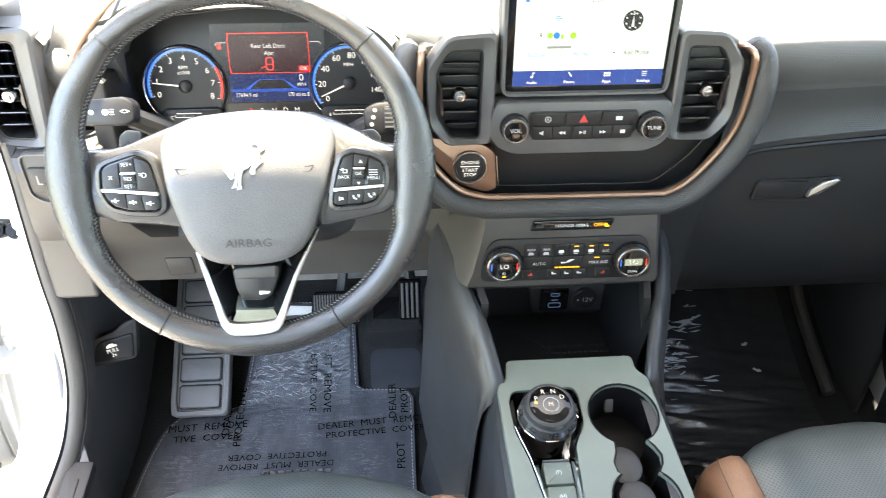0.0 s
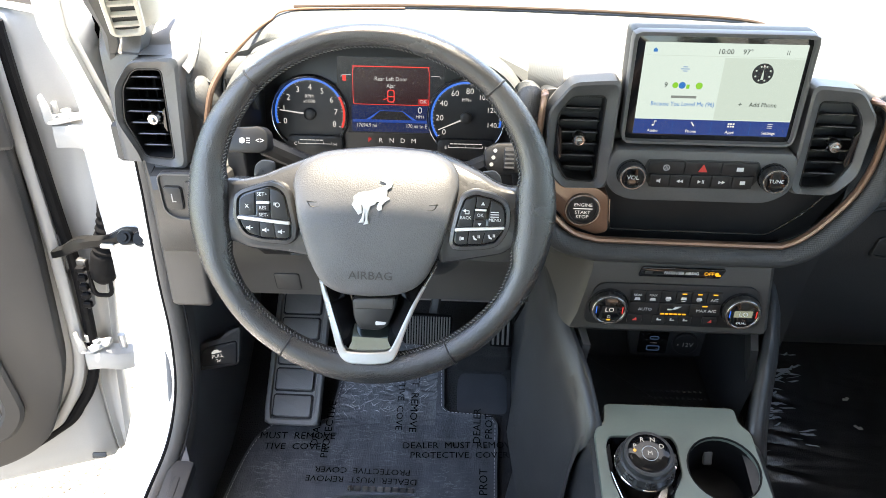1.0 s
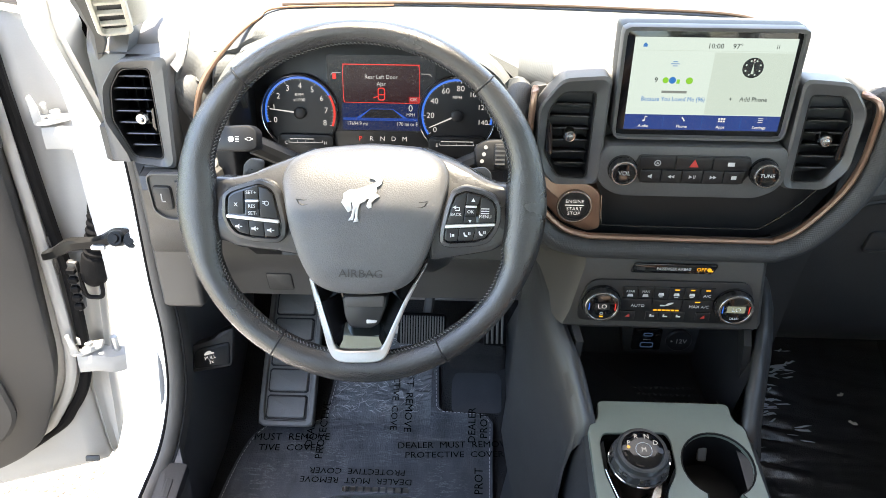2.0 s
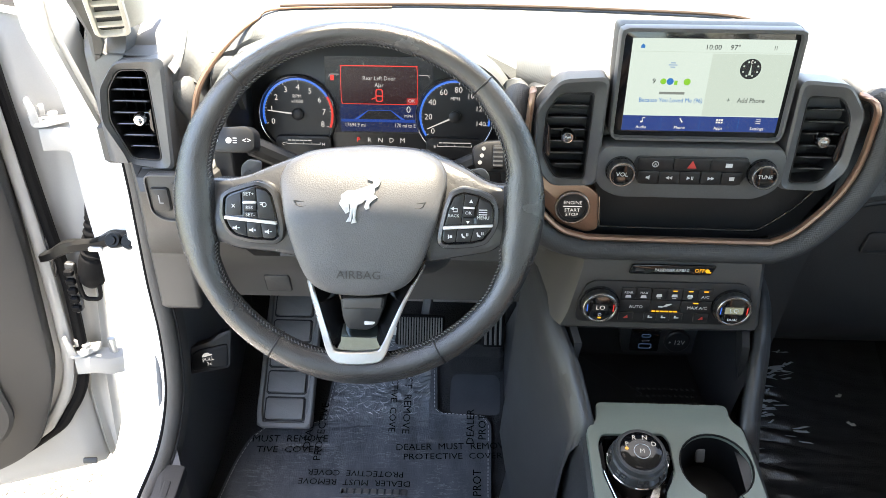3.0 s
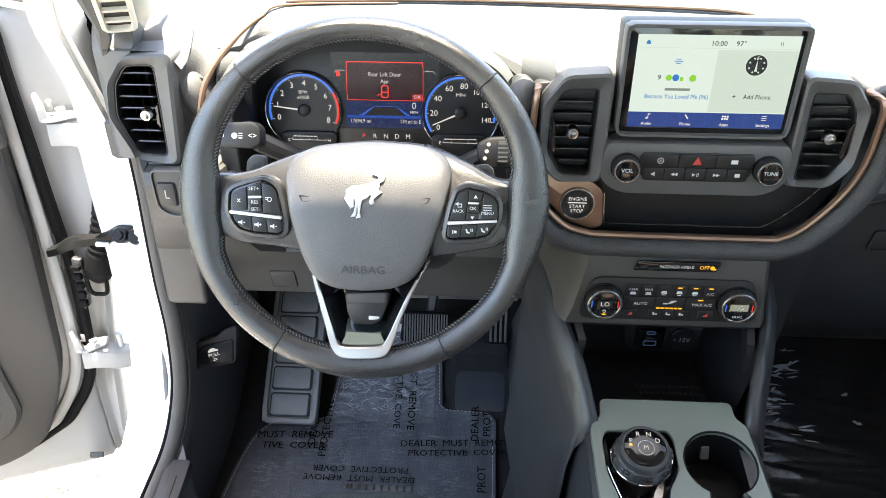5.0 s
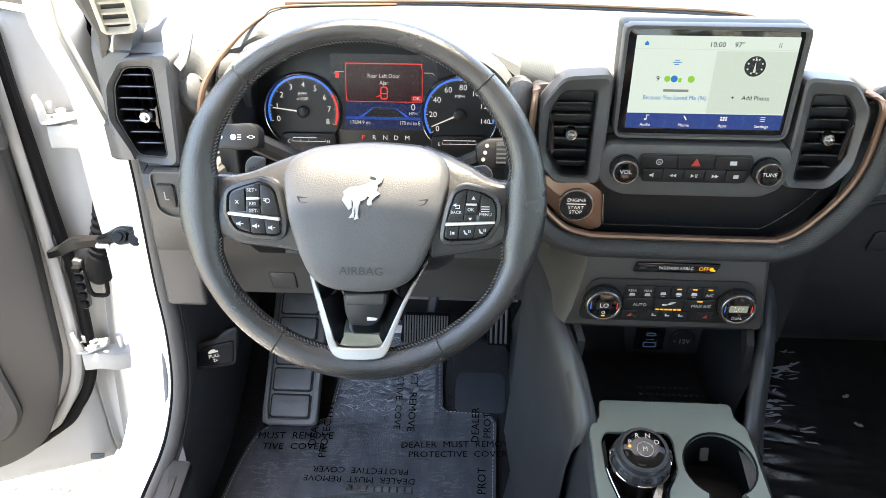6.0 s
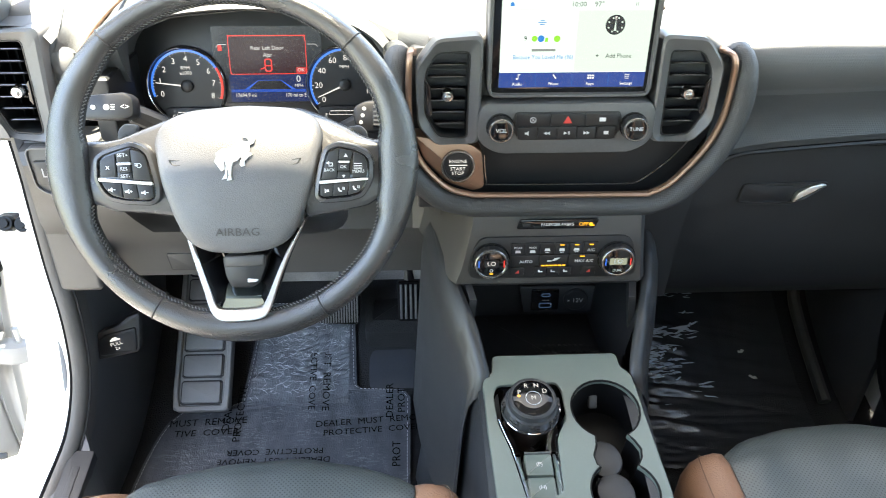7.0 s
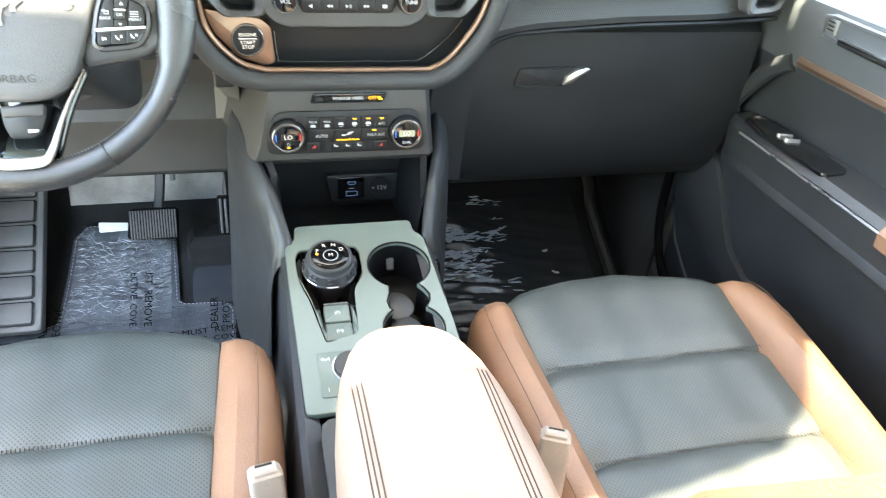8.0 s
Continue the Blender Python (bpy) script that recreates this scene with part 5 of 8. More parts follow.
def bend(bm, y0=-0.030, k=0.06, m=WM, q=4.5):
    """Leans what lies above a line back."""
    inv = m.inverted()
    for v in bm.verts:
        p = inv @ v.co
        if p.y > y0:
            p.z -= (p.y - y0) * k + (p.y - y0) ** 2 * q
            v.co = m @ p


bm = B()
hub_pts = around(HUB, 96)
dome(bm, hub_pts, WM, [(0.97, -0.055), (1.0, -0.045), (1.0, -0.010), (0.994, -0.005), (0.98, -0.0015), (0.95, 0.0005), (0.88, 0.0022), (0.80, 0.003), (0.70, 0.0036), (0.60, 0.004), (0.50, 0.0044), (0.4, 0.0047), (0.3, 0.005), (0.2, 0.005), (0.1, 0.005)])
bend(bm)
hub = part("hub", bm, HUBM, wheel, "grained grey airbag cover")
lettering("AIRBAG", 0.0120, WM @ pose(0.001, -0.0795, 0.0042), LOWER, hub, wide=1.1)
for x in (-0.0575, 0.060):
    bm = B()
    pts = [WM @ Vector((x + 0.0065 * math.cos(a), -0.0065 + 0.0035 * math.sin(a), 0.0)) for a in np.linspace(math.pi, 2 * math.pi, 12)]
    tube(bm, [WM @ Vector((x - 0.0085, -0.0045, 0.0))] + pts + [WM @ Vector((x + 0.0085, -0.0040, 0.0)), WM @ Vector((x, -0.0052, 0.0))], 0.0006, 5, closed=True, up=(0, 1, 0))
    bend(bm)
    bm.transform(Matrix.Translation(WM.to_3x3() @ Vector((0, 0, 0.0032))))
    part("horn_mark", bm, BLACK, hub)
# silver animal emblem as a plain raised shape
EM = [(255, 85), (275, 75), (300, 80), (315, 98), (308, 118), (285, 132), (288, 150), (283, 168), (301, 180), (280, 195), (260, 215), (262, 238), (248, 242), (240, 232), (245, 212), (255, 195), (238, 191), (225, 208), (198, 220), (190, 250), (186, 290), (192, 312), (172, 316), (181, 292), (178, 240), (170, 270), (165, 306), (146, 308), (160, 285), (167, 240), (160, 213), (149, 212), (155, 255), (140, 264), (104, 215), (114, 193), (112, 172), (140, 152), (185, 148), (245, 128), (290, 108), (278, 92)]
bm = cutout([[(-0.0183 + (u - 104) * 0.000188, 0.0202 - (v - 75) * 0.000188) for u, v in EM]], WM @ pose(0, 0, 0.0030), 0.0048, 0.0006)
bmesh.ops.triangulate(bm, faces=bm.faces[:])
bmesh.ops.subdivide_edges(bm, edges=[e for e in bm.edges if e.calc_length() > 0.004], cuts=3)
bend(bm)
part("emblem", bm, mat("matt_silver", (0.62, 0.62, 0.62), 0.42, metal=0.5), hub, "polished silver emblem")

SPOKES = {-1: [(-0.0521, 0.0470), (-0.0783, 0.0360), (-0.1046, 0.0250), (-0.1194, 0.0184), (-0.1370, 0.0142), (-0.1600, 0.0150), (-0.1600, -0.0500), (-0.1440, -0.0520), (-0.1300, -0.0580), (-0.0919, -0.0610), (-0.0600, -0.0660), (-0.05, 0.0)],
          1: [(0.0568, 0.0490), (0.0884, 0.0384), (0.1114, 0.0275), (0.1288, 0.0170), (0.1433, 0.0125), (0.1620, 0.0150), (0.1620, -0.0460), (0.1479, -0.0472), (0.1366, -0.0555), (0.1135, -0.0600), (0.0700, -0.0680), (0.05, 0.0)]}
PADS = {-1: [(-0.1373, -0.0041), (-0.1320, 0.0001), (-0.1173, 0.0050), (-0.1045, 0.0087), (-0.0954, 0.0054), (-0.0903, -0.0002), (-0.0866, -0.0163), (-0.0834, -0.0319), (-0.0842, -0.0424), (-0.0883, -0.0449), (-0.1128, -0.0437), (-0.1279, -0.0399), (-0.1341, -0.0330), (-0.1384, -0.0215)],
        1: [(0.0967, 0.0020), (0.1063, 0.0062), (0.1234, 0.0026), (0.1338, -0.0029), (0.1368, -0.0097), (0.1366, -0.0229), (0.1334, -0.0316), (0.1274, -0.0405), (0.1160, -0.0436), (0.0902, -0.0454), (0.0861, -0.0432), (0.0876, -0.0315), (0.0918, -0.0124)]}
SILVER_STRIP = mat("bright_silver_strip", (0.80, 0.80, 0.81), 0.35, metal=0.6, var=0.04)
for s in (-1, 1):
    bm = B()
    o = rounded(SPOKES[s], 0.006)
    slab(bm, o, WM, -0.012, 0.006, base=-0.045)
    cut = [f for f in bm.faces if len(f.verts) > 4]
    bmesh.ops.triangulate(bm, faces=cut)
    bmesh.ops.subdivide_edges(bm, edges=bm.edges[:], cuts=2, use_grid_fill=True)
    bend(bm)
    sp = part("side_spoke", bm, SPOKE, wheel, "satin grey spoke", angle=50)
    P = rounded(PADS[s], 0.003)
    bm = B()
    hoop(bm, offset(P, -0.0065), offset(P, -0.0012), WM, -0.0042, 0.003, base=-0.030, inner_depth=-0.0028)
    part("pad_bezel", bm, SPOKE, sp)
    bm = B()
    slab(bm, offset(P, -0.001), WM, -0.0055, 0.0005, base=-0.012)
    bp = part("button_pad", bm, GLOSS, sp, "gloss black button pad")
    ZP = WM @ pose(0, 0, -0.0055)

    def wkey(pts, name="button", material=None, h=0.0022):
        bm = B()
        slab(bm, rounded(pts, 0.0010, 2), ZP, h, 0.0006)
        return part(name, bm, material or BLACK, bp)
    if s < 0:
        CAPS = [[(-0.1362, -0.0045), (-0.1315, -0.0010), (-0.1207, 0.0028), (-0.1207, -0.0216), (-0.1370, -0.0206)], [(-0.1200, 0.0033), (-0.1058, 0.0072), (-0.1053, -0.0055), (-0.1190, -0.0058)],
                [(-0.1185, -0.0172), (-0.1050, -0.0170), (-0.1045, -0.0238), (-0.1192, -0.0222)], [(-0.1050, 0.0074), (-0.0958, 0.0045), (-0.0909, -0.0006), (-0.0873, -0.0165), (-0.0858, -0.0256), (-0.1037, -0.0242)],
                [(-0.1365, -0.0258), (-0.1163, -0.0278), (-0.1155, -0.0427), (-0.1272, -0.0394), (-0.1332, -0.0330)], [(-0.1157, -0.0279), (-0.1014, -0.0290), (-0.0995, -0.0437), (-0.1148, -0.0430)], [(-0.1008, -0.0291), (-0.0853, -0.0304), (-0.0848, -0.0420), (-0.0886, -0.0443), (-0.0988, -0.0438)]]
        wkey([(-0.1186, -0.0092), (-0.1050, -0.0088), (-0.1050, -0.0163), (-0.1182, -0.0166)], "centre_key", BLACK, 0.0042)
        wkey([(-0.1188, -0.0064), (-0.1049, -0.0060), (-0.1049, -0.0086), (-0.1188, -0.0090)], "centre_strip", SILVER_STRIP, 0.0040)
        wkey([(-0.1382, -0.0216), (-0.0850, -0.0266), (-0.0842, -0.0300), (-0.1382, -0.0250)], "silver_strip", SILVER_STRIP, 0.0045)
    else:
        CAPS = [[(0.0970, 0.0012), (0.1060, 0.0052), (0.1076, 0.0052), (0.1040, -0.0258), (0.0880, -0.0268), (0.0923, -0.0124)], [(0.1083, 0.0053), (0.1219, 0.0024), (0.1192, -0.0066), (0.1072, -0.0064)],
                [(0.1058, -0.0182), (0.1178, -0.0184), (0.1182, -0.0252), (0.1048, -0.0258)], [(0.1228, 0.0018), (0.1333, -0.0034), (0.1361, -0.0099), (0.1359, -0.0226), (0.1345, -0.0240), (0.1201, -0.0250)],
                [(0.0872, -0.0320), (0.1005, -0.0310), (0.0990, -0.0438), (0.0905, -0.0448), (0.0866, -0.0430)], [(0.1012, -0.0309), (0.1174, -0.0298), (0.1140, -0.0432), (0.0997, -0.0438)], [(0.1181, -0.0297), (0.1350, -0.0281), (0.1328, -0.0318), (0.1268, -0.0402), (0.1150, -0.0430)]]
        wkey([(0.1064, -0.0098), (0.1178, -0.0100), (0.1172, -0.0178), (0.1056, -0.0176)], "centre_key", BLACK, 0.0042)
        wkey([(0.1067, -0.0072), (0.1184, -0.0074), (0.1180, -0.0096), (0.1065, -0.0094)], "centre_strip", SILVER_STRIP, 0.0040)
        wkey([(0.0866, -0.0276), (0.1370, -0.0248), (0.1366, -0.0276), (0.0862, -0.0312)], "silver_strip", SILVER_STRIP, 0.0045)
    for pts in CAPS:
        wkey(pts)
    HK = 0.0024

    def wtext(w, size, x, y, lift=HK):
        lettering(w, size, ZP @ pose(x, y, lift), PRINT, bp, lift=0.0)

    def wmark(polys, lift=HK):
        bm = B()
        for q in polys:
            slab(bm, q, ZP @ pose(0, 0, lift), 0.0002)
        part("symbol", bm, PRINT, bp)
    if s < 0:
        wtext("SET+", 0.0052, -0.1128, 0.0010), wtext("RES", 0.0048, -0.1118, -0.0128, 0.0044), wtext("SET-", 0.0052, -0.1115, -0.0204), wtext("x", 0.0080, -0.1288, -0.0108)
        for x, y in ((-0.1266, -0.0340), (-0.1097, -0.0360), (-0.0934, -0.0374)):
            wmark([[(x - 0.0034, y - 0.0010), (x - 0.0012, y - 0.0010), (x + 0.0010, y - 0.0026), (x + 0.0010, y + 0.0026), (x - 0.0012, y + 0.0010), (x - 0.0034, y + 0.0010)], bar(x + 0.0028, y, 0.0024, 0.0008)] + ([bar(x + 0.0028, y, 0.0008, 0.0024)] if x < -0.1 and x > -0.12 else []))
        bm = B()
        hoop(bm, disc(-0.0969, -0.0096, 0.0026, 16), disc(-0.0969, -0.0096, 0.0018, 16), ZP @ pose(0, 0, HK), 0.0002, 0.0001, n=16)
        part("symbol", bm, PRINT, bp)
        wmark([bar(-0.0996, -0.0078, 0.0036, 0.0009), bar(-0.0996, -0.0096, 0.0030, 0.0009)])
    else:
        wtext("OK", 0.0046, 0.1118, -0.0136, 0.0044), wtext("BACK", 0.0044, 0.0971, -0.0169), wtext("MENU", 0.0046, 0.1268, -0.0185)
        wmark([[(0.1124, -0.0034), (0.1164, -0.0034), (0.1144, 0.0002)], [(0.1115, -0.0250), (0.1133, -0.0220), (0.1097, -0.0220)]])
        wmark([bar(0.1266, -0.0128 + 0.0024 * (k - 1), 0.0085, 0.0009) for k in range(3)])
        wmark([tri(0.0955, -0.0095, 0.0020, -1), bar(0.0985, -0.0095, 0.0045, 0.0008), bar(0.1004, -0.0112, 0.0008, 0.0034), bar(0.0985, -0.0126, 0.0045, 0.0008)])
        wmark([bar(0.0920, -0.0383, 0.0010, 0.0040), bar(0.0945, -0.0383, 0.0026, 0.0026)])
        for x, y in ((0.1078, -0.0370), (0.1233, -0.0355)):
            wmark([[(x - 0.0030, y + 0.0016), (x - 0.0016, y + 0.0022), (x - 0.0006, y - 0.0004), (x + 0.0016, y - 0.0016), (x + 0.0010, y - 0.0028), (x - 0.0018, y - 0.0020)], bar(x + 0.0026, y + 0.0010, 0.0008, 0.0030), bar(x + 0.0040, y + 0.0010, 0.0008, 0.0030)])

# lower V spoke: black inside, silver border
V_OUT = [(-0.0540, -0.0900), (-0.0485, -0.1110), (-0.0388, -0.1441), (-0.0325, -0.1624), (-0.0270, -0.1705), (-0.0180, -0.1744), (0.0205, -0.1730), (0.0286, -0.1640), (0.0372, -0.1358), (0.0496, -0.1052), (0.0685, -0.0690)]
V_IN = [(-0.0515, -0.0900), (-0.0448, -0.1118), (-0.0352, -0.1416), (-0.0284, -0.1590), (-0.0224, -0.1646), (0.0196, -0.1630), (0.0250, -0.1576), (0.0350, -0.1342), (0.0480, -0.1044), (0.0682, -0.0702)]


def eased(pts):
    """Cuts the corners of an open line twice."""
    for _ in range(2):
        q = [pts[0]]
        for a, b in zip(pts, pts[1:]):
            q += [(a[0] * 0.75 + b[0] * 0.25, a[1] * 0.75 + b[1] * 0.25), (a[0] * 0.25 + b[0] * 0.75, a[1] * 0.25 + b[1] * 0.75)]
        pts = q + [pts[-1]]
    return pts


V_OUT, V_IN = eased(V_OUT), eased(V_IN)
bm = B()
slab(bm, V_OUT, WM, -0.040, 0.002, base=-0.050)
vs = part("lower_spoke", bm, GLOSS, wheel, "gloss black lower spoke")
V_RISE = [(-0.176, 0.0135), (-0.163, 0.0115), (-0.145, 0.0060), (-0.09, 0.0)]
bm = cutout([V_OUT + V_IN[::-1]], WM @ pose(0, 0, -0.020), 0.011, 0.0012)
inv = WM.inverted()
for v in bm.verts:
    p = inv @ v.co
    p.z += lerp_table(V_RISE, p.y)
    v.co = WM @ p
part("silver_border", bm, SILVER, vs, "satin silver V-shaped border")
bm = B()
slab(bm, rounded([(-0.0220, -0.1085), (0.0265, -0.1060), (0.0250, -0.1190), (0.0180, -0.1372), (0.0080, -0.1430), (-0.0140, -0.1425), (-0.0195, -0.1294)], 0.004), WM, -0.014, 0.004, base=-0.045)
ins = part("spoke_insert", bm, BLACK, vs)
bm = B()
slab(bm, rounded([(-0.0190, -0.1075), (0.0240, -0.1055), (0.0232, -0.1180), (-0.0180, -0.1195)], 0.003), WM, -0.0115, 0.002, base=-0.02)
part("insert_step", bm, LOWER, ins)
bm = B()
slab(bm, rounded([(0.0044, -0.1322), (0.0164, -0.1330), (0.0144, -0.1358), (0.0044, -0.1366)], 0.0012, 2), WM, -0.0132, 0.0004, base=-0.016)
part("spoke_tag", bm, PRINT, ins, "small white tag")
for q in (((-0.0490, -0.0960), (-0.0425, -0.1160), (-0.0340, -0.1409), (-0.0270, -0.1570)), ((0.0620, -0.0800), (0.0471, -0.1050), (0.0338, -0.1329), (0.0242, -0.1552))):
    bm = B()      # sloping cheeks beside the insert
    sg = 1 if q[0][0] > 0 else -1
    shell(bm, [[WM @ Vector((x, y, -0.012 + lerp_table(V_RISE, y))) for x, y in q], [WM @ Vector((x - sg * 0.016, y + 0.004, -0.036)) for x, y in q]], (0, 0.003, 0))
    part("spoke_cheek", bm, GLOSS, vs)
bm = B()          # polished ledge below the insert; its bluish tint stands in for mirrored sky
LEDGE = [(-0.1400, -0.0300, 0.019), (-0.1485, -0.0220, 0.0215), (-0.1570, -0.0138, 0.0235), (-0.1652, -0.0062, 0.0250)]
shell(bm, [[WM @ Vector((x - 0.0015, y, z)) for x in np.linspace(-w, w, 9)] for y, z, w in LEDGE], (0, 0, -0.003))
part("spoke_ledge", bm, mat("blue_tinted_mirror", (0.34, 0.42, 0.45), 0.04, metal=1.0, var=0.05), vs, "polished ledge in the lower spoke")

# column shroud, stalks and paddles
column = thing("steering_column", "charcoal steering column shroud with two stalks", "steering column", (-0.379, 0.0, 1.17))
bm = B()
last = None
for d, w, h, dy in ((-0.045, 0.055, 0.045, -0.03), (-0.07, 0.080, 0.052, -0.035), (-0.10, 0.090, 0.056, -0.042), (-0.16, 0.094, 0.058, -0.048), (-0.24, 0.096, 0.060, -0.055)):
    r = ring(bm, rounded([(-w, dy - h), (w, dy - h), (w, dy + h), (-w, dy + h)], 0.03), d, WM)
    if last:
        bridge(bm, last, r)
    else:
        bm.faces.new(r)
    last = r
bm.faces.new(last[::-1])
part("shroud", bm, DARK, column)
bm = B()
tube(bm, spline([WM @ Vector(p) for p in ((0.035, -0.098, -0.10), (0.055, -0.092, -0.10), (0.072, -0.078, -0.10), (0.078, -0.055, -0.11))], 5), 0.006, 8)
part("tilt_lever", bm, GREY, column)
for s, px, py, pz in ((-1, -0.540, -0.040, 1.239), (1, -0.241, -0.030, 1.221)):
    bm = B()
    tube(bm, spline([(-0.379 + s * 0.06, 0.03, 1.165), (-0.379 + s * 0.09, 0.005, 1.19), (px - s * 0.015, py + 0.018, pz - 0.008)], 5), 0.012, 10)
    st = part("stalk", bm, PRINT_BLACK, column)
    bm = B()
    if s < 0:
        slab(bm, rounded([(-0.034, 0.013), (0.018, 0.017), (0.027, 0.010), (0.027, -0.010), (0.018, -0.014), (-0.034, -0.014)], 0.006), face(px, py + 0.012, pz, 24), 0.022, 0.004)
    else:
        slab(bm, rounded([(-0.024, 0.010), (-0.010, 0.018), (0.030, 0.020), (0.033, -0.016), (-0.012, -0.020), (-0.022, -0.010)], 0.006), face(px, py + 0.012, pz, 24), 0.022, 0.005)
    end = part("stalk_end", bm, BLACK, st)
    m = face(px, py + 0.012, pz, 24) @ pose(0, 0, 0.0222)
    if s < 0:
        lettering("<>", 0.009, m @ pose(0.018, 0, 0.0006), PRINT, end)
        bm = B()
        slab(bm, disc(-0.003, 0, 0.0034, 14), m, 0.0006), slab(bm, rect(0.002, 0.0022, 0.0062, 0.0032), m, 0.0006), slab(bm, rect(0.002, -0.0004, 0.0062, 0.0006), m, 0.0006), slab(bm, rect(0.002, -0.003, 0.0062, -0.002), m, 0.0006)
        part("symbol", bm, PRINT, end)
        bm = B()
        slab(bm, disc(-0.018, 0, 0.0028, 12), m, 0.0006)
        part("symbol", bm, PRINT, end)
    else:
        bm = B()
        slab(bm, rect(0.000, -0.013, 0.013, 0.013, 0.003), m, 0.005, 0.002)
        tw = part("twist_ring", bm, BLACK, end)
        for k in range(5):
            flat("rib", rect(0.001, -0.011 + 0.0050 * k, 0.012, -0.009 + 0.0050 * k), GREY, tw, 0.005, m)
        bm = B()
        for k in range(3):
            slab(bm, disc(-0.010 - 0.002 * k, 0.009 - 0.008 * k, 0.0024, 10), m, 0.0006)
        part("symbol", bm, PRINT_GREY, end)
for s, px, py, pz in ((-1, -0.506, -0.100, 1.236), (1, -0.255, -0.100, 1.231)):
    bm = B()
    slab(bm, rounded([(-0.011, -0.012), (0.011, -0.012), (0.012, 0.007), (-0.002, 0.009), (-0.010, 0.002)] if s < 0 else [(-0.011, -0.012), (0.011, -0.012), (0.010, 0.002), (0.003, 0.009), (-0.012, 0.007)], 0.004), face(px, py + 0.006, pz, 24), 0.007, 0.003)
    pd = part("shift_paddle", bm, GREY, column, "grey shift paddle")
    lettering("-" if s < 0 else "+", 0.010, face(px, py - 0.0016, pz, 24), BLACK, pd)

# ---- centre console ----
console = thing("centre_console", "dark centre console with a satin grey-green deck and cup holders", "console", (0, -0.2, 0.5))
DM = pose(0, -0.07, 0.885, 13)     # the deck's plane: x to the right, y ahead
TOPL = [(0.16, 0.82), (0.06, 0.83), (-0.05, 0.845), (-0.09, 0.862), (-0.115, 0.868), (-0.14, 0.866), (-0.25, 0.842), (-0.38, 0.812), (-0.60, 0.80), (-0.95, 0.79)]
for s in (-1, 1):
    bm = B()
    rows = []
    for y, z in TOPL:
        w = lerp_table([(-0.95, 0.105), (-0.1, 0.109), (-0.05, 0.113), (0.0, 0.126), (0.06, 0.135), (0.16, 0.155)], y)
        f = floor_z(y) - 0.01
        rows.append([(s * (w - 0.014), y, z - 0.003), (s * (w - 0.006), y, z), (s * (w + 0.002), y, z - 0.008), (s * (w + 0.008), y, z - 0.05), (s * (w + 0.014), y, z * 0.6 + f * 0.4), (s * (w + 0.030), y, z * 0.25 + f * 0.75), (s * (w + 0.045), y, f)])
    shell(bm, rows, (-s * 0.010, 0, -0.004))
    part("side_panel", bm, CONSOLE, console, "dark grey side panel")
    # broad padded wing that carries the stack and ends in a tip beside the deck
    bm = B()
    rows = []
    for y, z, x in ((0.12, 1.005, 0.146), (0.05, 0.985, 0.137), (0.012, 0.965, 0.128), (-0.020, 0.951, 0.1180), (-0.050, 0.933, 0.1068), (-0.075, 0.909, 0.0990), (-0.092, 0.893, 0.0945), (-0.101, 0.884, 0.0925), (-0.107, 0.872, 0.0935), (-0.110, 0.850, 0.097)):
        x += 0.004 * (s > 0)
        rows.append([(s * (x + 0.006), y, z - 0.10), (s * x, y, z - 0.014), (s * (x + 0.003), y, z - 0.004), (s * (x + 0.010), y, z), (s * (x + 0.019), y + 0.002, z - 0.005), (s * (x + 0.027), y + 0.005, z - 0.022), (s * (x + 0.032), y + 0.010, z - 0.06), (s * (x + 0.038), y + 0.020, z - 0.18), (s * (x + 0.050), y + 0.040, z - 0.40)])
    shell(bm, rows, (s * 0.004, 0.004, -0.004))
    part("console_wing", bm, CONSOLE, console, "padded dark wing beside the open cubby", angle=60)
    bm = B()
    sheet(bm, [[(s * (x + 0.004), y, z - 0.01), (s * 0.102, y, 0.86), (s * 0.098, y, 0.79)] for y, z, x in ((0.16, 1.01, 0.146), (0.05, 0.98, 0.137), (0.0, 0.955, 0.124), (-0.05, 0.93, 0.107))])
    part("cubby_side", bm, BLACK, console)
# gusset between panel and toe board
bm = B()
shell(bm, [[(-0.118, -0.02, 0.95), (-0.135, 0.06, 0.985), (-0.160, 0.16, 1.02), (-0.175, 0.28, 1.03)], [(-0.130, -0.02, 0.80), (-0.150, 0.06, 0.80), (-0.165, 0.16, 0.80), (-0.175, 0.28, 0.80)], [(-0.150, -0.02, 0.40), (-0.165, 0.10, 0.40), (-0.175, 0.25, 0.41), (-0.18, 0.55, 0.54)]], (0.01, 0, 0))
part("tunnel_panel", bm, CONSOLE, console)
bm = B()
shell(bm, [[(0.118, -0.02, 0.95), (0.135, 0.06, 0.985), (0.160, 0.16, 1.02), (0.175, 0.28, 1.03)], [(0.130, -0.02, 0.80), (0.145, 0.06, 0.80), (0.160, 0.16, 0.80), (0.175, 0.28, 0.80)], [(0.145, -0.02, 0.40), (0.155, 0.10, 0.40), (0.165, 0.25, 0.41), (0.18, 0.55, 0.54)]], (-0.01, 0, 0))
part("tunnel_panel", bm, BLACK, console)
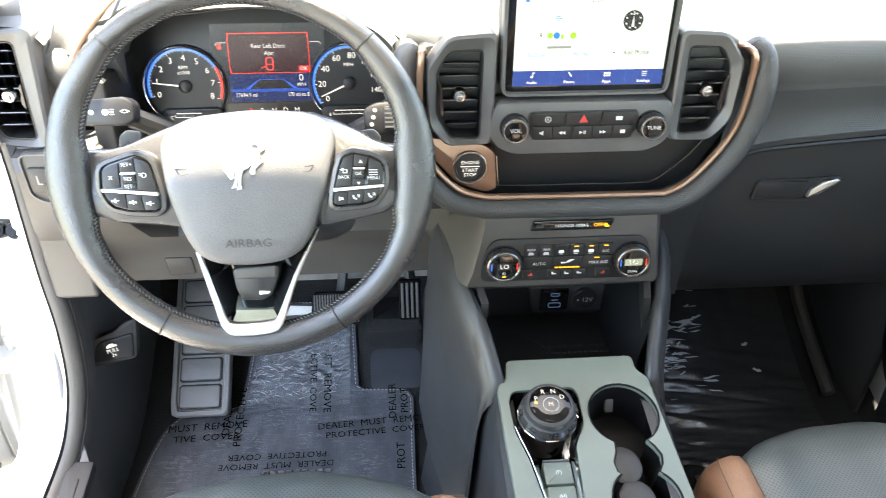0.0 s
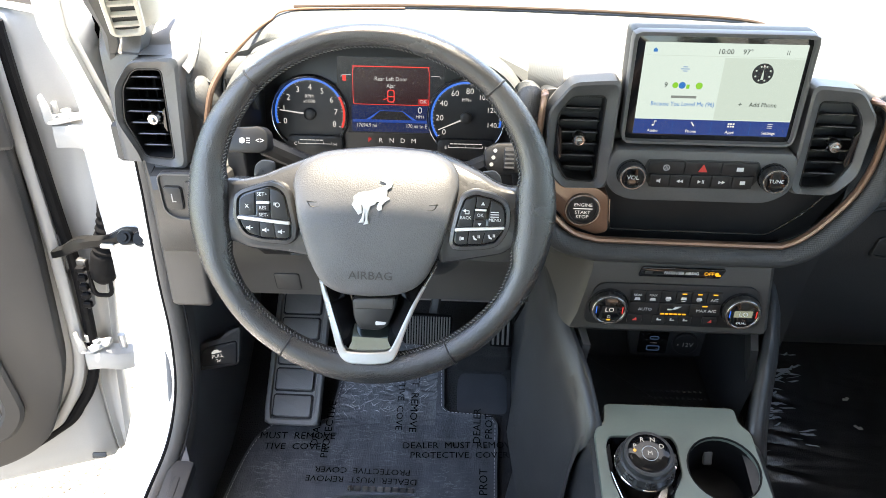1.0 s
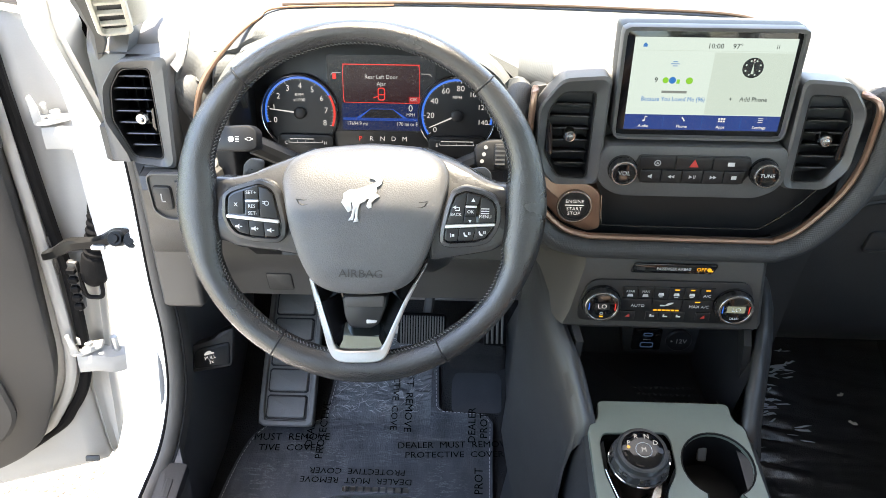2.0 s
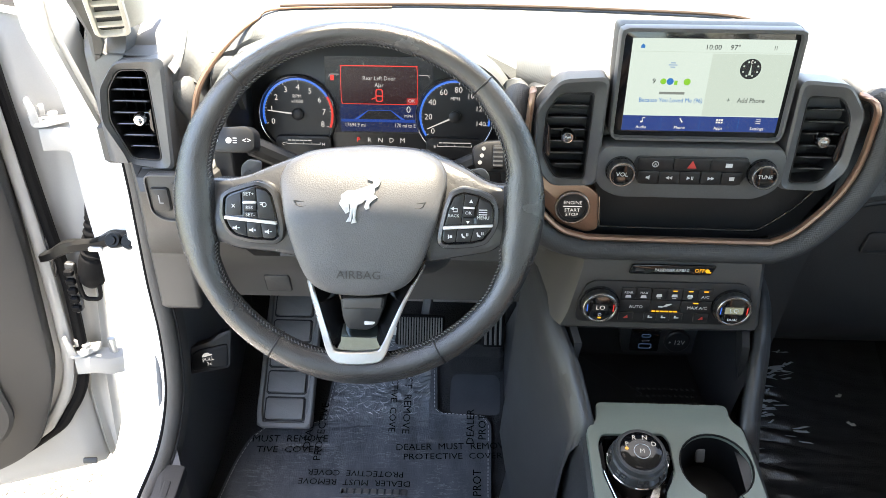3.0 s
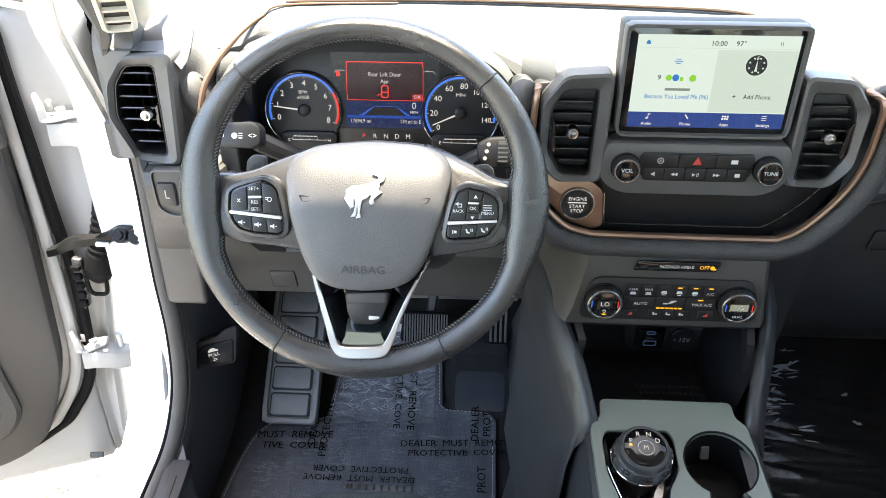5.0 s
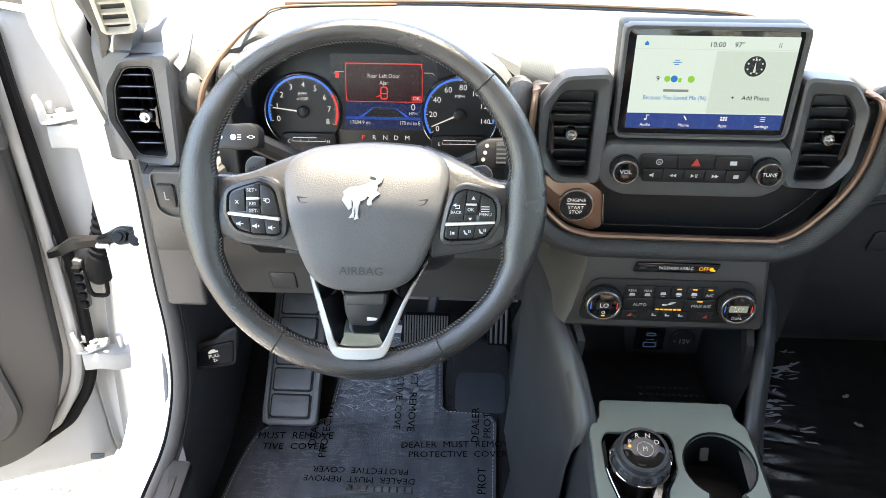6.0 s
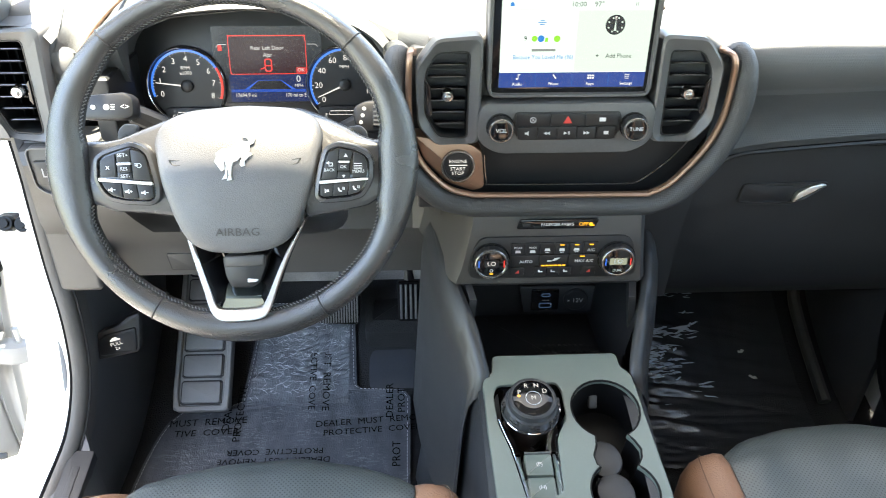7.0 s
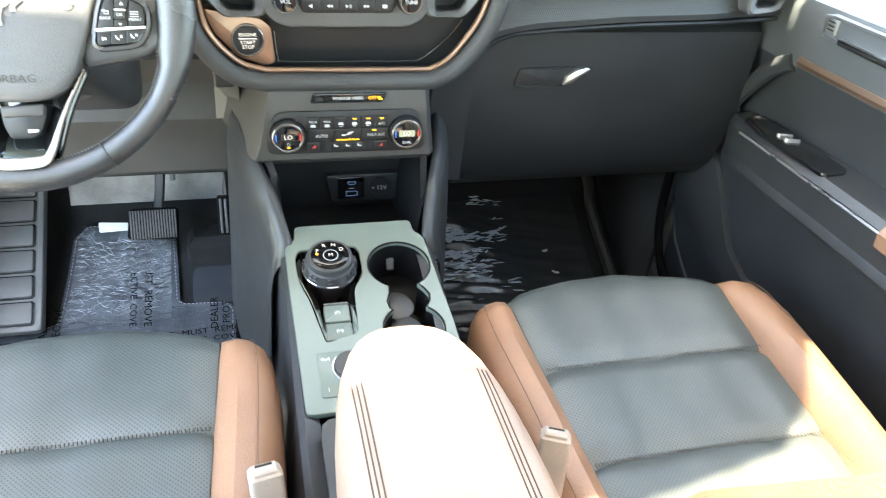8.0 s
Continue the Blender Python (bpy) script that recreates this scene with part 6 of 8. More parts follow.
# cubby
bm = B()
block(bm, -0.105, -0.05, 0.785, 0.105, 0.17, 0.80, 0.004)
cub = part("cubby_floor", bm, BLACK, console)
bm = B()
block(bm, -0.14, 0.148, 0.79, 0.14, 0.165, 0.97, 0.004)
part("cubby_back", bm, BLACK, console)
bm = B()
for i in range(12):
    for j in range(5):
        dome(bm, disc(-0.005 + i * 0.0085 + (j % 2) * 0.004, -0.0 + j * 0.016, 0.0028, 8), pose(0, 0, 0.80), [(1, 0), (0.7, 0.0014), (0.3, 0.0016)])
tagged(part("mat_studs", bm, DARK, cub), kind="stuff")

# deck with two openings, made as a plate round them
DECK_OUT = rounded([(-0.088, 0.003), (0.084, 0.003), (0.0845, -0.020), (0.0975, -0.033), (0.102, -0.11), (0.108, -0.20), (0.110, -0.32), (-0.098, -0.32), (-0.104, -0.11), (-0.1045, -0.039), (-0.0905, -0.025)], 0.007)
SHIFT = rounded([(-0.088, -0.045), (-0.006, -0.042), (0.000, -0.055), (0.000, -0.100), (-0.016, -0.128), (-0.020, -0.205), (-0.066, -0.218), (-0.080, -0.145), (-0.092, -0.105), (-0.094, -0.060)], 0.008)
CUP1, CUP2 = (0.0525, -0.087, 0.0455), (0.0535, -0.205, 0.042)


def cup_outline():
    pts = []
    for k in range(26):       # front cup, its mouth open to the rear
        a = radians(-62 + 304 * k / 25)
        pts.append((CUP1[0] + CUP1[2] * math.cos(a), CUP1[1] + CUP1[2] * math.sin(a)))
    pts += [(0.030, -0.140), (0.024, -0.155), (0.026, -0.168)]
    for k in range(26):
        a = radians(125 + 290 * k / 25)
        pts.append((CUP2[0] + CUP2[2] * math.cos(a), CUP2[1] + CUP2[2] * math.sin(a)))
    pts += [(0.084, -0.160), (0.086, -0.148), (0.080, -0.135)]
    return pts


CUPS = cup_outline()
cu = bpy.data.curves.new("deck", "CURVE")
cu.dimensions, cu.fill_mode, cu.extrude, cu.bevel_depth, cu.bevel_resolution = "2D", "BOTH", 0.0035, 0.0012, 1
for loop in (DECK_OUT, SHIFT, CUPS):
    sp = cu.splines.new("POLY")
    sp.points.add(len(loop) - 1)
    for q, p in zip(sp.points, loop):
        q.co = (p[0], p[1], 0, 1)
    sp.use_cyclic_u = True
tmp = new("deck", cu)
bpy.context.view_layer.update()
me = bpy.data.meshes.new_from_object(tmp.evaluated_get(bpy.context.evaluated_depsgraph_get()))
bpy.data.objects.remove(tmp)
bm = B()
bm.from_mesh(me)
bm.transform(DM @ pose(0, 0, -0.0035))
deck = part("deck", bm, DECK, console, "satin grey-green deck plate", angle=30)
# cup wells
bm = B()
rows = []
for s, h in ((1.0, -0.002), (0.985, -0.006), (0.96, -0.03), (0.93, -0.065)):
    cx, cy = 0.053, -0.146
    rows.append(ring(bm, [(cx + (p[0] - cx) * s, cy + (p[1] - cy) * s) for p in CUPS], h, DM))
for a, b in zip(rows, rows[1:]):
    bridge(bm, a, b)
bm.faces.new(rows[-1])
cup = part("cup_well", bm, VENT_BLACK, deck, "black rubber-lined cup holder")
bm = B()
tube(bm, [DM @ Vector((p[0], p[1], 0.0)) for p in CUPS], 0.0016, 6, closed=True)
part("cup_edge", bm, VENT_BLACK, cup)
bm = B()
block(bm, -0.006, -0.003, -0.010, 0.006, 0.003, 0.010, 0.002)
bm.transform(pose(0.048, -0.110, 0.838, -20))
part("cup_tab", bm, GREY, cup)
for cx, cy, s in ((0.041, -0.150, 1), (0.047, -0.196, 1)):
    bm = B()
    slab(bm, disc(cx, cy, 0.0235, 24, 0.026), DM @ pose(0, 0, -0.022), 0.006, 0.003)
    part("cup_divider", bm, BLACK, cup)
# shifter bezel and rotary shifter
bm = B()
rows = [ring(bm, SHIFT, -0.001, DM), ring(bm, offset(SHIFT, 0.003), -0.006, DM), ring(bm, offset(SHIFT, 0.007), -0.055, DM)]
bridge(bm, rows[0], rows[1]), bridge(bm, rows[1], rows[2])
bm.faces.new(rows[2])
bez = part("shifter_bezel", bm, GLOSS, deck, "gloss black shifter surround")
EDGE_CHROME = mat("polished_edge", (0.75, 0.78, 0.80), 0.06, metal=1.0, var=0.03)
for q in (((-0.0895, -0.098), (-0.084, -0.118), (-0.077, -0.140), (-0.072, -0.165), (-0.064, -0.212)), ((-0.002, -0.094), (-0.008, -0.112), (-0.0155, -0.132), (-0.0185, -0.165), (-0.021, -0.206))):
    bm = B()
    sg = -1 if q[0][0] < -0.05 else 1
    wide = (0.005, 0.011, 0.010, 0.007, 0.006)
    shell(bm, [[DM @ Vector((x, y, 0.0005)) for x, y in q], [DM @ Vector((x - sg * w * 0.5, y, -0.004)) for (x, y), w in zip(q, wide)], [DM @ Vector((x - sg * w, y, -0.010)) for (x, y), w in zip(q, wide)]], (sg * 0.001, 0, -0.001))
    part("chrome_edge", bm, EDGE_CHROME, bez, "polished edge strip")
for y0, y1 in ((-0.172, -0.142), (-0.203, -0.174)):
    bm = B()
    slab(bm, rect(-0.062, y0 - 0.003, -0.027, y1 - 0.003, 0.003), DM @ pose(0, 0, -0.026), 0.018, 0.003)
    b = part("parking_switch", bm, DECK, bez)
    lettering("(P)" if y0 > -0.2 else "(H)", 0.007, DM @ pose(-0.044, (y0 + y1) / 2 - 0.003, -0.0078), PRINT, b, name="symbol")
bm = B()
slab(bm, rect(-0.061, -0.1450, -0.028, -0.1425, 0.001), DM @ pose(0, 0, -0.02), 0.013, 0.001)
part("silver_switch_edge", bm, GREY, bez)
shifter = thing("rotary_shifter", "round black rotary gear selector with lit letters", "gear selector", tuple(DM @ Vector((-0.046, -0.10, 0))))
KM = DM @ pose(-0.0465, -0.085, -0.010, 2)
bm = B()
n = 60
dome(bm, disc(0, 0, 0.0315, n), KM, [(0.96, -0.075), (0.97, -0.04), (1.0, -0.006), (1.03, 0.006), (1.05, 0.012)])
part("shifter_stem", bm, mat("brown_black_stem", (0.024, 0.017, 0.014), 0.28, coat=0.3), shifter, "brown-black stem")
bm = B()
dome(bm, disc(0, 0, 0.0380, 64), KM, [(0.76, 0.006), (0.96, 0.007), (1.0, 0.009), (1.0, 0.012), (0.97, 0.0135)])
dial_k = part("dial", bm, BLACK, shifter, "ribbed black dial")
bm = B()
prof = [(0.0362 * (1 + (0.012 if k % 4 < 2 else -0.012)) * math.cos(2 * math.pi * k / n), 0.0362 * (1 + (0.012 if k % 4 < 2 else -0.012)) * math.sin(2 * math.pi * k / n)) for k in range(n)]
dome(bm, prof, KM, [(1.0, 0.012), (0.99, 0.022), (0.95, 0.027), (0.88, 0.029)])
part("grip_band", bm, DARK, dial_k)
for a0 in (178, 224, 270, 316, 2):
    bm = B()
    a = [radians(a0 + d) for d in np.linspace(-12, 12, 8)]
    tube(bm, [KM @ Vector((0.0377 * math.cos(q), 0.0377 * math.sin(q), 0.0135)) for q in a], 0.0012, 6)
    part("chrome_inlay", bm, CHROME, dial_k)
    for d, z in ((-6, 0.020), (6, 0.020), (-6, 0.025), (6, 0.025)):
        bm = B()
        r = 0.0368 - (z - 0.020) * 0.25
        tube(bm, [KM @ Vector((r * math.cos(radians(a0 + d + e)), r * math.sin(radians(a0 + d + e)), z)) for e in (-4, 0, 4)], 0.0018, 6)
        part("grip_tooth", bm, BLACK, dial_k)
bm = B()
dome(bm, disc(0, 0, 0.0318, 48), KM, [(1.0, 0.026), (1.0, 0.034), (0.97, 0.0375), (0.90, 0.0388), (0.82, 0.0385)])
part("dial_ring", bm, DARK, dial_k, "satin dark ring")
bm = B()
dome(bm, disc(0, 0, 0.0262, 40), KM, [(1, 0.034), (1, 0.0388), (0.95, 0.0396), (0.6, 0.0398)])
top = part("dial_glass", bm, mat("dark_dial_glass", (0.005, 0.005, 0.006), 0.05, spec=0.2), dial_k, "glossy dial top")
for w, a in (("P", 155), ("R", 112), ("N", 70), ("D", 28)):
    lettering(w, 0.0090, KM @ pose(0.0185 * math.cos(radians(a)), 0.0185 * math.sin(radians(a)), 0.0400), INK_WHITE, top)
lettering("M", 0.0085, KM @ pose(0.001, -0.001, 0.0400), INK_WHITE, top)
bm = B()
hoop(bm, disc(0, 0, 0.0105, 24), disc(0, 0, 0.0095, 24), KM @ pose(0.001, -0.001, 0.0399), 0.0004, 0.0001, n=24)
part("button_ring", bm, PRINT_GREY, top)
flat("position_lamp", disc(0, 0, 0.0022, 10), AMBER, top, 0.0, KM @ pose(-0.0175, 0.0025, 0.0400))
# drive-mode dial plate
bm = B()
slab(bm, rect(-0.079, -0.300, -0.010, -0.232, 0.005), DM, 0.003, 0.0012)
mode = part("mode_plate", bm, DECK, deck)
bm = B()
dome(bm, disc(-0.040, -0.262, 0.021, 32), DM, [(1, 0.002), (1, 0.012), (0.93, 0.015), (0.8, 0.015)])
part("mode_dial", bm, BLACK, mode, "black drive mode dial")
bm = B()
hoop(bm, disc(-0.040, -0.262, 0.0225, 32), disc(-0.040, -0.262, 0.0205, 32), DM, 0.010, 0.001, n=32)
part("mode_ring", bm, CHROME, mode)
for y in (-0.244, -0.290):
    lettering("4x4" if y > -0.26 else "i", 0.008, DM @ pose(-0.069, y, 0.0034), PRINT, mode, name="symbol")

# armrest bin
arm = thing("armrest", "padded brown leather centre armrest with triple stitching", "armrest", (0.016, -0.6, 0.86))
bm = B()
c = Vector((0.015, -0.69))
OUT = []
for k in range(48):
    a = 2 * math.pi * k / 48
    sx, sy = math.cos(a), math.sin(a)
    e = 2.9
    r = (abs(sx) ** e + abs(sy) ** e) ** (-1 / e)
    OUT.append((c.x + 0.100 * r * sx, c.y + 0.342 * r * sy))
AM = pose(0, 0, 0.0)
dome(bm, OUT, AM, [(0.93, 0.835), (0.97, 0.85), (1.0, 0.875), (0.995, 0.898), (0.97, 0.915), (0.92, 0.926), (0.80, 0.934), (0.5, 0.938), (0.2, 0.939)])
lid = part("lid", bm, ARM_LEATHER, arm)


SEAM = mat("brown_seam", (0.10, 0.06, 0.045), 0.8)


def lid_z(x, y):
    q = (abs((x - c.x) / 0.100) ** 2.9 + abs((y - c.y) / 0.342) ** 2.9) ** (1 / 2.9)
    return lerp_table([(0.2, 0.939), (0.5, 0.938), (0.80, 0.934), (0.92, 0.926), (0.97, 0.915), (0.995, 0.898)], q)


for s in (-1, 1):
    for k in range(3):
        bm = B()
        x = c.x + s * (0.062 + 0.0050 * k)
        tube(bm, [(x, y, lid_z(x, y) + 0.0002) for y in np.linspace(-0.97, -0.465, 24)], 0.0009, 5)
        part("seam", bm, SEAM, lid)
bm = B()
block(bm, -0.085, -1.03, 0.45, 0.118, -0.40, 0.842, 0.02)
part("bin", bm, LOWER, arm)

# ---- seats ----


THREAD_BROWN = mat("brown_thread", (0.13, 0.075, 0.05), 0.8)


def seat(cx, y0, z0, label, lean, group="front seats"):
    """y0: the cushion's front; z0: its height there."""
    st = thing("car_seat", label, "car seat", (cx, y0 - 0.3, 0.45), group)
    L = 0.52

    def insert_z(u, v):
        # u across -1..1, v from the front back
        z = z0 - 0.10 * v - 0.012 * (1 - u * u) * min(1, v / 0.15)
        if v < 0.075:
            q = 1 - v / 0.075
            z -= 0.075 * (1 - math.sqrt(max(0.0, 1 - q * q)))
        return z

    def half(v):
        return lerp_table([(0.0, 0.165), (0.04, 0.180), (0.15, 0.176), (0.52, 0.160)], v)

    def front(u, v=0.0):
        return y0 - 0.055 * abs(u) ** 2.2 * max(0.25, 1 - v / 0.14)
    seams = [0.0, 0.215, 0.375, L]
    for a, b in zip(seams, seams[1:]):
        bm = B()
        rows = []
        vs = list(np.linspace(a, b, 12))
        if a == 0.0:
            vs = [0.0, 0.002, 0.006, 0.013, 0.024, 0.04, 0.06, 0.09, 0.12, 0.15, 0.18, 0.205, 0.215]
        for v in vs:
            row = []
            for u in np.linspace(-1, 1, 17):
                d = 0.0
                g = min(abs(v - a) if a else 9, abs(v - b) if b < L else 9)
                d -= 0.007 * math.exp(-(g / 0.010) ** 2)
                d -= 0.008 * math.exp(-((1 - abs(u)) * half(v) / 0.010) ** 2)
                d += 0.0012 * math.sin(u * 7 + v * 21) + 0.001 * math.sin(u * 13 - v * 9)
                row.append((cx + u * half(v), front(u, v) - v, insert_z(u, v) + d))
            rows.append(row)
        if a == 0.0:
            rows.insert(0, [(p[0], p[1] + 0.004, p[2] - 0.05) for p in rows[0]])
            rows.insert(0, [(p[0], p[1] - 0.02, p[2] - 0.10) for p in rows[0]])
        shell(bm, rows, (0, 0, -0.03))
        part("cushion_panel", bm, LEATHER, st, "perforated black leather panel")
    # seam threads
    for v in seams[1:3]:
        bm = B()
        for u in np.linspace(-0.97, 0.97, 74):
            x, y, z = cx + u * half(v), front(u, v) - v, insert_z(u, v) - 0.0045
            tube(bm, [(x, y + 0.003, z + 0.0005), (x + 0.001, y - 0.003, z + 0.0005)], 0.0007, 4)
        tagged(part("cross_stitching", bm, THREAD_DARK, st), kind="stuff")
    for s in (-1, 1):
        bm = B()
        rows = []
        for v in [0.0, 0.004, 0.012, 0.025, 0.045, 0.07, 0.10, 0.15, 0.2, 0.26, 0.32, 0.38, 0.45, 0.52]:
            h = half(v)
            rise = lerp_table([(0.0, 0.0), (0.05, 0.004), (0.15, 0.016), (0.3, 0.032), (0.52, 0.04)], v)
            w = lerp_table([(0.0, 0.025), (0.01, 0.042), (0.03, 0.056), (0.07, 0.068), (0.15, 0.078), (0.3, 0.082), (0.52, 0.086)], v)
            if s * cx > 0:
                w *= lerp_table([(0.0, 1.0), (0.08, 1.28), (0.16, 1.24), (0.3, 1.0), (0.52, 0.78)], v)
            zi = insert_z(1, v) - 0.006
            f = front(1, v) - v - 0.004
            rows.append([(cx + s * (h - 0.002), f, zi - 0.012), (cx + s * (h + 0.002), f, zi), (cx + s * (h + w * 0.12), f, zi + rise * 0.45 + 0.004), (cx + s * (h + w * 0.35), f, zi + rise * 0.9 + 0.005), (cx + s * (h + w * 0.6), f, zi + rise),
                         (cx + s * (h + w * 0.82), f, zi + rise - 0.012), (cx + s * (h + w * 0.96), f, zi + rise - 0.035), (cx + s * (h + w), f, zi + rise - 0.075), (cx + s * (h + w * 0.97), f, zi - 0.14), (cx + s * (h + w * 0.8), f, zi - 0.22)])
        first = [(p[0], p[1] + 0.002 - 0.012 * k / 9, p[2] - 0.05) for k, p in enumerate(rows[0])]
        rows.insert(0, first)
        shell(bm, rows, (-s * 0.004, 0, -0.012))
        bo = part("bolster", bm, BROWN, st, "tan brown leather side bolster")
        for k in (0,):
            bm = B()
            tube(bm, spline([(r[4][0] + s * (0.004 + 0.005 * k), r[4][1], r[4][2] + 0.001 - 0.0015 * k) for r in rows[2::2]], 5), 0.0006, 5)
            part("bolster_seam", bm, THREAD_BROWN, bo)
    bm = B()
    block(bm, cx - 0.23, y0 - 0.50, 0.45, cx + 0.23, y0 - 0.06, z0 - 0.09, 0.02)
    part("seat_base", bm, BLACK, st)
    for x in (cx - 0.2, cx + 0.2):
        bm = B()
        block(bm, x - 0.02, y0 - 0.55, 0.398, x + 0.02, y0 - 0.05, 0.46, 0.004)
        part("seat_rail", bm, BLACK, st)
    # backrest
    R = pose(cx, y0 - 0.54, z0 - 0.07, lean)    # leans back
    bm = B()
    rows = []
    for h in np.linspace(0.0, 0.60, 14):
        w = lerp_table([(0.0, 0.15), (0.3, 0.165), (0.5, 0.15), (0.6, 0.12)], h)
        rows.append([R @ Vector((u * w, -0.01 + 0.02 * u * u + 0.04 * max(0, h - 0.5) * -6 * (h > 0.5) * 0.3, h)) for u in np.linspace(-1, 1, 11)])
    shell(bm, rows, (0, -0.08, 0.0))
    part("backrest_panel", bm, LEATHER_PLAIN, st, "black leather backrest panel")
    for s in (-1, 1):
        bm = B()
        rows = []
        for h in np.linspace(0.02, 0.60, 14):
            w = lerp_table([(0.0, 0.15), (0.3, 0.165), (0.5, 0.15), (0.6, 0.12)], h)
            ww = lerp_table([(0.0, 0.07), (0.3, 0.085), (0.5, 0.07), (0.6, 0.03)], h)
            f = lerp_table([(0.0, 0.05), (0.25, 0.06), (0.5, 0.03), (0.6, 0.0)], h)
            rows.append([R @ Vector(p) for p in ((s * w, 0.008, h), (s * (w + ww * 0.2), 0.012 + f * 0.6, h), (s * (w + ww * 0.5), 0.012 + f, h), (s * (w + ww * 0.8), f * 0.7, h), (s * (w + ww), -0.02, h), (s * (w + ww * 0.95), -0.08, h), (s * w, -0.10, h))])
        shell(bm, rows, (0, -0.01, 0))
        part("backrest_bolster", bm, BROWN, st, "tan brown leather backrest bolster")
    bm = B()
    block(bm, -0.12, -0.06, 0.0, 0.12, 0.03, 0.17, 0.03)
    bm.transform(R @ pose(0, -0.03, 0.66))
    part("headrest", bm, LEATHER_PLAIN, st)
    for x in (-0.05, 0.05):
        bm = B()
        tube(bm, [R @ Vector((x, -0.04, 0.56)), R @ Vector((x, -0.045, 0.68))], 0.006, 8)
        part("headrest_post", bm, CHROME, st)
    return st


seat(-0.379, -0.142, 0.825, "driver seat in perforated black leather with tan bolsters", 32)
seat(0.402, -0.088, 0.806, "passenger seat in perforated black leather with tan bolsters", 31)
# pale base colour stands in for sun on the buckles
BUCKLE = mat("sunlit_buckle_plastic", (0.40, 0.34, 0.29), 0.4)
for x, y, z, turn in ((-0.146, -0.505, 0.798, 10), (0.160, -0.512, 0.803, -25)):
    bk = thing("belt_buckle", "seat belt buckle standing beside the cushion", "belt buckle", (x, y, z), "belt buckles")
    m = pose(x, y, z, -20, 0, turn)
    bm = B()
    block(bm, -0.017, -0.015, -0.12, 0.017, 0.015, 0.055, 0.005)
    bm.transform(m)
    part("buckle_body", bm, BUCKLE, bk)
    bm = B()
    block(bm, -0.013, -0.013, 0.050, 0.013, 0.000, 0.0575, 0.002)
    bm.transform(m)
    part("release_button", bm, BUCKLE, bk)
    bm = B()
    block(bm, -0.009, 0.004, 0.052, 0.009, 0.0075, 0.0565, 0.001)
    bm.transform(m)
    part("buckle_slot", bm, PRINT_BLACK, bk)

# ---- floor mats, pedals, footrest ----


def film_mat(name, base, coat, scale, strength, stretch, crease=None, turn=12, cut=(0.03, 0.0)):
    """Ribbed carpet mat under a clinging, crinkled clear film."""
    m = mat(name, base, 0.8, var=0.35, grain=0.7, grain_size=0.004, stretch=(2.5, 1, 1))
    n, l = m.node_tree.nodes, m.node_tree.links
    b = n["Principled BSDF"]
    b.inputs["Coat Weight"].default_value = coat
    b.inputs["Coat Roughness"].default_value = 0.22
    tc = n.new("ShaderNodeTexCoord")
    mp = n.new("ShaderNodeMapping")
    mp.inputs["Scale"].default_value = stretch
    mp.inputs["Rotation"].default_value = (0, 0, radians(turn))
    l.new(tc.outputs["Object"], mp.inputs["Vector"])
    nz = n.new("ShaderNodeTexNoise")
    nz.inputs["Scale"].default_value = scale
    nz.inputs["Detail"].default_value = 5.0
    nz.inputs["Distortion"].default_value = 1.2
    l.new(mp.outputs[0], nz.inputs["Vector"])
    bump = n.new("ShaderNodeBump")
    bump.inputs["Strength"].default_value = strength
    bump.inputs["Distance"].default_value = 0.008
    l.new(nz.outputs["Fac"], bump.inputs["Height"])
    l.new(bump.outputs[0], b.inputs["Coat Normal"])
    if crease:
        # creases' glints painted pale: narrow ridges of stretched noise, thinned by a broad one
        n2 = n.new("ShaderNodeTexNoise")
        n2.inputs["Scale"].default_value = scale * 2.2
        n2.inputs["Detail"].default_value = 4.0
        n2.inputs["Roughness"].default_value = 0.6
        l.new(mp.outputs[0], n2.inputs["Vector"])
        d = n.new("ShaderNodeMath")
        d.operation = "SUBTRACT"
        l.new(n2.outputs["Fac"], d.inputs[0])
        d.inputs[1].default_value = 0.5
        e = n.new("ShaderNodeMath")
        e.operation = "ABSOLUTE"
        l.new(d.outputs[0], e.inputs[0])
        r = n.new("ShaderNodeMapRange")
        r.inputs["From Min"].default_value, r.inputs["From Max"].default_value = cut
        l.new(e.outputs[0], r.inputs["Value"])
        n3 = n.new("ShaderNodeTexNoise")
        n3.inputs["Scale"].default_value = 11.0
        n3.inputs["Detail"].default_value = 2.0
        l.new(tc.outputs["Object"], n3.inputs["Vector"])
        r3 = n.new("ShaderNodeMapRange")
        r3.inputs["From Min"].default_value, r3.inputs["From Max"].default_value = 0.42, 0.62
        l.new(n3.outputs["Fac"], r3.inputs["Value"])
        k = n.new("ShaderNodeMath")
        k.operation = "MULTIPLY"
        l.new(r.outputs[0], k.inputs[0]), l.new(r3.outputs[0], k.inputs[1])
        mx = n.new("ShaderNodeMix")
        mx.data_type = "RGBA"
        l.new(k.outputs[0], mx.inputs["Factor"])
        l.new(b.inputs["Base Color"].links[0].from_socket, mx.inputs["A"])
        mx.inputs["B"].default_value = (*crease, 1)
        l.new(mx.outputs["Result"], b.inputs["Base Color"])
    return m


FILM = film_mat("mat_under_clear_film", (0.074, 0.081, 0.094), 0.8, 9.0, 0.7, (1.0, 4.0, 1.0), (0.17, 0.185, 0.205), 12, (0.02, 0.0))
FILM_BLACK = film_mat("black_plastic_film", (0.024, 0.026, 0.031), 1.0, 7.0, 0.25, (1.0, 5.0, 1.0))


def mat_z(y):
    return floor_z(y) + 0.012


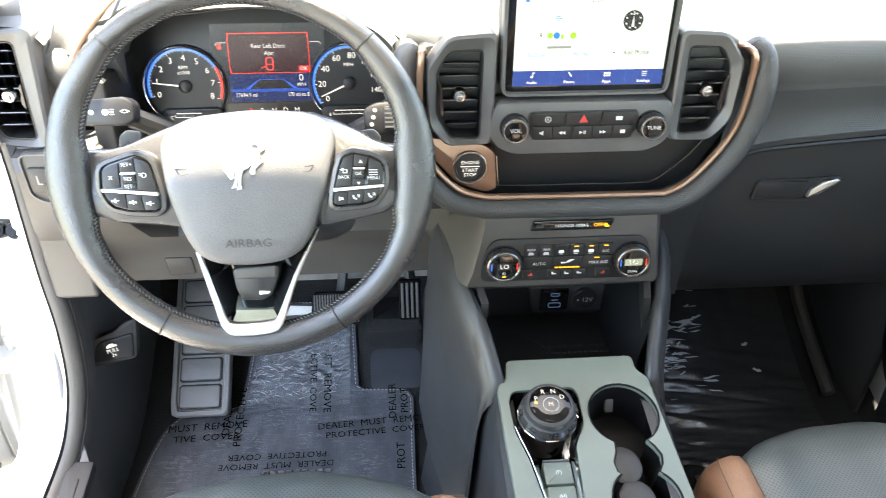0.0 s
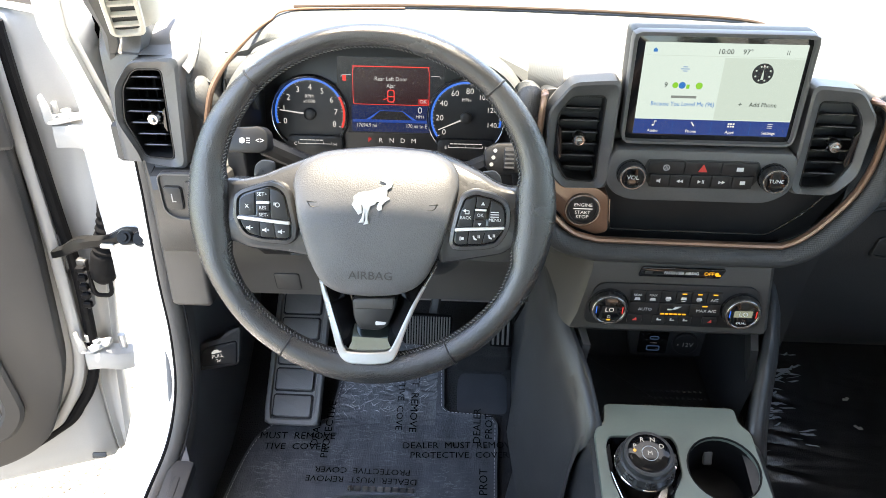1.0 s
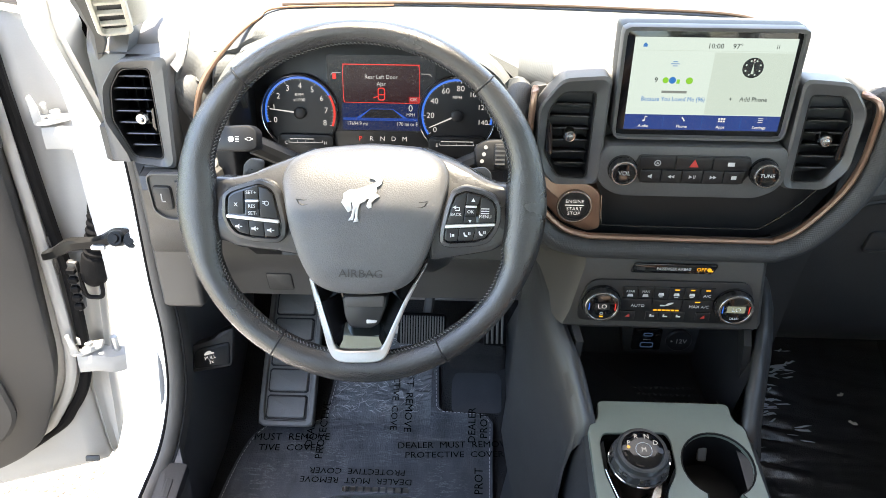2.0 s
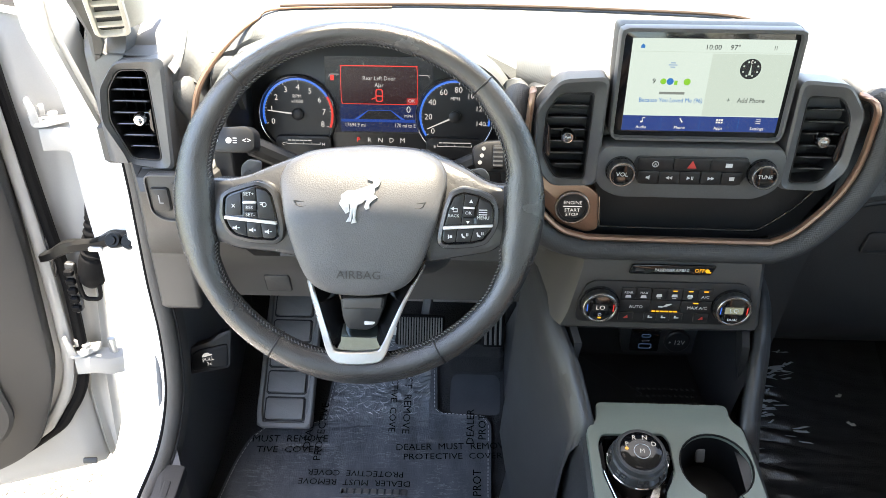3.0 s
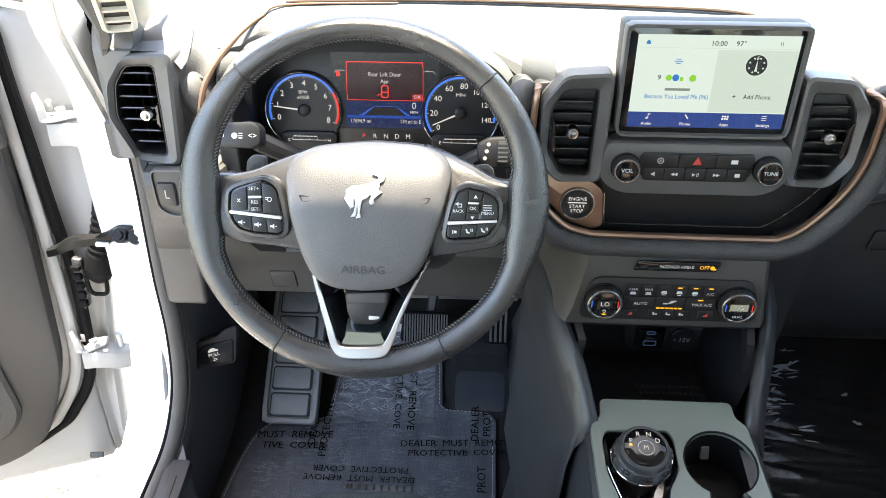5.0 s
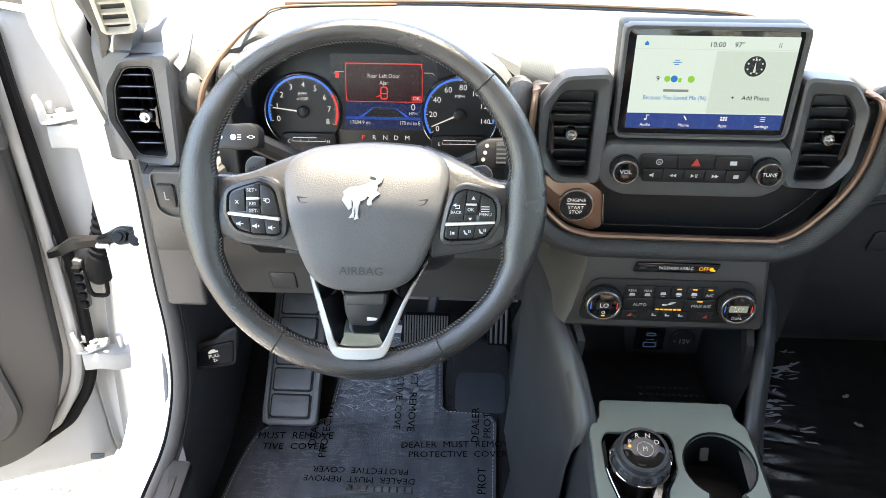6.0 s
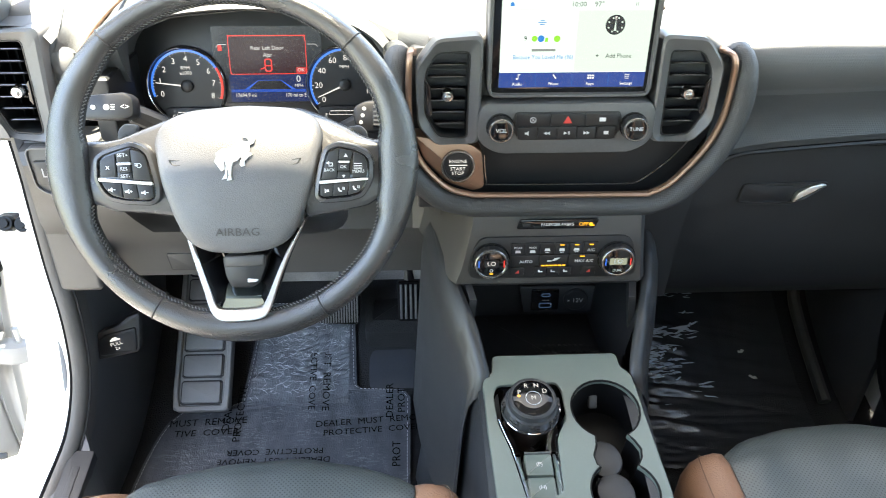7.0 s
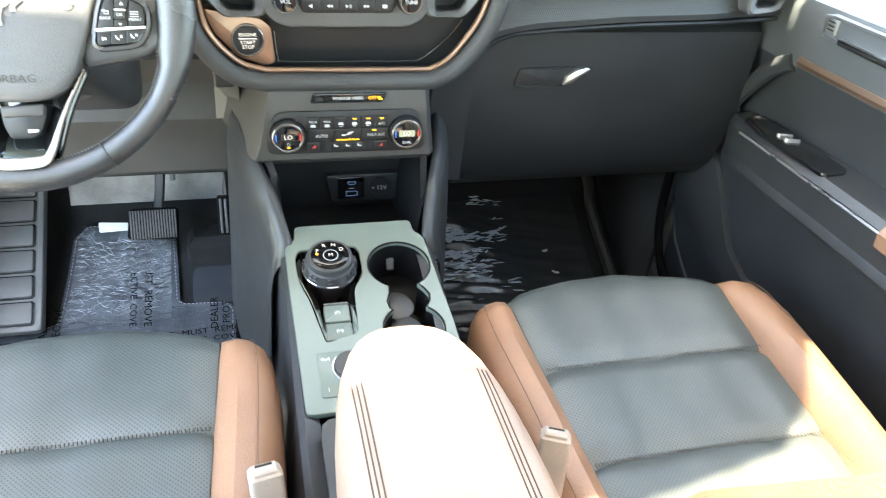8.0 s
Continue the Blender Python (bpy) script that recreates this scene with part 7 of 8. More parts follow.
dmat = thing("floor_mat", "dark driver floor mat under a printed protective film", "floor mat", (-0.45, 0.2, 0.41), "floor mats")
LEFT = [(-0.30, -0.735), (0.10, -0.745), (0.18, -0.742), (0.26, -0.730), (0.30, -0.715), (0.325, -0.69), (0.333, -0.60), (0.345, -0.568), (0.40, -0.560), (0.46, -0.552), (0.52, -0.545), (0.545, -0.52)]
RIGHT = [(-0.30, -0.210), (0.20, -0.208), (0.345, -0.206), (0.362, -0.220), (0.366, -0.310), (0.375, -0.322), (0.52, -0.330), (0.545, -0.345)]
ys = [-0.30, -0.1, 0.05, 0.15, 0.20, 0.24, 0.27, 0.29, 0.305, 0.318, 0.325, 0.333, 0.345, 0.355, 0.362, 0.366, 0.375, 0.40, 0.43, 0.46, 0.49, 0.52, 0.535, 0.545]
bm = B()
rng = random.Random(3)
rows = []
for y in ys:
    a, b = lerp_table(LEFT, y), lerp_table(RIGHT, y)
    rows.append([(x, y, mat_z(y) + 0.0012 * math.sin(x * 60 + y * 25) * (y > 0.2)) for x in np.linspace(a, b, 40)])
shell(bm, rows, (0, 0.002, -0.010))
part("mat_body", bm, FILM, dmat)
bm = B()
edge = [(lerp_table(LEFT, y) + 0.006, y, mat_z(y) + 0.001) for y in ys] + [(lerp_table(RIGHT, y) - 0.006, y, mat_z(y) + 0.001) for y in reversed(ys)]
for a, b in zip(edge, edge[1:]):
    a, b = Vector(a), Vector(b)
    n = max(1, int((b - a).length / 0.008))
    for k in range(n):
        p, q = a.lerp(b, (k + 0.15) / n), a.lerp(b, (k + 0.75) / n)
        tube(bm, [p, q], 0.0007, 4)
tagged(part("edge_stitching", bm, mat("pale_mat_thread", (0.42, 0.42, 0.43), 0.8), dmat), kind="stuff")


def on_mat(x, y, turn=0.0, lift=0.0055):
    s = math.degrees(math.atan((mat_z(y + 0.02) - mat_z(y - 0.02)) / 0.04))
    return pose(x, y, mat_z(y) + lift, s, 0, 0) @ pose(0, 0, 0, 0, 0, turn)


FILM_INK = mat("film_ink_black", (0.003, 0.003, 0.0035), 0.9, spec=0.05)


def film_print(lines, x, y, turn, size=0.030):
    for k, w in enumerate(lines):
        off = Matrix.Rotation(radians(turn), 3, "Z") @ Vector((0, -k * size * 1.12, 0))
        lettering(w, size, on_mat(x + off.x, y + off.y, turn), FILM_INK, dmat, wide=1.05, name="film_print")


film_print(["DEALER  MUST  REMOVE", "PROTECTIVE  COVER"], -0.287, 0.290, 3, 0.0205)
film_print(["MUST  REMOVE", "TIVE  COVER"], -0.628, 0.296, 2, 0.0220)
film_print(["DEALER  MUST  REMOVE", "PROTECTIVE  COVER"], -0.480, 0.197, 180, 0.0195)
film_print(["MUST  REMOVE"], -0.388, 0.392, -90, 0.0225)
film_print(["PROTECTIVE  COVER"], -0.418, 0.400, -90, 0.0200)
film_print(["DEALER", "PROTECTIVE"], -0.590, 0.315, 90, 0.0225)
film_print(["DEALER", "PROT"], -0.250, 0.335, 90, 0.0225)
film_print(["PROT"], -0.235, 0.205, 90, 0.024)
bm = B()
for k in range(9):
    slab(bm, rect(-0.505 + k * 0.0150, -0.006, -0.494 + k * 0.0150, 0.006, 0.002, 2), pose(0, 0.178, mat_z(0.178) + 0.003, 3), 0.002)
part("raised_mark", bm, SILVER, dmat)
# clear film clinging over the toe of the mat, crinkled
bm = B()
rows = []
for y in np.linspace(0.335, 0.535, 130):
    row = []
    for x in np.linspace(lerp_table(LEFT, max(y, 0.35)) + 0.012, -0.340, 120):
        turned = 1.0 if x > -0.42 else 0.25
        q = noise.noise((x * 26 + y * 40 * turned, y * 75 - x * 38 * turned, 0.7))
        r = noise.noise((x * 70, y * 190 - x * 60 * turned, 3.1))
        k = max(0.0, noise.noise((x * 11, y * 13, 9.0)) + 0.25)
        row.append((x, y, mat_z(y) + 0.0022 + (0.0055 * abs(q) + 0.0016 * r) * min(1.0, k * 1.8)))
    rows.append(row)
sheet(bm, rows)
part("cover_film", bm, film_mat("grey_clinging_film", (0.110, 0.120, 0.135), 0.9, 11.0, 0.9, (1.0, 4.5, 1.0)), dmat, "crinkled protective film")

# short ribbons painted pale for crease glints, level one side, slanting the other
CREASE_GLINT = mat("pale_crease_glint", (0.36, 0.375, 0.40), 0.2, coat=0.8)
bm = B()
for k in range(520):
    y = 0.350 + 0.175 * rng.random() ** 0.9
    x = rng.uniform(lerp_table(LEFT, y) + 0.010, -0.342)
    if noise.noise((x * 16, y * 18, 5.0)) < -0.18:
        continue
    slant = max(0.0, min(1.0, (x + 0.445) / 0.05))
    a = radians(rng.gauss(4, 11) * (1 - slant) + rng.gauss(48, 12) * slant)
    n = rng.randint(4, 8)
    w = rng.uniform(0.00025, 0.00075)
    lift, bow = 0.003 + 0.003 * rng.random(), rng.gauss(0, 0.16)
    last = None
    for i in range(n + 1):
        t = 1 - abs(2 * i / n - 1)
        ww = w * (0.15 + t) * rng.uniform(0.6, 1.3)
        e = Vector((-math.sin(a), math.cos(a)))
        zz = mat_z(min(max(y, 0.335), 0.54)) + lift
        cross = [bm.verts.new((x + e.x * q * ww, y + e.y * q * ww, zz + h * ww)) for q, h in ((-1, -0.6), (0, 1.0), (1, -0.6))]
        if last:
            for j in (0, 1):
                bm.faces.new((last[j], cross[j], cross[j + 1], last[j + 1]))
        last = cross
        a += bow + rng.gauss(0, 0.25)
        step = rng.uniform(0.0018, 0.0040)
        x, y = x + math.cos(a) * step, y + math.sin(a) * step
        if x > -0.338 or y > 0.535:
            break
tagged(part("crinkled_film", bm, CREASE_GLINT, dmat), kind="stuff")

pmat = thing("floor_mat", "black passenger floor mat under a shiny crinkled film", "floor mat", (0.45, 0.3, 0.41), "floor mats")
bm = B()
rows = []
for y in np.linspace(-0.1, 0.553, 16):
    rows.append([(x, y, mat_z(y) - 0.004) for x in np.linspace(0.19, 0.645, 8)])
shell(bm, rows, (0, 0.002, -0.008))
part("mat_body", bm, CARPET, pmat)
bm = B()
rows = []
for y in np.linspace(0.140, 0.555, 150):
    row = []
    for x in np.linspace(0.19, 0.650, 90):
        near = max(0.0, min(1.0, (0.44 - x) / 0.12))
        q = noise.noise((x * 4 + 0.4 * noise.noise((x * 9, y * 9, 2.0)), y * 38 + x * 8, 0.3))
        r = noise.noise((x * 16, y * 70, 4.0))
        row.append((x, y, mat_z(y) + 0.002 + (0.0190 * abs(q) + 0.0040 * r) * (0.18 + near)))
    rows.append(row)
sheet(bm, rows)
part("cover_film", bm, FILM_BLACK, pmat, "shiny crinkled plastic film")
# pale bluish flakes painted in for sky reflections on the crinkled film
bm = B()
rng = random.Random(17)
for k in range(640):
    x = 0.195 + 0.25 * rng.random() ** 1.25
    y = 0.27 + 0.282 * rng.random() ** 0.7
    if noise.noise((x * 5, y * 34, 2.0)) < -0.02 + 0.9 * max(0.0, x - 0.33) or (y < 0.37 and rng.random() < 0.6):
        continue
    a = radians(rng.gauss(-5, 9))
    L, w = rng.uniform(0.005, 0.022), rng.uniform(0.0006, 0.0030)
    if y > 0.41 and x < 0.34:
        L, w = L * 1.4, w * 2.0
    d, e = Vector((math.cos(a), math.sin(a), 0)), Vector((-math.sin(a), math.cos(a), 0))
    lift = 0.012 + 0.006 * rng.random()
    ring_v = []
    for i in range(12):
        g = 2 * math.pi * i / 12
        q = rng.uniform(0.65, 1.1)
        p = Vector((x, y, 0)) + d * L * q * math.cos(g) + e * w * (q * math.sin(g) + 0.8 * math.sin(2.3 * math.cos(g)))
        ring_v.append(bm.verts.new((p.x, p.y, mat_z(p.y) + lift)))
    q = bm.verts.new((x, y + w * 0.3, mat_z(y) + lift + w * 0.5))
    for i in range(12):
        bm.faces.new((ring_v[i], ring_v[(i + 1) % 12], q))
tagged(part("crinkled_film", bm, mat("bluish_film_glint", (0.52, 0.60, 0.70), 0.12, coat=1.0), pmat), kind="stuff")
bm = B()
for k in range(10):
    x = 0.33 + k * 0.021
    slab(bm, rect(x, -0.007, x + 0.015, 0.007, 0.003, 2), pose(0, 0.112 + 0.004 * math.sin(k), mat_z(0.112) + 0.003, 3), 0.002)
part("raised_mark", bm, GREY, pmat)

rest = thing("footrest", "black ribbed dead pedal with five raised pads", "footrest", (-0.64, 0.32, 0.44))
FM = pose(-0.638, 0.300, 0.468, 40)
REST = mat("footrest_rubber", (0.17, 0.168, 0.162), 0.5, grain=0.3, grain_size=0.002)
bm = B()
slab(bm, rect(-0.056, -0.004, 0.056, 0.40, 0.014), FM, 0.004, 0.003, base=-0.02)
part("rest_plate", bm, REST, rest)
bm = B()
hoop(bm, rect(-0.058, -0.006, 0.058, 0.40, 0.014), rect(-0.047, 0.006, 0.047, 0.392, 0.008), FM, 0.012, 0.003)
part("rest_rim", bm, REST, rest)
for k in range(7):
    bm = B()
    y = 0.012 + 0.0555 * k
    slab(bm, rect(-0.040, y, 0.038, y + 0.043, 0.005), FM, 0.011, 0.0015)
    part("pad", bm, REST, rest)
    bm = B()
    hoop(bm, rect(-0.044, y - 0.004, 0.042, y + 0.047, 0.004), rect(-0.0405, y - 0.0005, 0.0385, y + 0.0435, 0.003), FM, 0.0048, 0.0005, base=0.003, n=48)
    part("pad_groove", bm, PRINT_BLACK, rest)

brake = thing("brake_pedal", "brake pedal with a ribbed black rubber pad", "pedal", (-0.365, 0.45, 0.6), "pedals")
PM = face(-0.362, 0.442, 0.616, 28)
bm = B()
slab(bm, rounded([(-0.054, -0.030), (0.048, -0.036), (0.054, 0.034), (-0.046, 0.036)], 0.010), PM, 0.010, 0.004, base=-0.006)
pp = part("pedal_pad", bm, RUBBER, brake)
for k in range(17):
    x = -0.045 + k * 0.0056
    bm = B()
    slab(bm, rect(x, -0.030, x + 0.0028, 0.030), PM, 0.013, 0.0008, base=0.009)
    part("rib", bm, GREY, pp)
bm = B()
tube(bm, spline([(-0.355, 0.46, 0.62), (-0.345, 0.50, 0.68), (-0.34, 0.52, 0.76), (-0.34, 0.50, 0.92)], 5), 0.011, 8, flat=0.6)
part("pedal_arm", bm, DARK, brake)
bm = B()
slab(bm, rounded([(-0.108, -0.012), (-0.048, -0.010), (-0.048, 0.006), (-0.108, 0.010)], 0.004), PM, 0.004, 0.001)
part("pedal_tag", bm, PRINT, brake, "white strip beside the pedal pad")
gas = thing("accelerator_pedal", "narrow ribbed accelerator pedal", "pedal", (-0.205, 0.47, 0.6), "pedals")
GM = face(-0.205, 0.470, 0.626, 22)
bm = B()
slab(bm, rect(-0.025, -0.056, 0.023, 0.032, 0.006), GM, 0.010, 0.003, base=-0.008)
gp = part("pedal_pad", bm, RUBBER, gas)
for k in range(4):
    bm = B()
    x = -0.0195 + k * 0.0105
    slab(bm, rect(x, -0.050, x + 0.005, 0.026, 0.001, 2), GM, 0.013, 0.001, base=0.008)
    part("rib", bm, GREY, gp)
bm = B()
tube(bm, [(-0.205, 0.485, 0.66), (-0.203, 0.50, 0.78), (-0.203, 0.48, 0.9)], 0.012, 8)
part("pedal_arm", bm, BLACK, gas)
# white beam and brackets in shade above the pedals
beam = thing("pedal_bracket", "grey sound pad and bracket behind the pedals", "bracket", (-0.4, 0.6, 0.7))
bm = B()
shell(bm, [[(x, 0.575 + 0.02 * k, 0.60 + 0.055 * k) for x in np.linspace(-0.55, -0.16, 10)] for k in range(5)], (0, 0.015, 0))
part("sound_pad", bm, mat("grey_sound_pad", (0.30, 0.28, 0.26), 0.7, var=0.45), beam)
bm = B()
tube(bm, [(-0.325, 0.565, 0.66), (-0.320, 0.54, 0.72), (-0.318, 0.53, 0.80)], 0.006, 8)
part("bracket_strut", bm, SILVER, beam)
hump = thing("carpet_hump", "moulded dark plastic heel block beside the mat", "heel block", (-0.245, 0.42, 0.43))
bm = B()
o = rounded([(-0.062, -0.03), (0.064, -0.03), (0.064, 0.085), (-0.062, 0.085)], 0.015)
dome(bm, o, pose(-0.242, 0.412, 0.418, 28), [(1, 0), (1.0, 0.016), (0.985, 0.027), (0.94, 0.036), (0.86, 0.042), (0.6, 0.045), (0.3, 0.0455)])
part("block_body", bm, mat("satin_moulded_block", (0.050, 0.053, 0.060), 0.22, var=0.1, grain=0.2, grain_size=0.002), hump)
bm = B()
block(bm, -0.305, 0.46, 0.46, -0.175, 0.60, 0.555, 0.02)
part("block_back", bm, CARPET, hump)

lever = thing("bonnet_release", "black bonnet release lever with a white symbol", "release lever", (-0.755, 0.25, 0.68))
LM = face(-0.758, 0.244, 0.690, 25, 14)
bm = B()
slab(bm, rounded([(-0.030, -0.030), (0.050, -0.026), (0.060, 0.048), (0.034, 0.042), (0.020, 0.030), (-0.022, 0.020), (-0.030, 0.010)], 0.010), LM, 0.006, 0.005, base=-0.03)
part("lever_surround", bm, LOWER, lever)
bm = B()
slab(bm, rounded([(-0.018, -0.022), (0.046, -0.022), (0.050, 0.022), (-0.004, 0.016), (-0.017, 0.008)], 0.006), LM, 0.012, 0.004)
lv = part("lever_grip", bm, BLACK, lever)
LT = LM @ pose(0.013, -0.003, 0.0122, 0, 0, 8)
# emissive ink: printed lever marks made to glow so they read bright
lettering("PULL", 0.0095, LT, INK_WHITE, lv)
lettering("2x", 0.0085, LT @ pose(0, -0.0085, 0), INK_WHITE, lv)
bm = B()
slab(bm, rounded([(-0.009, 0.0060), (0.009, 0.0060), (0.009, 0.0085), (0.005, 0.0092), (0.003, 0.0125), (-0.004, 0.0125), (-0.009, 0.0090)], 0.001), LT, 0.0004)
part("symbol", bm, INK_WHITE, lv)

# scraps of white film left on the passenger mat
for x, y, turn in ((0.542, 0.421, 20), (0.553, 0.365, -35)):
    bit = thing("paper_scrap", "tiny torn scrap of white film on the floor mat", "scrap", (x, y, mat_z(y) + 0.006), "scraps of film")
    bm = B()
    slab(bm, rounded([(-0.009, -0.002), (0.003, -0.004), (0.011, 0.001), (0.004, 0.005), (0.001, 0.001), (-0.006, 0.003)], 0.001, 2), pose(x, y, mat_z(y) + 0.006, 18, 6, turn), 0.0012)
    part("torn_film", bm, PRINT, bit)

# ---- glass ----


def pane_mat(name, tint, gloss=0.06):
    m = bpy.data.materials.new(name)
    m.use_nodes = True
    n, l = m.node_tree.nodes, m.node_tree.links
    n.remove(n["Principled BSDF"])
    t = n.new("ShaderNodeBsdfTransparent")
    t.inputs["Color"].default_value = (*tint, 1)
    g = n.new("ShaderNodeBsdfGlossy")
    g.inputs["Roughness"].default_value = 0.02
    mx = n.new("ShaderNodeMixShader")
    mx.inputs[0].default_value = gloss
    l.new(t.outputs[0], mx.inputs[1]), l.new(g.outputs[0], mx.inputs[2])
    l.new(mx.outputs[0], n["Material Output"].inputs["Surface"])
    return m


CLEAR = pane_mat("clear_laminated_glass", (0.94, 0.96, 0.95))
SIDE = pane_mat("green_tinted_side_glass", (0.76, 0.79, 0.78))
PRIVACY = pane_mat("lightly_tinted_rear_glass", (0.78, 0.80, 0.79))
PATCH_GLASS = pane_mat("sun_patch_glass", (0.49, 0.48, 0.46))
HUB_PATCH_GLASS = pane_mat("hub_patch_glass", (0.50, 0.495, 0.48))


def pane(name, corners, material, label):
    bm = B()
    a, b, c, d = [Vector(p) for p in corners]
    n = (b - a).cross(d - a).normalized() * 0.004
    rows = [[a.lerp(b, t).lerp(d.lerp(c, t), s) for t in np.linspace(0, 1, 7)] for s in np.linspace(0, 1, 5)]
    shell(bm, rows, tuple(n))
    return tagged(part(name, bm, material), label, "window", kind="structure")


pane("window_windscreen", [(-0.78, 0.66, 1.26), (0.78, 0.66, 1.26), (0.62, 0.045, 1.795), (-0.62, 0.045, 1.795)], CLEAR, "large clear windscreen above the dashboard")
pane("window_passenger", [(0.82, 0.22, 1.09), (0.82, -0.92, 1.09), (0.67, -0.92, 1.74), (0.67, -0.12, 1.74)], SIDE, "tinted passenger door window")
pane("window_right_rear", [(0.82, -1.05, 1.07), (0.82, -2.2, 1.07), (0.68, -2.2, 1.75), (0.68, -1.03, 1.75)], PRIVACY, "tinted rear side glass")
pane("window_left_rear", [(-0.82, -1.05, 1.07), (-0.82, -2.2, 1.07), (-0.68, -2.2, 1.75), (-0.68, -1.03, 1.75)], PRIVACY, "tinted rear side glass")
# unseen panes over the added roof openings; their tint dims the sun patches
for k, (x0, y0, x1, y1) in enumerate(((-0.12, -0.523, 0.133, -0.328), (0.134, -1.003, 0.655, -0.308), (-0.555, -0.190, -0.205, -0.005))):
    pane("window_roof_%d" % (k + 1), [(x0, y0, ROOF_Z + 0.054), (x1, y0, ROOF_Z + 0.054), (x1, y1, ROOF_Z + 0.054), (x0, y1, ROOF_Z + 0.054)], HUB_PATCH_GLASS if k == 2 else PATCH_GLASS, "tinted pane added over a sun patch opening")
pane("window_rear", [(-0.80, -2.25, 1.19), (0.80, -2.25, 1.19), (0.68, -2.2, 1.76), (-0.68, -2.2, 1.76)], PRIVACY, "dark rear window")

# ---- passenger door, closed ----
DOOR_DARK = mat("door_plastic_black", (0.034, 0.035, 0.037), 0.42, grain=0.35, grain_size=0.0016)
pdoor = thing("passenger_door", "closed passenger door with dark trim, armrest and copper strip", "car door", (0.78, -0.3, 0.45))
PROF = [(0.795, 1.205), (0.757, 1.20), (0.748, 1.185), (0.747, 1.14), (0.750, 1.095), (0.758, 1.06), (0.764, 1.03), (0.766, 0.97), (0.757, 0.93), (0.752, 0.90), (0.755, 0.80), (0.757, 0.70), (0.750, 0.62), (0.752, 0.55), (0.775, 0.46), (0.79, 0.45)]
bm = B()
rows = []
for y in np.linspace(0.265, -0.98, 26):
    k = max(0.0, (y - 0.12) / 0.145)
    rows.append([(x + 0.015 * k * k, y - 0.03 * (1.2 - z) * 0.5 * (y > 0.2), z) for x, z in PROF])
shell(bm, rows, (0.012, 0, 0))
part("door_trim", bm, DOOR_DARK, pdoor, "charcoal moulded door trim")
bm = B()
rows = []
for y in np.linspace(0.24, -0.97, 20):
    k = max(0.0, (y - 0.12) / 0.145)
    rows.append([(x - 0.003 + 0.015 * k * k, y, z) for x, z in PROF[1:5]])
shell(bm, rows, (0.004, 0, 0))
part("upper_trim", bm, mat("soft_grey_door_top", (0.075, 0.078, 0.080), 0.5, grain=0.3, grain_size=0.0016), pdoor, "soft grey upper door trim")
bm = B()
block(bm, 0.78, -0.98, 0.40, 0.82, 0.27, 1.08, 0.01)
part("door_shell", bm, DARK, pdoor)
# armrest with the window switch
bm = B()
rows = []
for y in np.concatenate([[0.128, 0.120, 0.105, 0.085, 0.06, 0.03], np.linspace(-0.02, -0.8, 14)]):
    w = lerp_table([(-0.8, 0.085), (-0.1, 0.080), (0.0, 0.074), (0.06, 0.060), (0.105, 0.042), (0.120, 0.032), (0.128, 0.020)], y)
    zt = lerp_table([(-0.8, 0.985), (-0.2, 0.988), (0.0, 0.985), (0.105, 0.975), (0.128, 0.962)], y)
    rows.append([(0.77, y, zt + 0.002), (0.77 - w * 0.5, y, zt), (0.77 - w * 0.85, y, zt - 0.002), (0.77 - w, y, zt - 0.012), (0.77 - w * 1.01, y, zt - 0.024), (0.77 - w * 0.95, y, zt - 0.050), (0.77 - w * 0.92, y, zt - 0.066), (0.77 - w * 0.98, y, zt - 0.074), (0.77 - w * 0.99, y, zt - 0.080), (0.77 - w * 0.90, y, zt - 0.090), (0.77 - w * 0.6, y, zt - 0.096), (0.77, y, zt - 0.10)])
shell(bm, rows, (0.004, 0, 0))
arm_p = part("door_armrest", bm, DOOR_DARK, pdoor)
bm = B()
slab(bm, rounded([(0.705, 0.040), (0.752, 0.050), (0.752, -0.17), (0.740, -0.185), (0.698, -0.185), (0.695, -0.02)][::-1], 0.01), pose(0, 0, 0.9855), 0.006, 0.002)
swp = part("switch_plate", bm, GLOSS, arm_p, "gloss black window switch plate")
for y in (-0.055, -0.075):
    bm = B()
    slab(bm, rounded([(0.712, y + 0.012), (0.738, y + 0.004), (0.736, y), (0.714, y + 0.006)][::-1], 0.002), pose(0, 0, 0.9915), 0.006, 0.001)
    part("window_switch", bm, SILVER, swp, "silver window switch")
bm = B()
block(bm, 0.698, -0.37, 0.972, 0.755, -0.20, 0.984, 0.008)
part("grab_recess", bm, PRINT_BLACK, arm_p)
bm = B()
tube(bm, spline([(0.689, 0.02, 0.972), (0.686, -0.1, 0.974), (0.684, -0.3, 0.974), (0.684, -0.8, 0.972)], 8), 0.0022, 6)
part("silver_line", bm, SILVER, arm_p)
bm = B()
rows = [[(0.77, y, 0.992), (0.73, y, 0.996), (0.695, y, 0.990), (0.681, y, 0.975), (0.682, y, 0.955), (0.70, y, 0.94)] for y in np.linspace(-0.33, -0.8, 10)]
shell(bm, rows, (0.004, 0, 0))
part("arm_pad", bm, BROWN, arm_p, "tan leather elbow pad")
# padded ridge rising from the armrest's nose to the copper strip
bm = B()
tube(bm, spline([(0.748, 0.122, 0.955), (0.743, 0.130, 0.985), (0.745, 0.097, 1.032), (0.746, 0.055, 1.076), (0.750, 0.015, 1.100)], 8), 0.016, 10, up=(1, 0, 0), flat=0.7)
part("grip_ridge", bm, DOOR_DARK, pdoor)
# copper strip
bm = B()
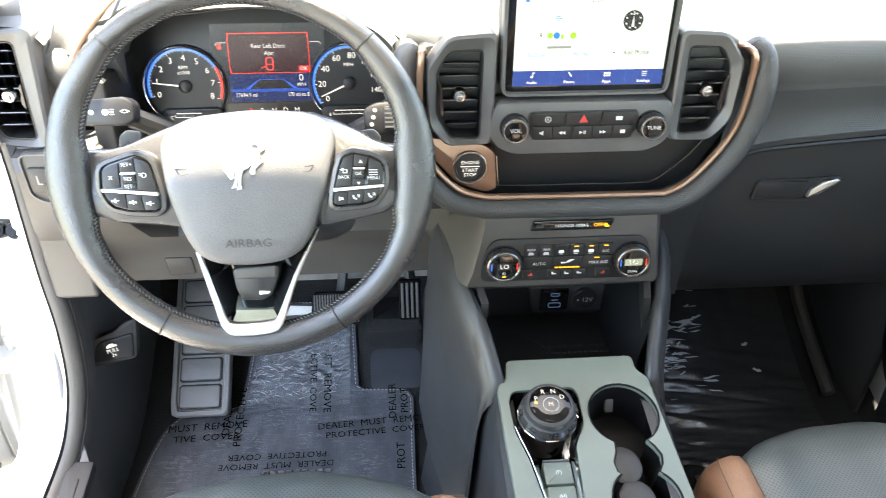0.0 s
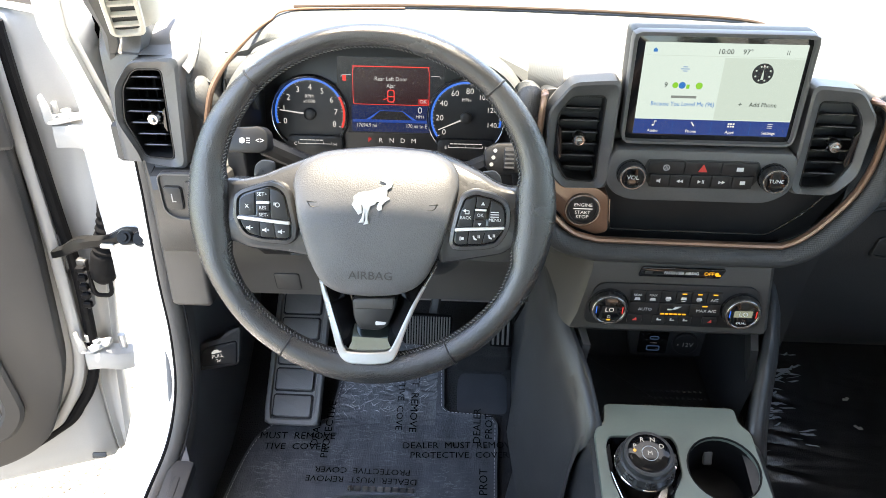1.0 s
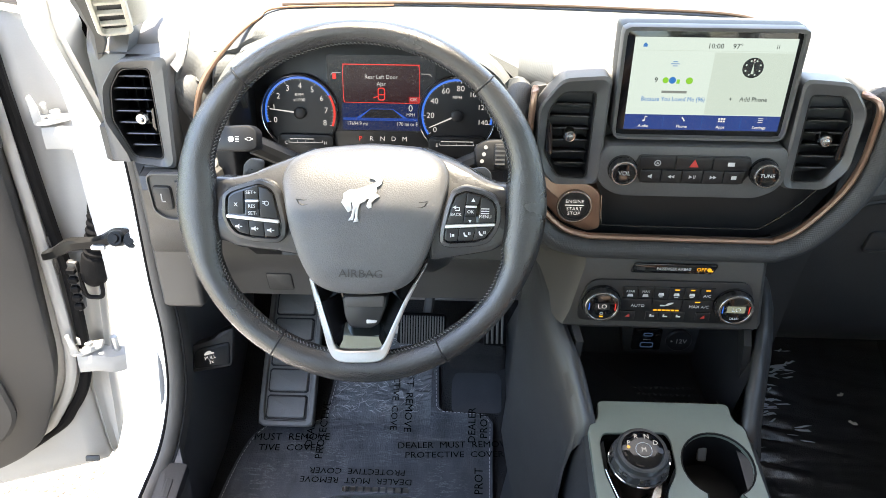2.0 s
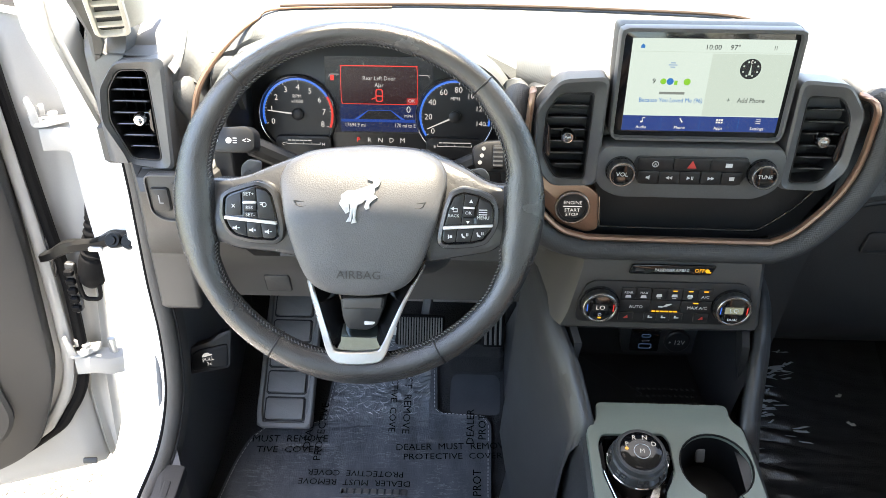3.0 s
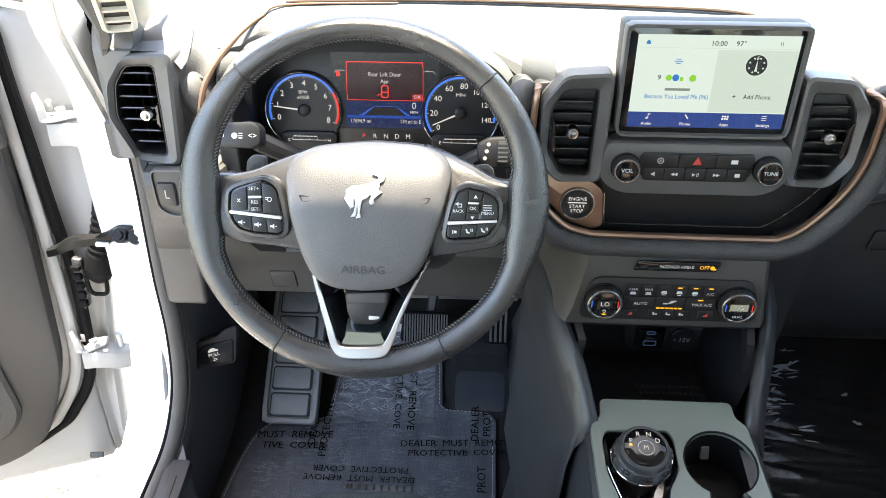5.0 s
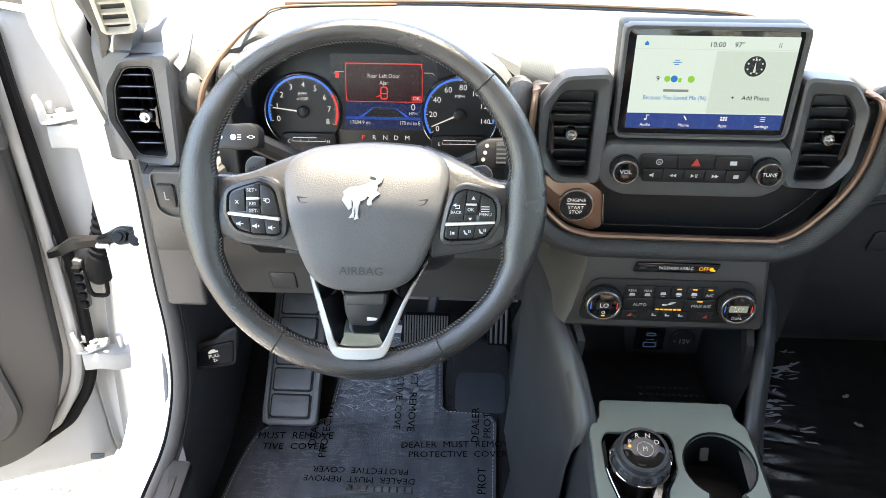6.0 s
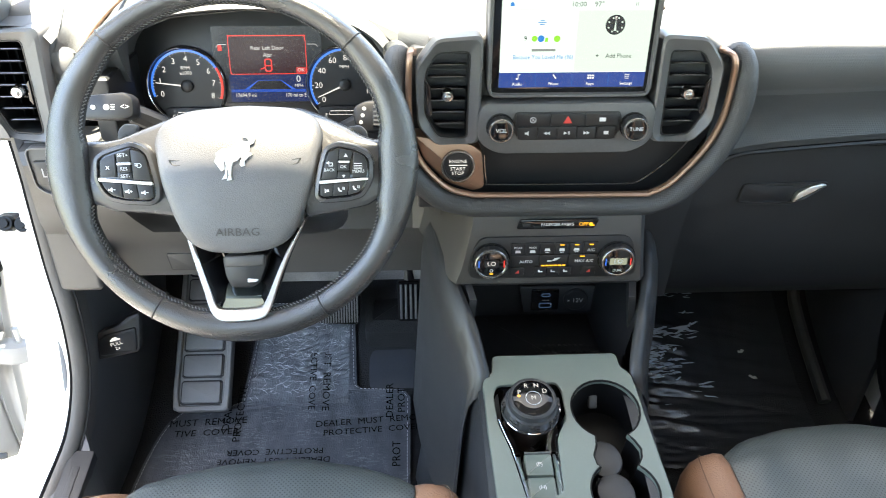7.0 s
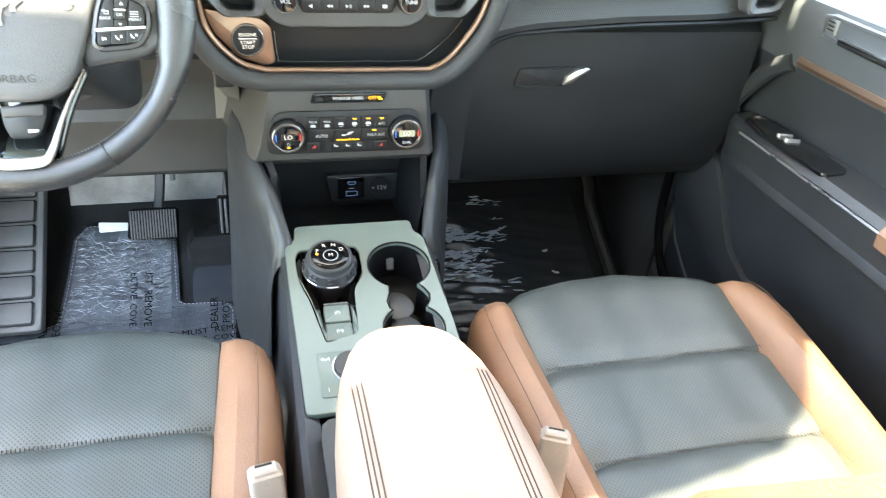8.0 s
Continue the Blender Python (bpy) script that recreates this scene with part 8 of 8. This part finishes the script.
rows = [[(0.752, y, 1.116), (0.744, y, 1.113), (0.742, y, 1.105), (0.746, y, 1.097), (0.755, y, 1.095)] for y in np.linspace(0.0, -0.8, 16)]
shell(bm, rows, (0.01, 0, 0))
part("copper_strip", bm, COPPER, pdoor, "copper trim strip along the door")
# inner handle
bm = B()
HM = Matrix(((0, 0, -1, 0.752), (-1, 0, 0, 0), (0, 1, 0, 0), (0, 0, 0, 1)))
o = rounded([(0.03, 1.195), (0.03, 1.158), (0.30, 1.150), (0.30, 1.195)], 0.01)
hoop(bm, o, offset(o, -0.006 if sum(o[i - 1][0] * o[i][1] - o[i][0] * o[i - 1][1] for i in range(len(o))) < 0 else 0.006), HM, 0.012, 0.003)
hnd = part("handle_bezel", bm, GREY, pdoor)
bm = B()
slab(bm, rounded([(0.075, 1.168), (0.075, 1.156), (0.30, 1.152), (0.30, 1.166)][::-1], 0.004), HM, 0.014, 0.003)
part("door_handle", bm, CHROME, hnd, "chrome inner door handle")
bm = B()
slab(bm, rounded([(0.038, 1.19), (0.038, 1.164), (0.062, 1.163), (0.062, 1.19)][::-1], 0.006), HM, 0.010, 0.002)
lockb = part("lock_button", bm, SILVER, hnd)
for z in (1.171, 1.177, 1.183):
    bm = B()
    slab(bm, rect(0.043, z, 0.057, z + 0.002), HM, 0.0115, base=0.009)
    part("lock_mark", bm, DARK, lockb)
# speaker and bottle pocket
bm = B()
pk = rounded([(-0.245, 0.90), (-0.255, 0.80), (-0.235, 0.69), (-0.17, 0.60), (0.10, 0.53), (0.60, 0.52), (0.62, 0.58), (0.2, 0.63), (-0.03, 0.72), (-0.13, 0.86)], 0.03)
slab(bm, pk if sum(pk[i - 1][0] * pk[i][1] - pk[i][0] * pk[i - 1][1] for i in range(len(pk))) > 0 else pk[::-1], HM, 0.010, 0.004, base=-0.01)
part("door_pocket", bm, DOOR_DARK, pdoor)
bm = B()
tube(bm, spline([(0.748, 0.235, 0.84), (0.748, 0.245, 0.77), (0.746, 0.225, 0.69), (0.744, 0.17, 0.62), (0.742, 0.05, 0.56), (0.74, -0.2, 0.53)], 8), 0.006, 8)
part("pocket_lip", bm, DARK, pdoor)
bm = B()
dome(bm, disc(-0.184, 0.857, 0.009, 16), HM, [(1, 0), (1, 0.005), (0.6, 0.007)])
part("trim_screw", bm, GREY, pdoor)
bm = B()
rows = []
for y in (0.27, 0.33, 0.40, 0.48, 0.60, 0.72):
    f = floor_z(y) - 0.01
    rows.append([(0.775, y, 1.1), (0.765, y, 0.9), (0.755 - 0.02 * (0.3 < y < 0.45), y, 0.72), (0.742 - 0.02 * (y > 0.3), y, (f + 0.6) / 2 + 0.05), (0.735, y, f)])
shell(bm, rows, (0.01, 0, 0))
tagged(part("trim_kick_panel_right", bm, LOWER), "black kick panel in the passenger footwell", "trim", kind="structure")
bm = B()
tube(bm, spline([(0.765, 0.275, 1.1), (0.760, 0.285, 0.95), (0.752, 0.285, 0.8), (0.742, 0.275, 0.68), (0.74, 0.24, 0.58), (0.74, 0.16, 0.51)], 8), 0.010, 8, up=(1, 0, 0))
tagged(part("trim_seal_right", bm, RUBBER), "black rubber door seal", "seal", kind="structure")
bm = B()
tube(bm, spline([(0.70, 0.60, 0.62), (0.69, 0.54, 0.60), (0.685, 0.50, 0.56), (0.69, 0.42, 0.50), (0.69, 0.30, 0.44)], 8), 0.014, 8, up=(1, 0, 0))
tagged(part("trim_carpet_edge", bm, LOWER), "moulded black carpet edge in the footwell", "trim", kind="structure")

# ---- driver door, standing open ----
ddoor = thing("driver_door", "white driver door standing wide open with dark grey trim", "car door", (-0.95, 0.28, 0.4))
TH = radians(68)
DD = Matrix(((-math.sin(TH), 0, math.cos(TH), -0.915), (-math.cos(TH), 0, -math.sin(TH), 0.30), (0, 1, 0, 0), (0, 0, 0, 1)))   # along the door, up, towards its inside
EDGE = [(0.385, 0.075), (0.40, 0.067), (0.466, 0.062), (0.556, 0.054), (0.641, 0.047), (0.85, 0.020), (1.03, -0.002), (1.083, -0.009), (1.145, -0.008), (1.219, -0.012), (1.262, -0.020), (1.285, -0.008), (1.30, 0.015), (1.312, 0.05), (1.325, 0.11)]
bm = B()
rows = []
for z in [0.385, 0.388, 0.394, 0.41, 0.44, 0.48] + list(np.linspace(0.54, 1.24, 16)) + [1.255, 1.265, 1.275, 1.285, 1.295, 1.305, 1.315, 1.325]:
    e = lerp_table(EDGE, z)
    r = max(0.0, (0.44 - z) / 0.06) ** 2 * 0.02
    dent = 0.012 * math.exp(-((z - 1.09) / 0.05) ** 2) + 0.010 * math.exp(-((z - 0.64) / 0.05) ** 2)      # hinge pockets
    row = [(e + 0.012, -0.100), (e + 0.002, -0.070), (e, -0.030), (e + 0.004, -0.012), (e + 0.012, -0.004)]
    for u in (0.25, 0.45, 0.62, 0.78, 0.9):
        row.append((e + (0.088 - e) * u + (0.0 if e < 0.05 else 0.01), -0.002 - 0.012 * math.sin(math.pi * u) ** 2 - dent * math.sin(math.pi * u)))
    row += [(0.100, -0.010), (0.108, 0.006), (0.14, 0.010), (0.30, 0.010), (0.62, 0.008), (0.99, 0.008)]
    for i in range(1, len(row)):          # keep the columns in order along the door
        if row[i][0] <= row[i - 1][0] and i > 3:
            row[i] = (row[i - 1][0] + 0.003, row[i][1])
    rows.append([DD @ Vector((u, z, w - r)) for u, w in row])
shell(bm, rows, tuple(DD.to_3x3() @ Vector((0, 0, -0.004))))
part("door_shell", bm, SHADED_WHITE, ddoor, "white painted inner door skin", angle=60)
bm = B()
slab(bm, rounded([(-0.01, 1.25), (0.06, 1.315), (0.20, 1.333), (0.98, 1.33), (1.0, 0.9), (0.97, 0.40), (0.80, 0.37), (0.33, 0.36), (0.09, 0.385), (0.06, 0.52), (0.03, 0.85)], 0.02), DD, -0.075, 0.01, base=-0.11)
part("outer_skin", bm, WHITE, ddoor, "white outer door panel")
TRIM = [(0.118, 1.30), (0.117, 1.2), (0.116, 1.05), (0.118, 0.93), (0.126, 0.80), (0.133, 0.69), (0.145, 0.638), (0.170, 0.572), (0.196, 0.520), (0.228, 0.494), (0.280, 0.474), (0.6, 0.455), (0.93, 0.48), (0.97, 0.9), (0.97, 1.31), (0.4, 1.32)]
bm = B()
slab(bm, rounded(TRIM, 0.03), DD, 0.058, 0.012, base=0.0)
# passenger door's plastic, darkened to offset daylight on the open door
DOOR_OPEN = mat("open_door_darkened_plastic", (0.014, 0.014, 0.0145), 0.55, grain=0.3, grain_size=0.0010)
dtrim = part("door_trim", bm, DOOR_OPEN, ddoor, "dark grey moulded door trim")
bm = B()
path = spline([DD @ Vector((u, z, 0.014)) for u, z in ((0.104, 1.30), (0.104, 1.2), (0.104, 1.06), (0.103, 0.95), (0.104, 0.85), (0.108, 0.74), (0.116, 0.66), (0.136, 0.60), (0.168, 0.548), (0.200, 0.515), (0.32, 0.455), (0.6, 0.44))], 8)
tube(bm, path, 0.011, 10, up=tuple(DD.to_3x3() @ Vector((0, 0, 1))), flat=0.8)
part("door_flange", bm, SHADED_WHITE, ddoor)
bm = B()
path = spline([DD @ Vector((u, z, 0.012)) for u, z in ((0.090, 1.30), (0.089, 1.2), (0.085, 1.08), (0.081, 0.95), (0.077, 0.86), (0.081, 0.76), (0.089, 0.67), (0.106, 0.605), (0.136, 0.555), (0.182, 0.510), (0.34, 0.45), (0.7, 0.43))], 8)
tube(bm, path, 0.0105, 10, up=tuple(DD.to_3x3() @ Vector((0, 0, 1))))
part("door_seal", bm, RUBBER, ddoor, "black rubber door seal")
# inside of the trim: upper edge, armrest scoop, speaker grille
bm = B()
sc = rounded([(0.215, 0.60), (0.235, 0.80), (0.30, 0.93), (0.55, 0.95), (0.9, 0.93), (0.9, 0.55), (0.4, 0.53), (0.25, 0.55)], 0.05)
hoop(bm, sc, [(0.55 + (p[0] - 0.55) * 0.90, 0.74 + (p[1] - 0.74) * 0.88) for p in sc], DD, 0.072, 0.006, base=0.05)
part("pocket_rim", bm, DOOR_OPEN, dtrim)
bm = B()
slab(bm, [(0.55 + (p[0] - 0.55) * 0.9, 0.74 + (p[1] - 0.74) * 0.88) for p in sc], DD, 0.0595, base=0.05)
part("speaker_grille", bm, dotted("punched_speaker_grille", (0.06, 0.06, 0.062), (0.004, 0.004, 0.004), 0.006, 0.5), dtrim)
bm = B()
slab(bm, rounded([(0.21, 1.02), (0.20, 1.075), (0.96, 1.10), (0.96, 1.03), (0.5, 1.0)], 0.02), DD, 0.10, 0.02, base=0.05)
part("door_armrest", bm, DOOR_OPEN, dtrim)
bm = B()
slab(bm, rounded([(0.105, 1.115), (0.105, 1.30), (0.97, 1.31), (0.97, 1.14)], 0.01), DD, 0.066, 0.006, base=0.05)
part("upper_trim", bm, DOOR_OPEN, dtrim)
# window and sail panel
bm = B()
LEAN = DD @ pose(0, 1.33, -0.03, 18)       # the window part of the door leans in
slab(bm, [(0.22, 1.325), (0.05, 1.308), (0.0, 1.280), (-0.016, 1.266), (-0.014, 1.33), (0.02, 1.38), (0.22, 1.52)][::-1], DD @ pose(0, 0, -0.045), 0.010, 0.003)
part("mirror_sail", bm, mat("dark_sail_panel", (0.045, 0.043, 0.044), 0.4, grain=0.2), ddoor, "dark panel at the foot of the window")
bm = B()
tube(bm, [DD @ Vector(p) for p in ((-0.020, 1.262, -0.035), (-0.019, 1.30, -0.032), (-0.006, 1.345, -0.03), (0.02, 1.39, -0.03))], 0.0065, 8)
part("sail_edge", bm, WHITE, ddoor)
bm = B()
slab(bm, [(0.20, 0.0), (0.97, 0.0), (0.90, 0.42), (0.50, 0.42), (0.20, 0.17)], LEAN, 0.0, base=-0.005)
part("door_glass", bm, SIDE, ddoor)
bm = B()
tube(bm, spline([LEAN @ Vector(p) for p in ((0.10, 0.02, 0), (0.22, 0.17, 0), (0.36, 0.33, 0), (0.55, 0.42, 0), (0.90, 0.43, 0), (0.95, 0.30, 0), (0.99, -0.02, 0))], 8), 0.024, 8)
part("window_frame", bm, WHITE, ddoor, "white painted window frame")
bm = B()
block(bm, -0.11, -0.06, 0.0, 0.11, 0.06, 0.17, 0.04)
bm.transform(DD @ pose(0.08, 1.30, -0.22, -90))
part("mirror_housing", bm, WHITE, ddoor, "white door mirror")
# hinges, check strap, wiring boot
for z, du in ((1.140, 0.0), (0.690, 0.050)):
    bm = B()          # level leaf with its upright tab
    o = rounded([(0.000 + du, 0.002), (0.056 + du, 0.000), (0.058 + du, 0.034), (0.040 + du, 0.040), (0.004 + du, 0.024)], 0.006)
    LF = DD @ Matrix(((1, 0, 0, 0), (0, 0, 1, z), (0, 1, 0, 0), (0, 0, 0, 1)))
    slab(bm, o[::-1], LF, 0.005, 0.0015, base=0.0)
    h = part("hinge_leaf", bm, SHADED_WHITE, ddoor, "white painted hinge leaf")
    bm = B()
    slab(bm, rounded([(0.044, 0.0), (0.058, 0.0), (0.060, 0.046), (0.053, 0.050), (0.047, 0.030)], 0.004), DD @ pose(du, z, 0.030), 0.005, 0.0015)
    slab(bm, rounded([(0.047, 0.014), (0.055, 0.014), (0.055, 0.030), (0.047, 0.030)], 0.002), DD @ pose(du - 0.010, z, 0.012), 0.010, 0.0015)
    part("hinge_tab", bm, SHADED_WHITE, h)
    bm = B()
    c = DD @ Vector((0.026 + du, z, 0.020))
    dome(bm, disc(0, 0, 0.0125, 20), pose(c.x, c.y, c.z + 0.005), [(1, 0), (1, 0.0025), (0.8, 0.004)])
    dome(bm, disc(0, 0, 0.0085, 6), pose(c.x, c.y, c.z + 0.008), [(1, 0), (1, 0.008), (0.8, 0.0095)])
    part("hinge_bolt", bm, SHADED_WHITE, h)
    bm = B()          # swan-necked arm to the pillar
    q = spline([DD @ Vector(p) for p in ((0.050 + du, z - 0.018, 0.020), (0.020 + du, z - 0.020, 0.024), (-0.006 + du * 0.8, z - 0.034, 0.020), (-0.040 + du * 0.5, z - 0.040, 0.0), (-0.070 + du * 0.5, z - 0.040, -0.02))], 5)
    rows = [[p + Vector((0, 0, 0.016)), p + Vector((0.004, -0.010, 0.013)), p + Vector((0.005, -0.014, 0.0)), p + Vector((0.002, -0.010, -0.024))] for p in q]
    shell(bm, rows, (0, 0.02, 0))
    part("hinge_arm", bm, SHADED_WHITE, h)
    bm = B()
    tube(bm, [DD @ Vector((-0.012 + du * 0.9, z - 0.05, 0.010)), DD @ Vector((-0.012 + du * 0.9, z + 0.012, 0.010))], 0.007, 12)
    part("hinge_pin", bm, STEEL, h)
OILED = mat("black_oiled_steel", (0.006, 0.006, 0.006), 0.35, spec=0.15)
strap = thing("check_strap", "black steel door check strap", "check strap", (-0.9, 0.26, 0.92))
bm = B()
q = spline([(-1.010, 0.250, 0.898), (-0.965, 0.215, 0.926), (-0.918, 0.200, 0.951), (-0.870, 0.196, 0.961), (-0.838, 0.196, 0.972), (-0.800, 0.198, 0.974)], 6)
rows = [[p + Vector((0, -0.004, 0.010 - 0.003 * math.sin(i * 0.5))), p + Vector((0, -0.008, 0.006)), p + Vector((0, -0.008, -0.006)), p + Vector((0, -0.004, -0.009))] for i, p in enumerate(q)]
shell(bm, rows, (0, 0.012, 0))
part("strap_arm", bm, OILED, strap)
for x, z in ((-0.836, 0.974), (-0.810, 0.972)):
    bm = B()
    dome(bm, disc(0, 0, 0.0135, 20), pose(x, 0.186, z, 62), [(1, -0.014), (1, 0.004), (0.85, 0.008), (0.55, 0.008), (0.5, 0.012), (0.25, 0.012)])
    part("strap_rivet", bm, OILED, strap)
bm = B()
block(bm, -0.882, 0.182, 0.952, -0.858, 0.190, 0.960, 0.002)
part("strap_plate", bm, STEEL, strap)
bm = B()
o = rounded([(0.078, 0.938), (0.094, 0.936), (0.106, 0.900), (0.102, 0.866), (0.092, 0.852), (0.082, 0.880)], 0.006)
slab(bm, o, DD @ pose(0, 0, 0.004), 0.012, 0.004)
part("strap_grommet", bm, BLACK, strap)
boot = thing("wiring_boot", "black ribbed rubber wiring boot between door and body", "cable boot", (-0.94, 0.30, 0.85))
bm = B()
pts, rad = [], []
for k in range(70):
    t = k / 69
    pts.append(Vector((-0.896 - 0.040 * t + 0.010 * math.sin(t * 3.1), 0.255, 1.062 - 0.222 * t)))
    ribs = 1 + 0.09 * math.sin(k * 1.5) * (0.35 < t < 0.72)
    rad.append(ribs * lerp_table([(0.0, 0.003), (0.15, 0.006), (0.42, 0.0135), (0.55, 0.018), (0.70, 0.0215), (0.74, 0.024), (0.88, 0.0255), (0.96, 0.021), (1.0, 0.012)], t))
tube(bm, pts, 0.02, 16, radii=rad, up=(0, 1, 0))
part("boot_sleeve", bm, RUBBER, boot)
bm = B()
tube(bm, spline([(-0.952, 0.245, 0.868), (-0.949, 0.243, 0.824), (-0.934, 0.243, 0.817), (-0.918, 0.243, 0.824), (-0.916, 0.245, 0.868)], 5), 0.004, 8, up=(0, 1, 0))
part("boot_loop", bm, RUBBER, boot)
bm = B()
o = rounded([(-0.968, 0.892), (-0.950, 0.890), (-0.954, 0.820), (-0.958, 0.790), (-0.970, 0.784), (-0.972, 0.830)], 0.004)
slab(bm, o, face(0, 0.250, 0), 0.010, 0.003)
part("boot_plug", bm, BLACK, boot)
for k in range(5):
    bm = B()
    x, z = -0.960 - 0.001 * k, 0.876 - 0.019 * k
    block(bm, x - 0.008, 0.232, z - 0.007, x + 0.008, 0.242, z + 0.006, 0.003)
    part("plug_rib", bm, RUBBER, boot)
bm = B()
slab(bm, rect(-0.014, -0.006, 0.014, 0.006, 0.003), pose(-1.03, 0.235, 0.418, 60, 0, 5), 0.003, 0.001)
tg = tagged(part("sill_clip", bm, BLACK), "small black clip on the white sill", "clip")

# pillar trim with grille at the dash end
ptrim = thing("pillar_trim", "light beige windscreen pillar trim with a slotted grille", "pillar trim", (-0.72, 0.1, 1.35))
bm = B()
rows = []
FOOT = [(-0.7082, 0.040, 1.3345), (-0.6989, 0.038, 1.3446), (-0.6898, 0.042, 1.347), (-0.677, 0.050, 1.3491), (-0.666, 0.062, 1.3523), (-0.6636, 0.090, 1.3551)]
rows.append([(x, y + 0.025, z + 0.004) for x, y, z in FOOT])
rows.append([(x, y + 0.003, z - 0.001) for x, y, z in FOOT])
for dx, dy, dz in ((0.001, -0.003, 0.004), (0.013, -0.035, 0.033), (0.027, -0.070, 0.066), (0.065, -0.19, 0.175), (0.105, -0.33, 0.30), (0.130, -0.42, 0.38)):
    rows.append([(x + dx, y + dy, z + dz) for x, y, z in FOOT])
shell(bm, rows, (-0.004, 0.012, 0.004))
part("trim_shell", bm, PILLAR_TRIM, ptrim)
gm = pose(-0.677, 0.004, 1.381, 137, 0, 21.7)
bm = B()
hoop(bm, rect(-0.020, -0.045, 0.020, 0.045, 0.010), rect(-0.014, -0.039, 0.014, 0.039, 0.006), gm, 0.010, 0.002)
grl = part("grille_frame", bm, PILLAR_TRIM, ptrim)
bm = B()
slab(bm, rect(-0.014, -0.039, 0.014, 0.039, 0.006), gm, 0.003)
part("grille_back", bm, BLACK, grl)
for k in range(3):
    bm = B()
    slab(bm, rect(-0.014, -0.026 + 0.022 * k, 0.014, -0.021 + 0.022 * k), gm, 0.008, 0.001)
    part("grille_bar", bm, PILLAR_TRIM, grl)
bm = B()
rows = [[(-0.756, 0.10 + k, z), (-0.750, 0.072 + k, z), (-0.742, 0.057 + k, z), ((-0.742 + x) / 2, 0.051 + k, z), (x, 0.050 + k, z), (x + 0.004, 0.075 + k, z)]
        for z, x, k in ((1.350, -0.690, 0.030), (1.335, -0.688, 0.012), (1.322, -0.688, 0.003), (1.312, -0.693, 0.0), (1.298, -0.705, 0.0), (1.282, -0.717, 0.0), (1.255, -0.724, 0.0), (1.200, -0.722, 0.0), (1.172, -0.715, 0.0))]
shell(bm, rows, (0.0, 0.01, 0.0))
part("corner_cover", bm, GREY, ptrim)
bm = B()
shell(bm, [[(-0.6864, -0.080, 1.4466), (-0.7174, 0.0, 1.3872), (-0.7203, 0.030, 1.3529), (-0.7328, 0.058, 1.3021), (-0.7372, 0.060, 1.2748)],
           [(-0.679, -0.086, 1.449), (-0.708, -0.006, 1.3892), (-0.713, 0.027, 1.3434), (-0.7305, 0.056, 1.3021), (-0.7362, 0.060, 1.2745)],
           [(-0.667, -0.080, 1.452), (-0.6971, 0.0, 1.3917), (-0.7054, 0.035, 1.3339), (-0.7285, 0.058, 1.3022), (-0.7354, 0.062, 1.2742)]], (0, 0.006, 0))
part("pillar_seal", bm, mat("grey_pillar_seal", (0.085, 0.083, 0.080), 0.6), ptrim, "dark rubber seal along the pillar")
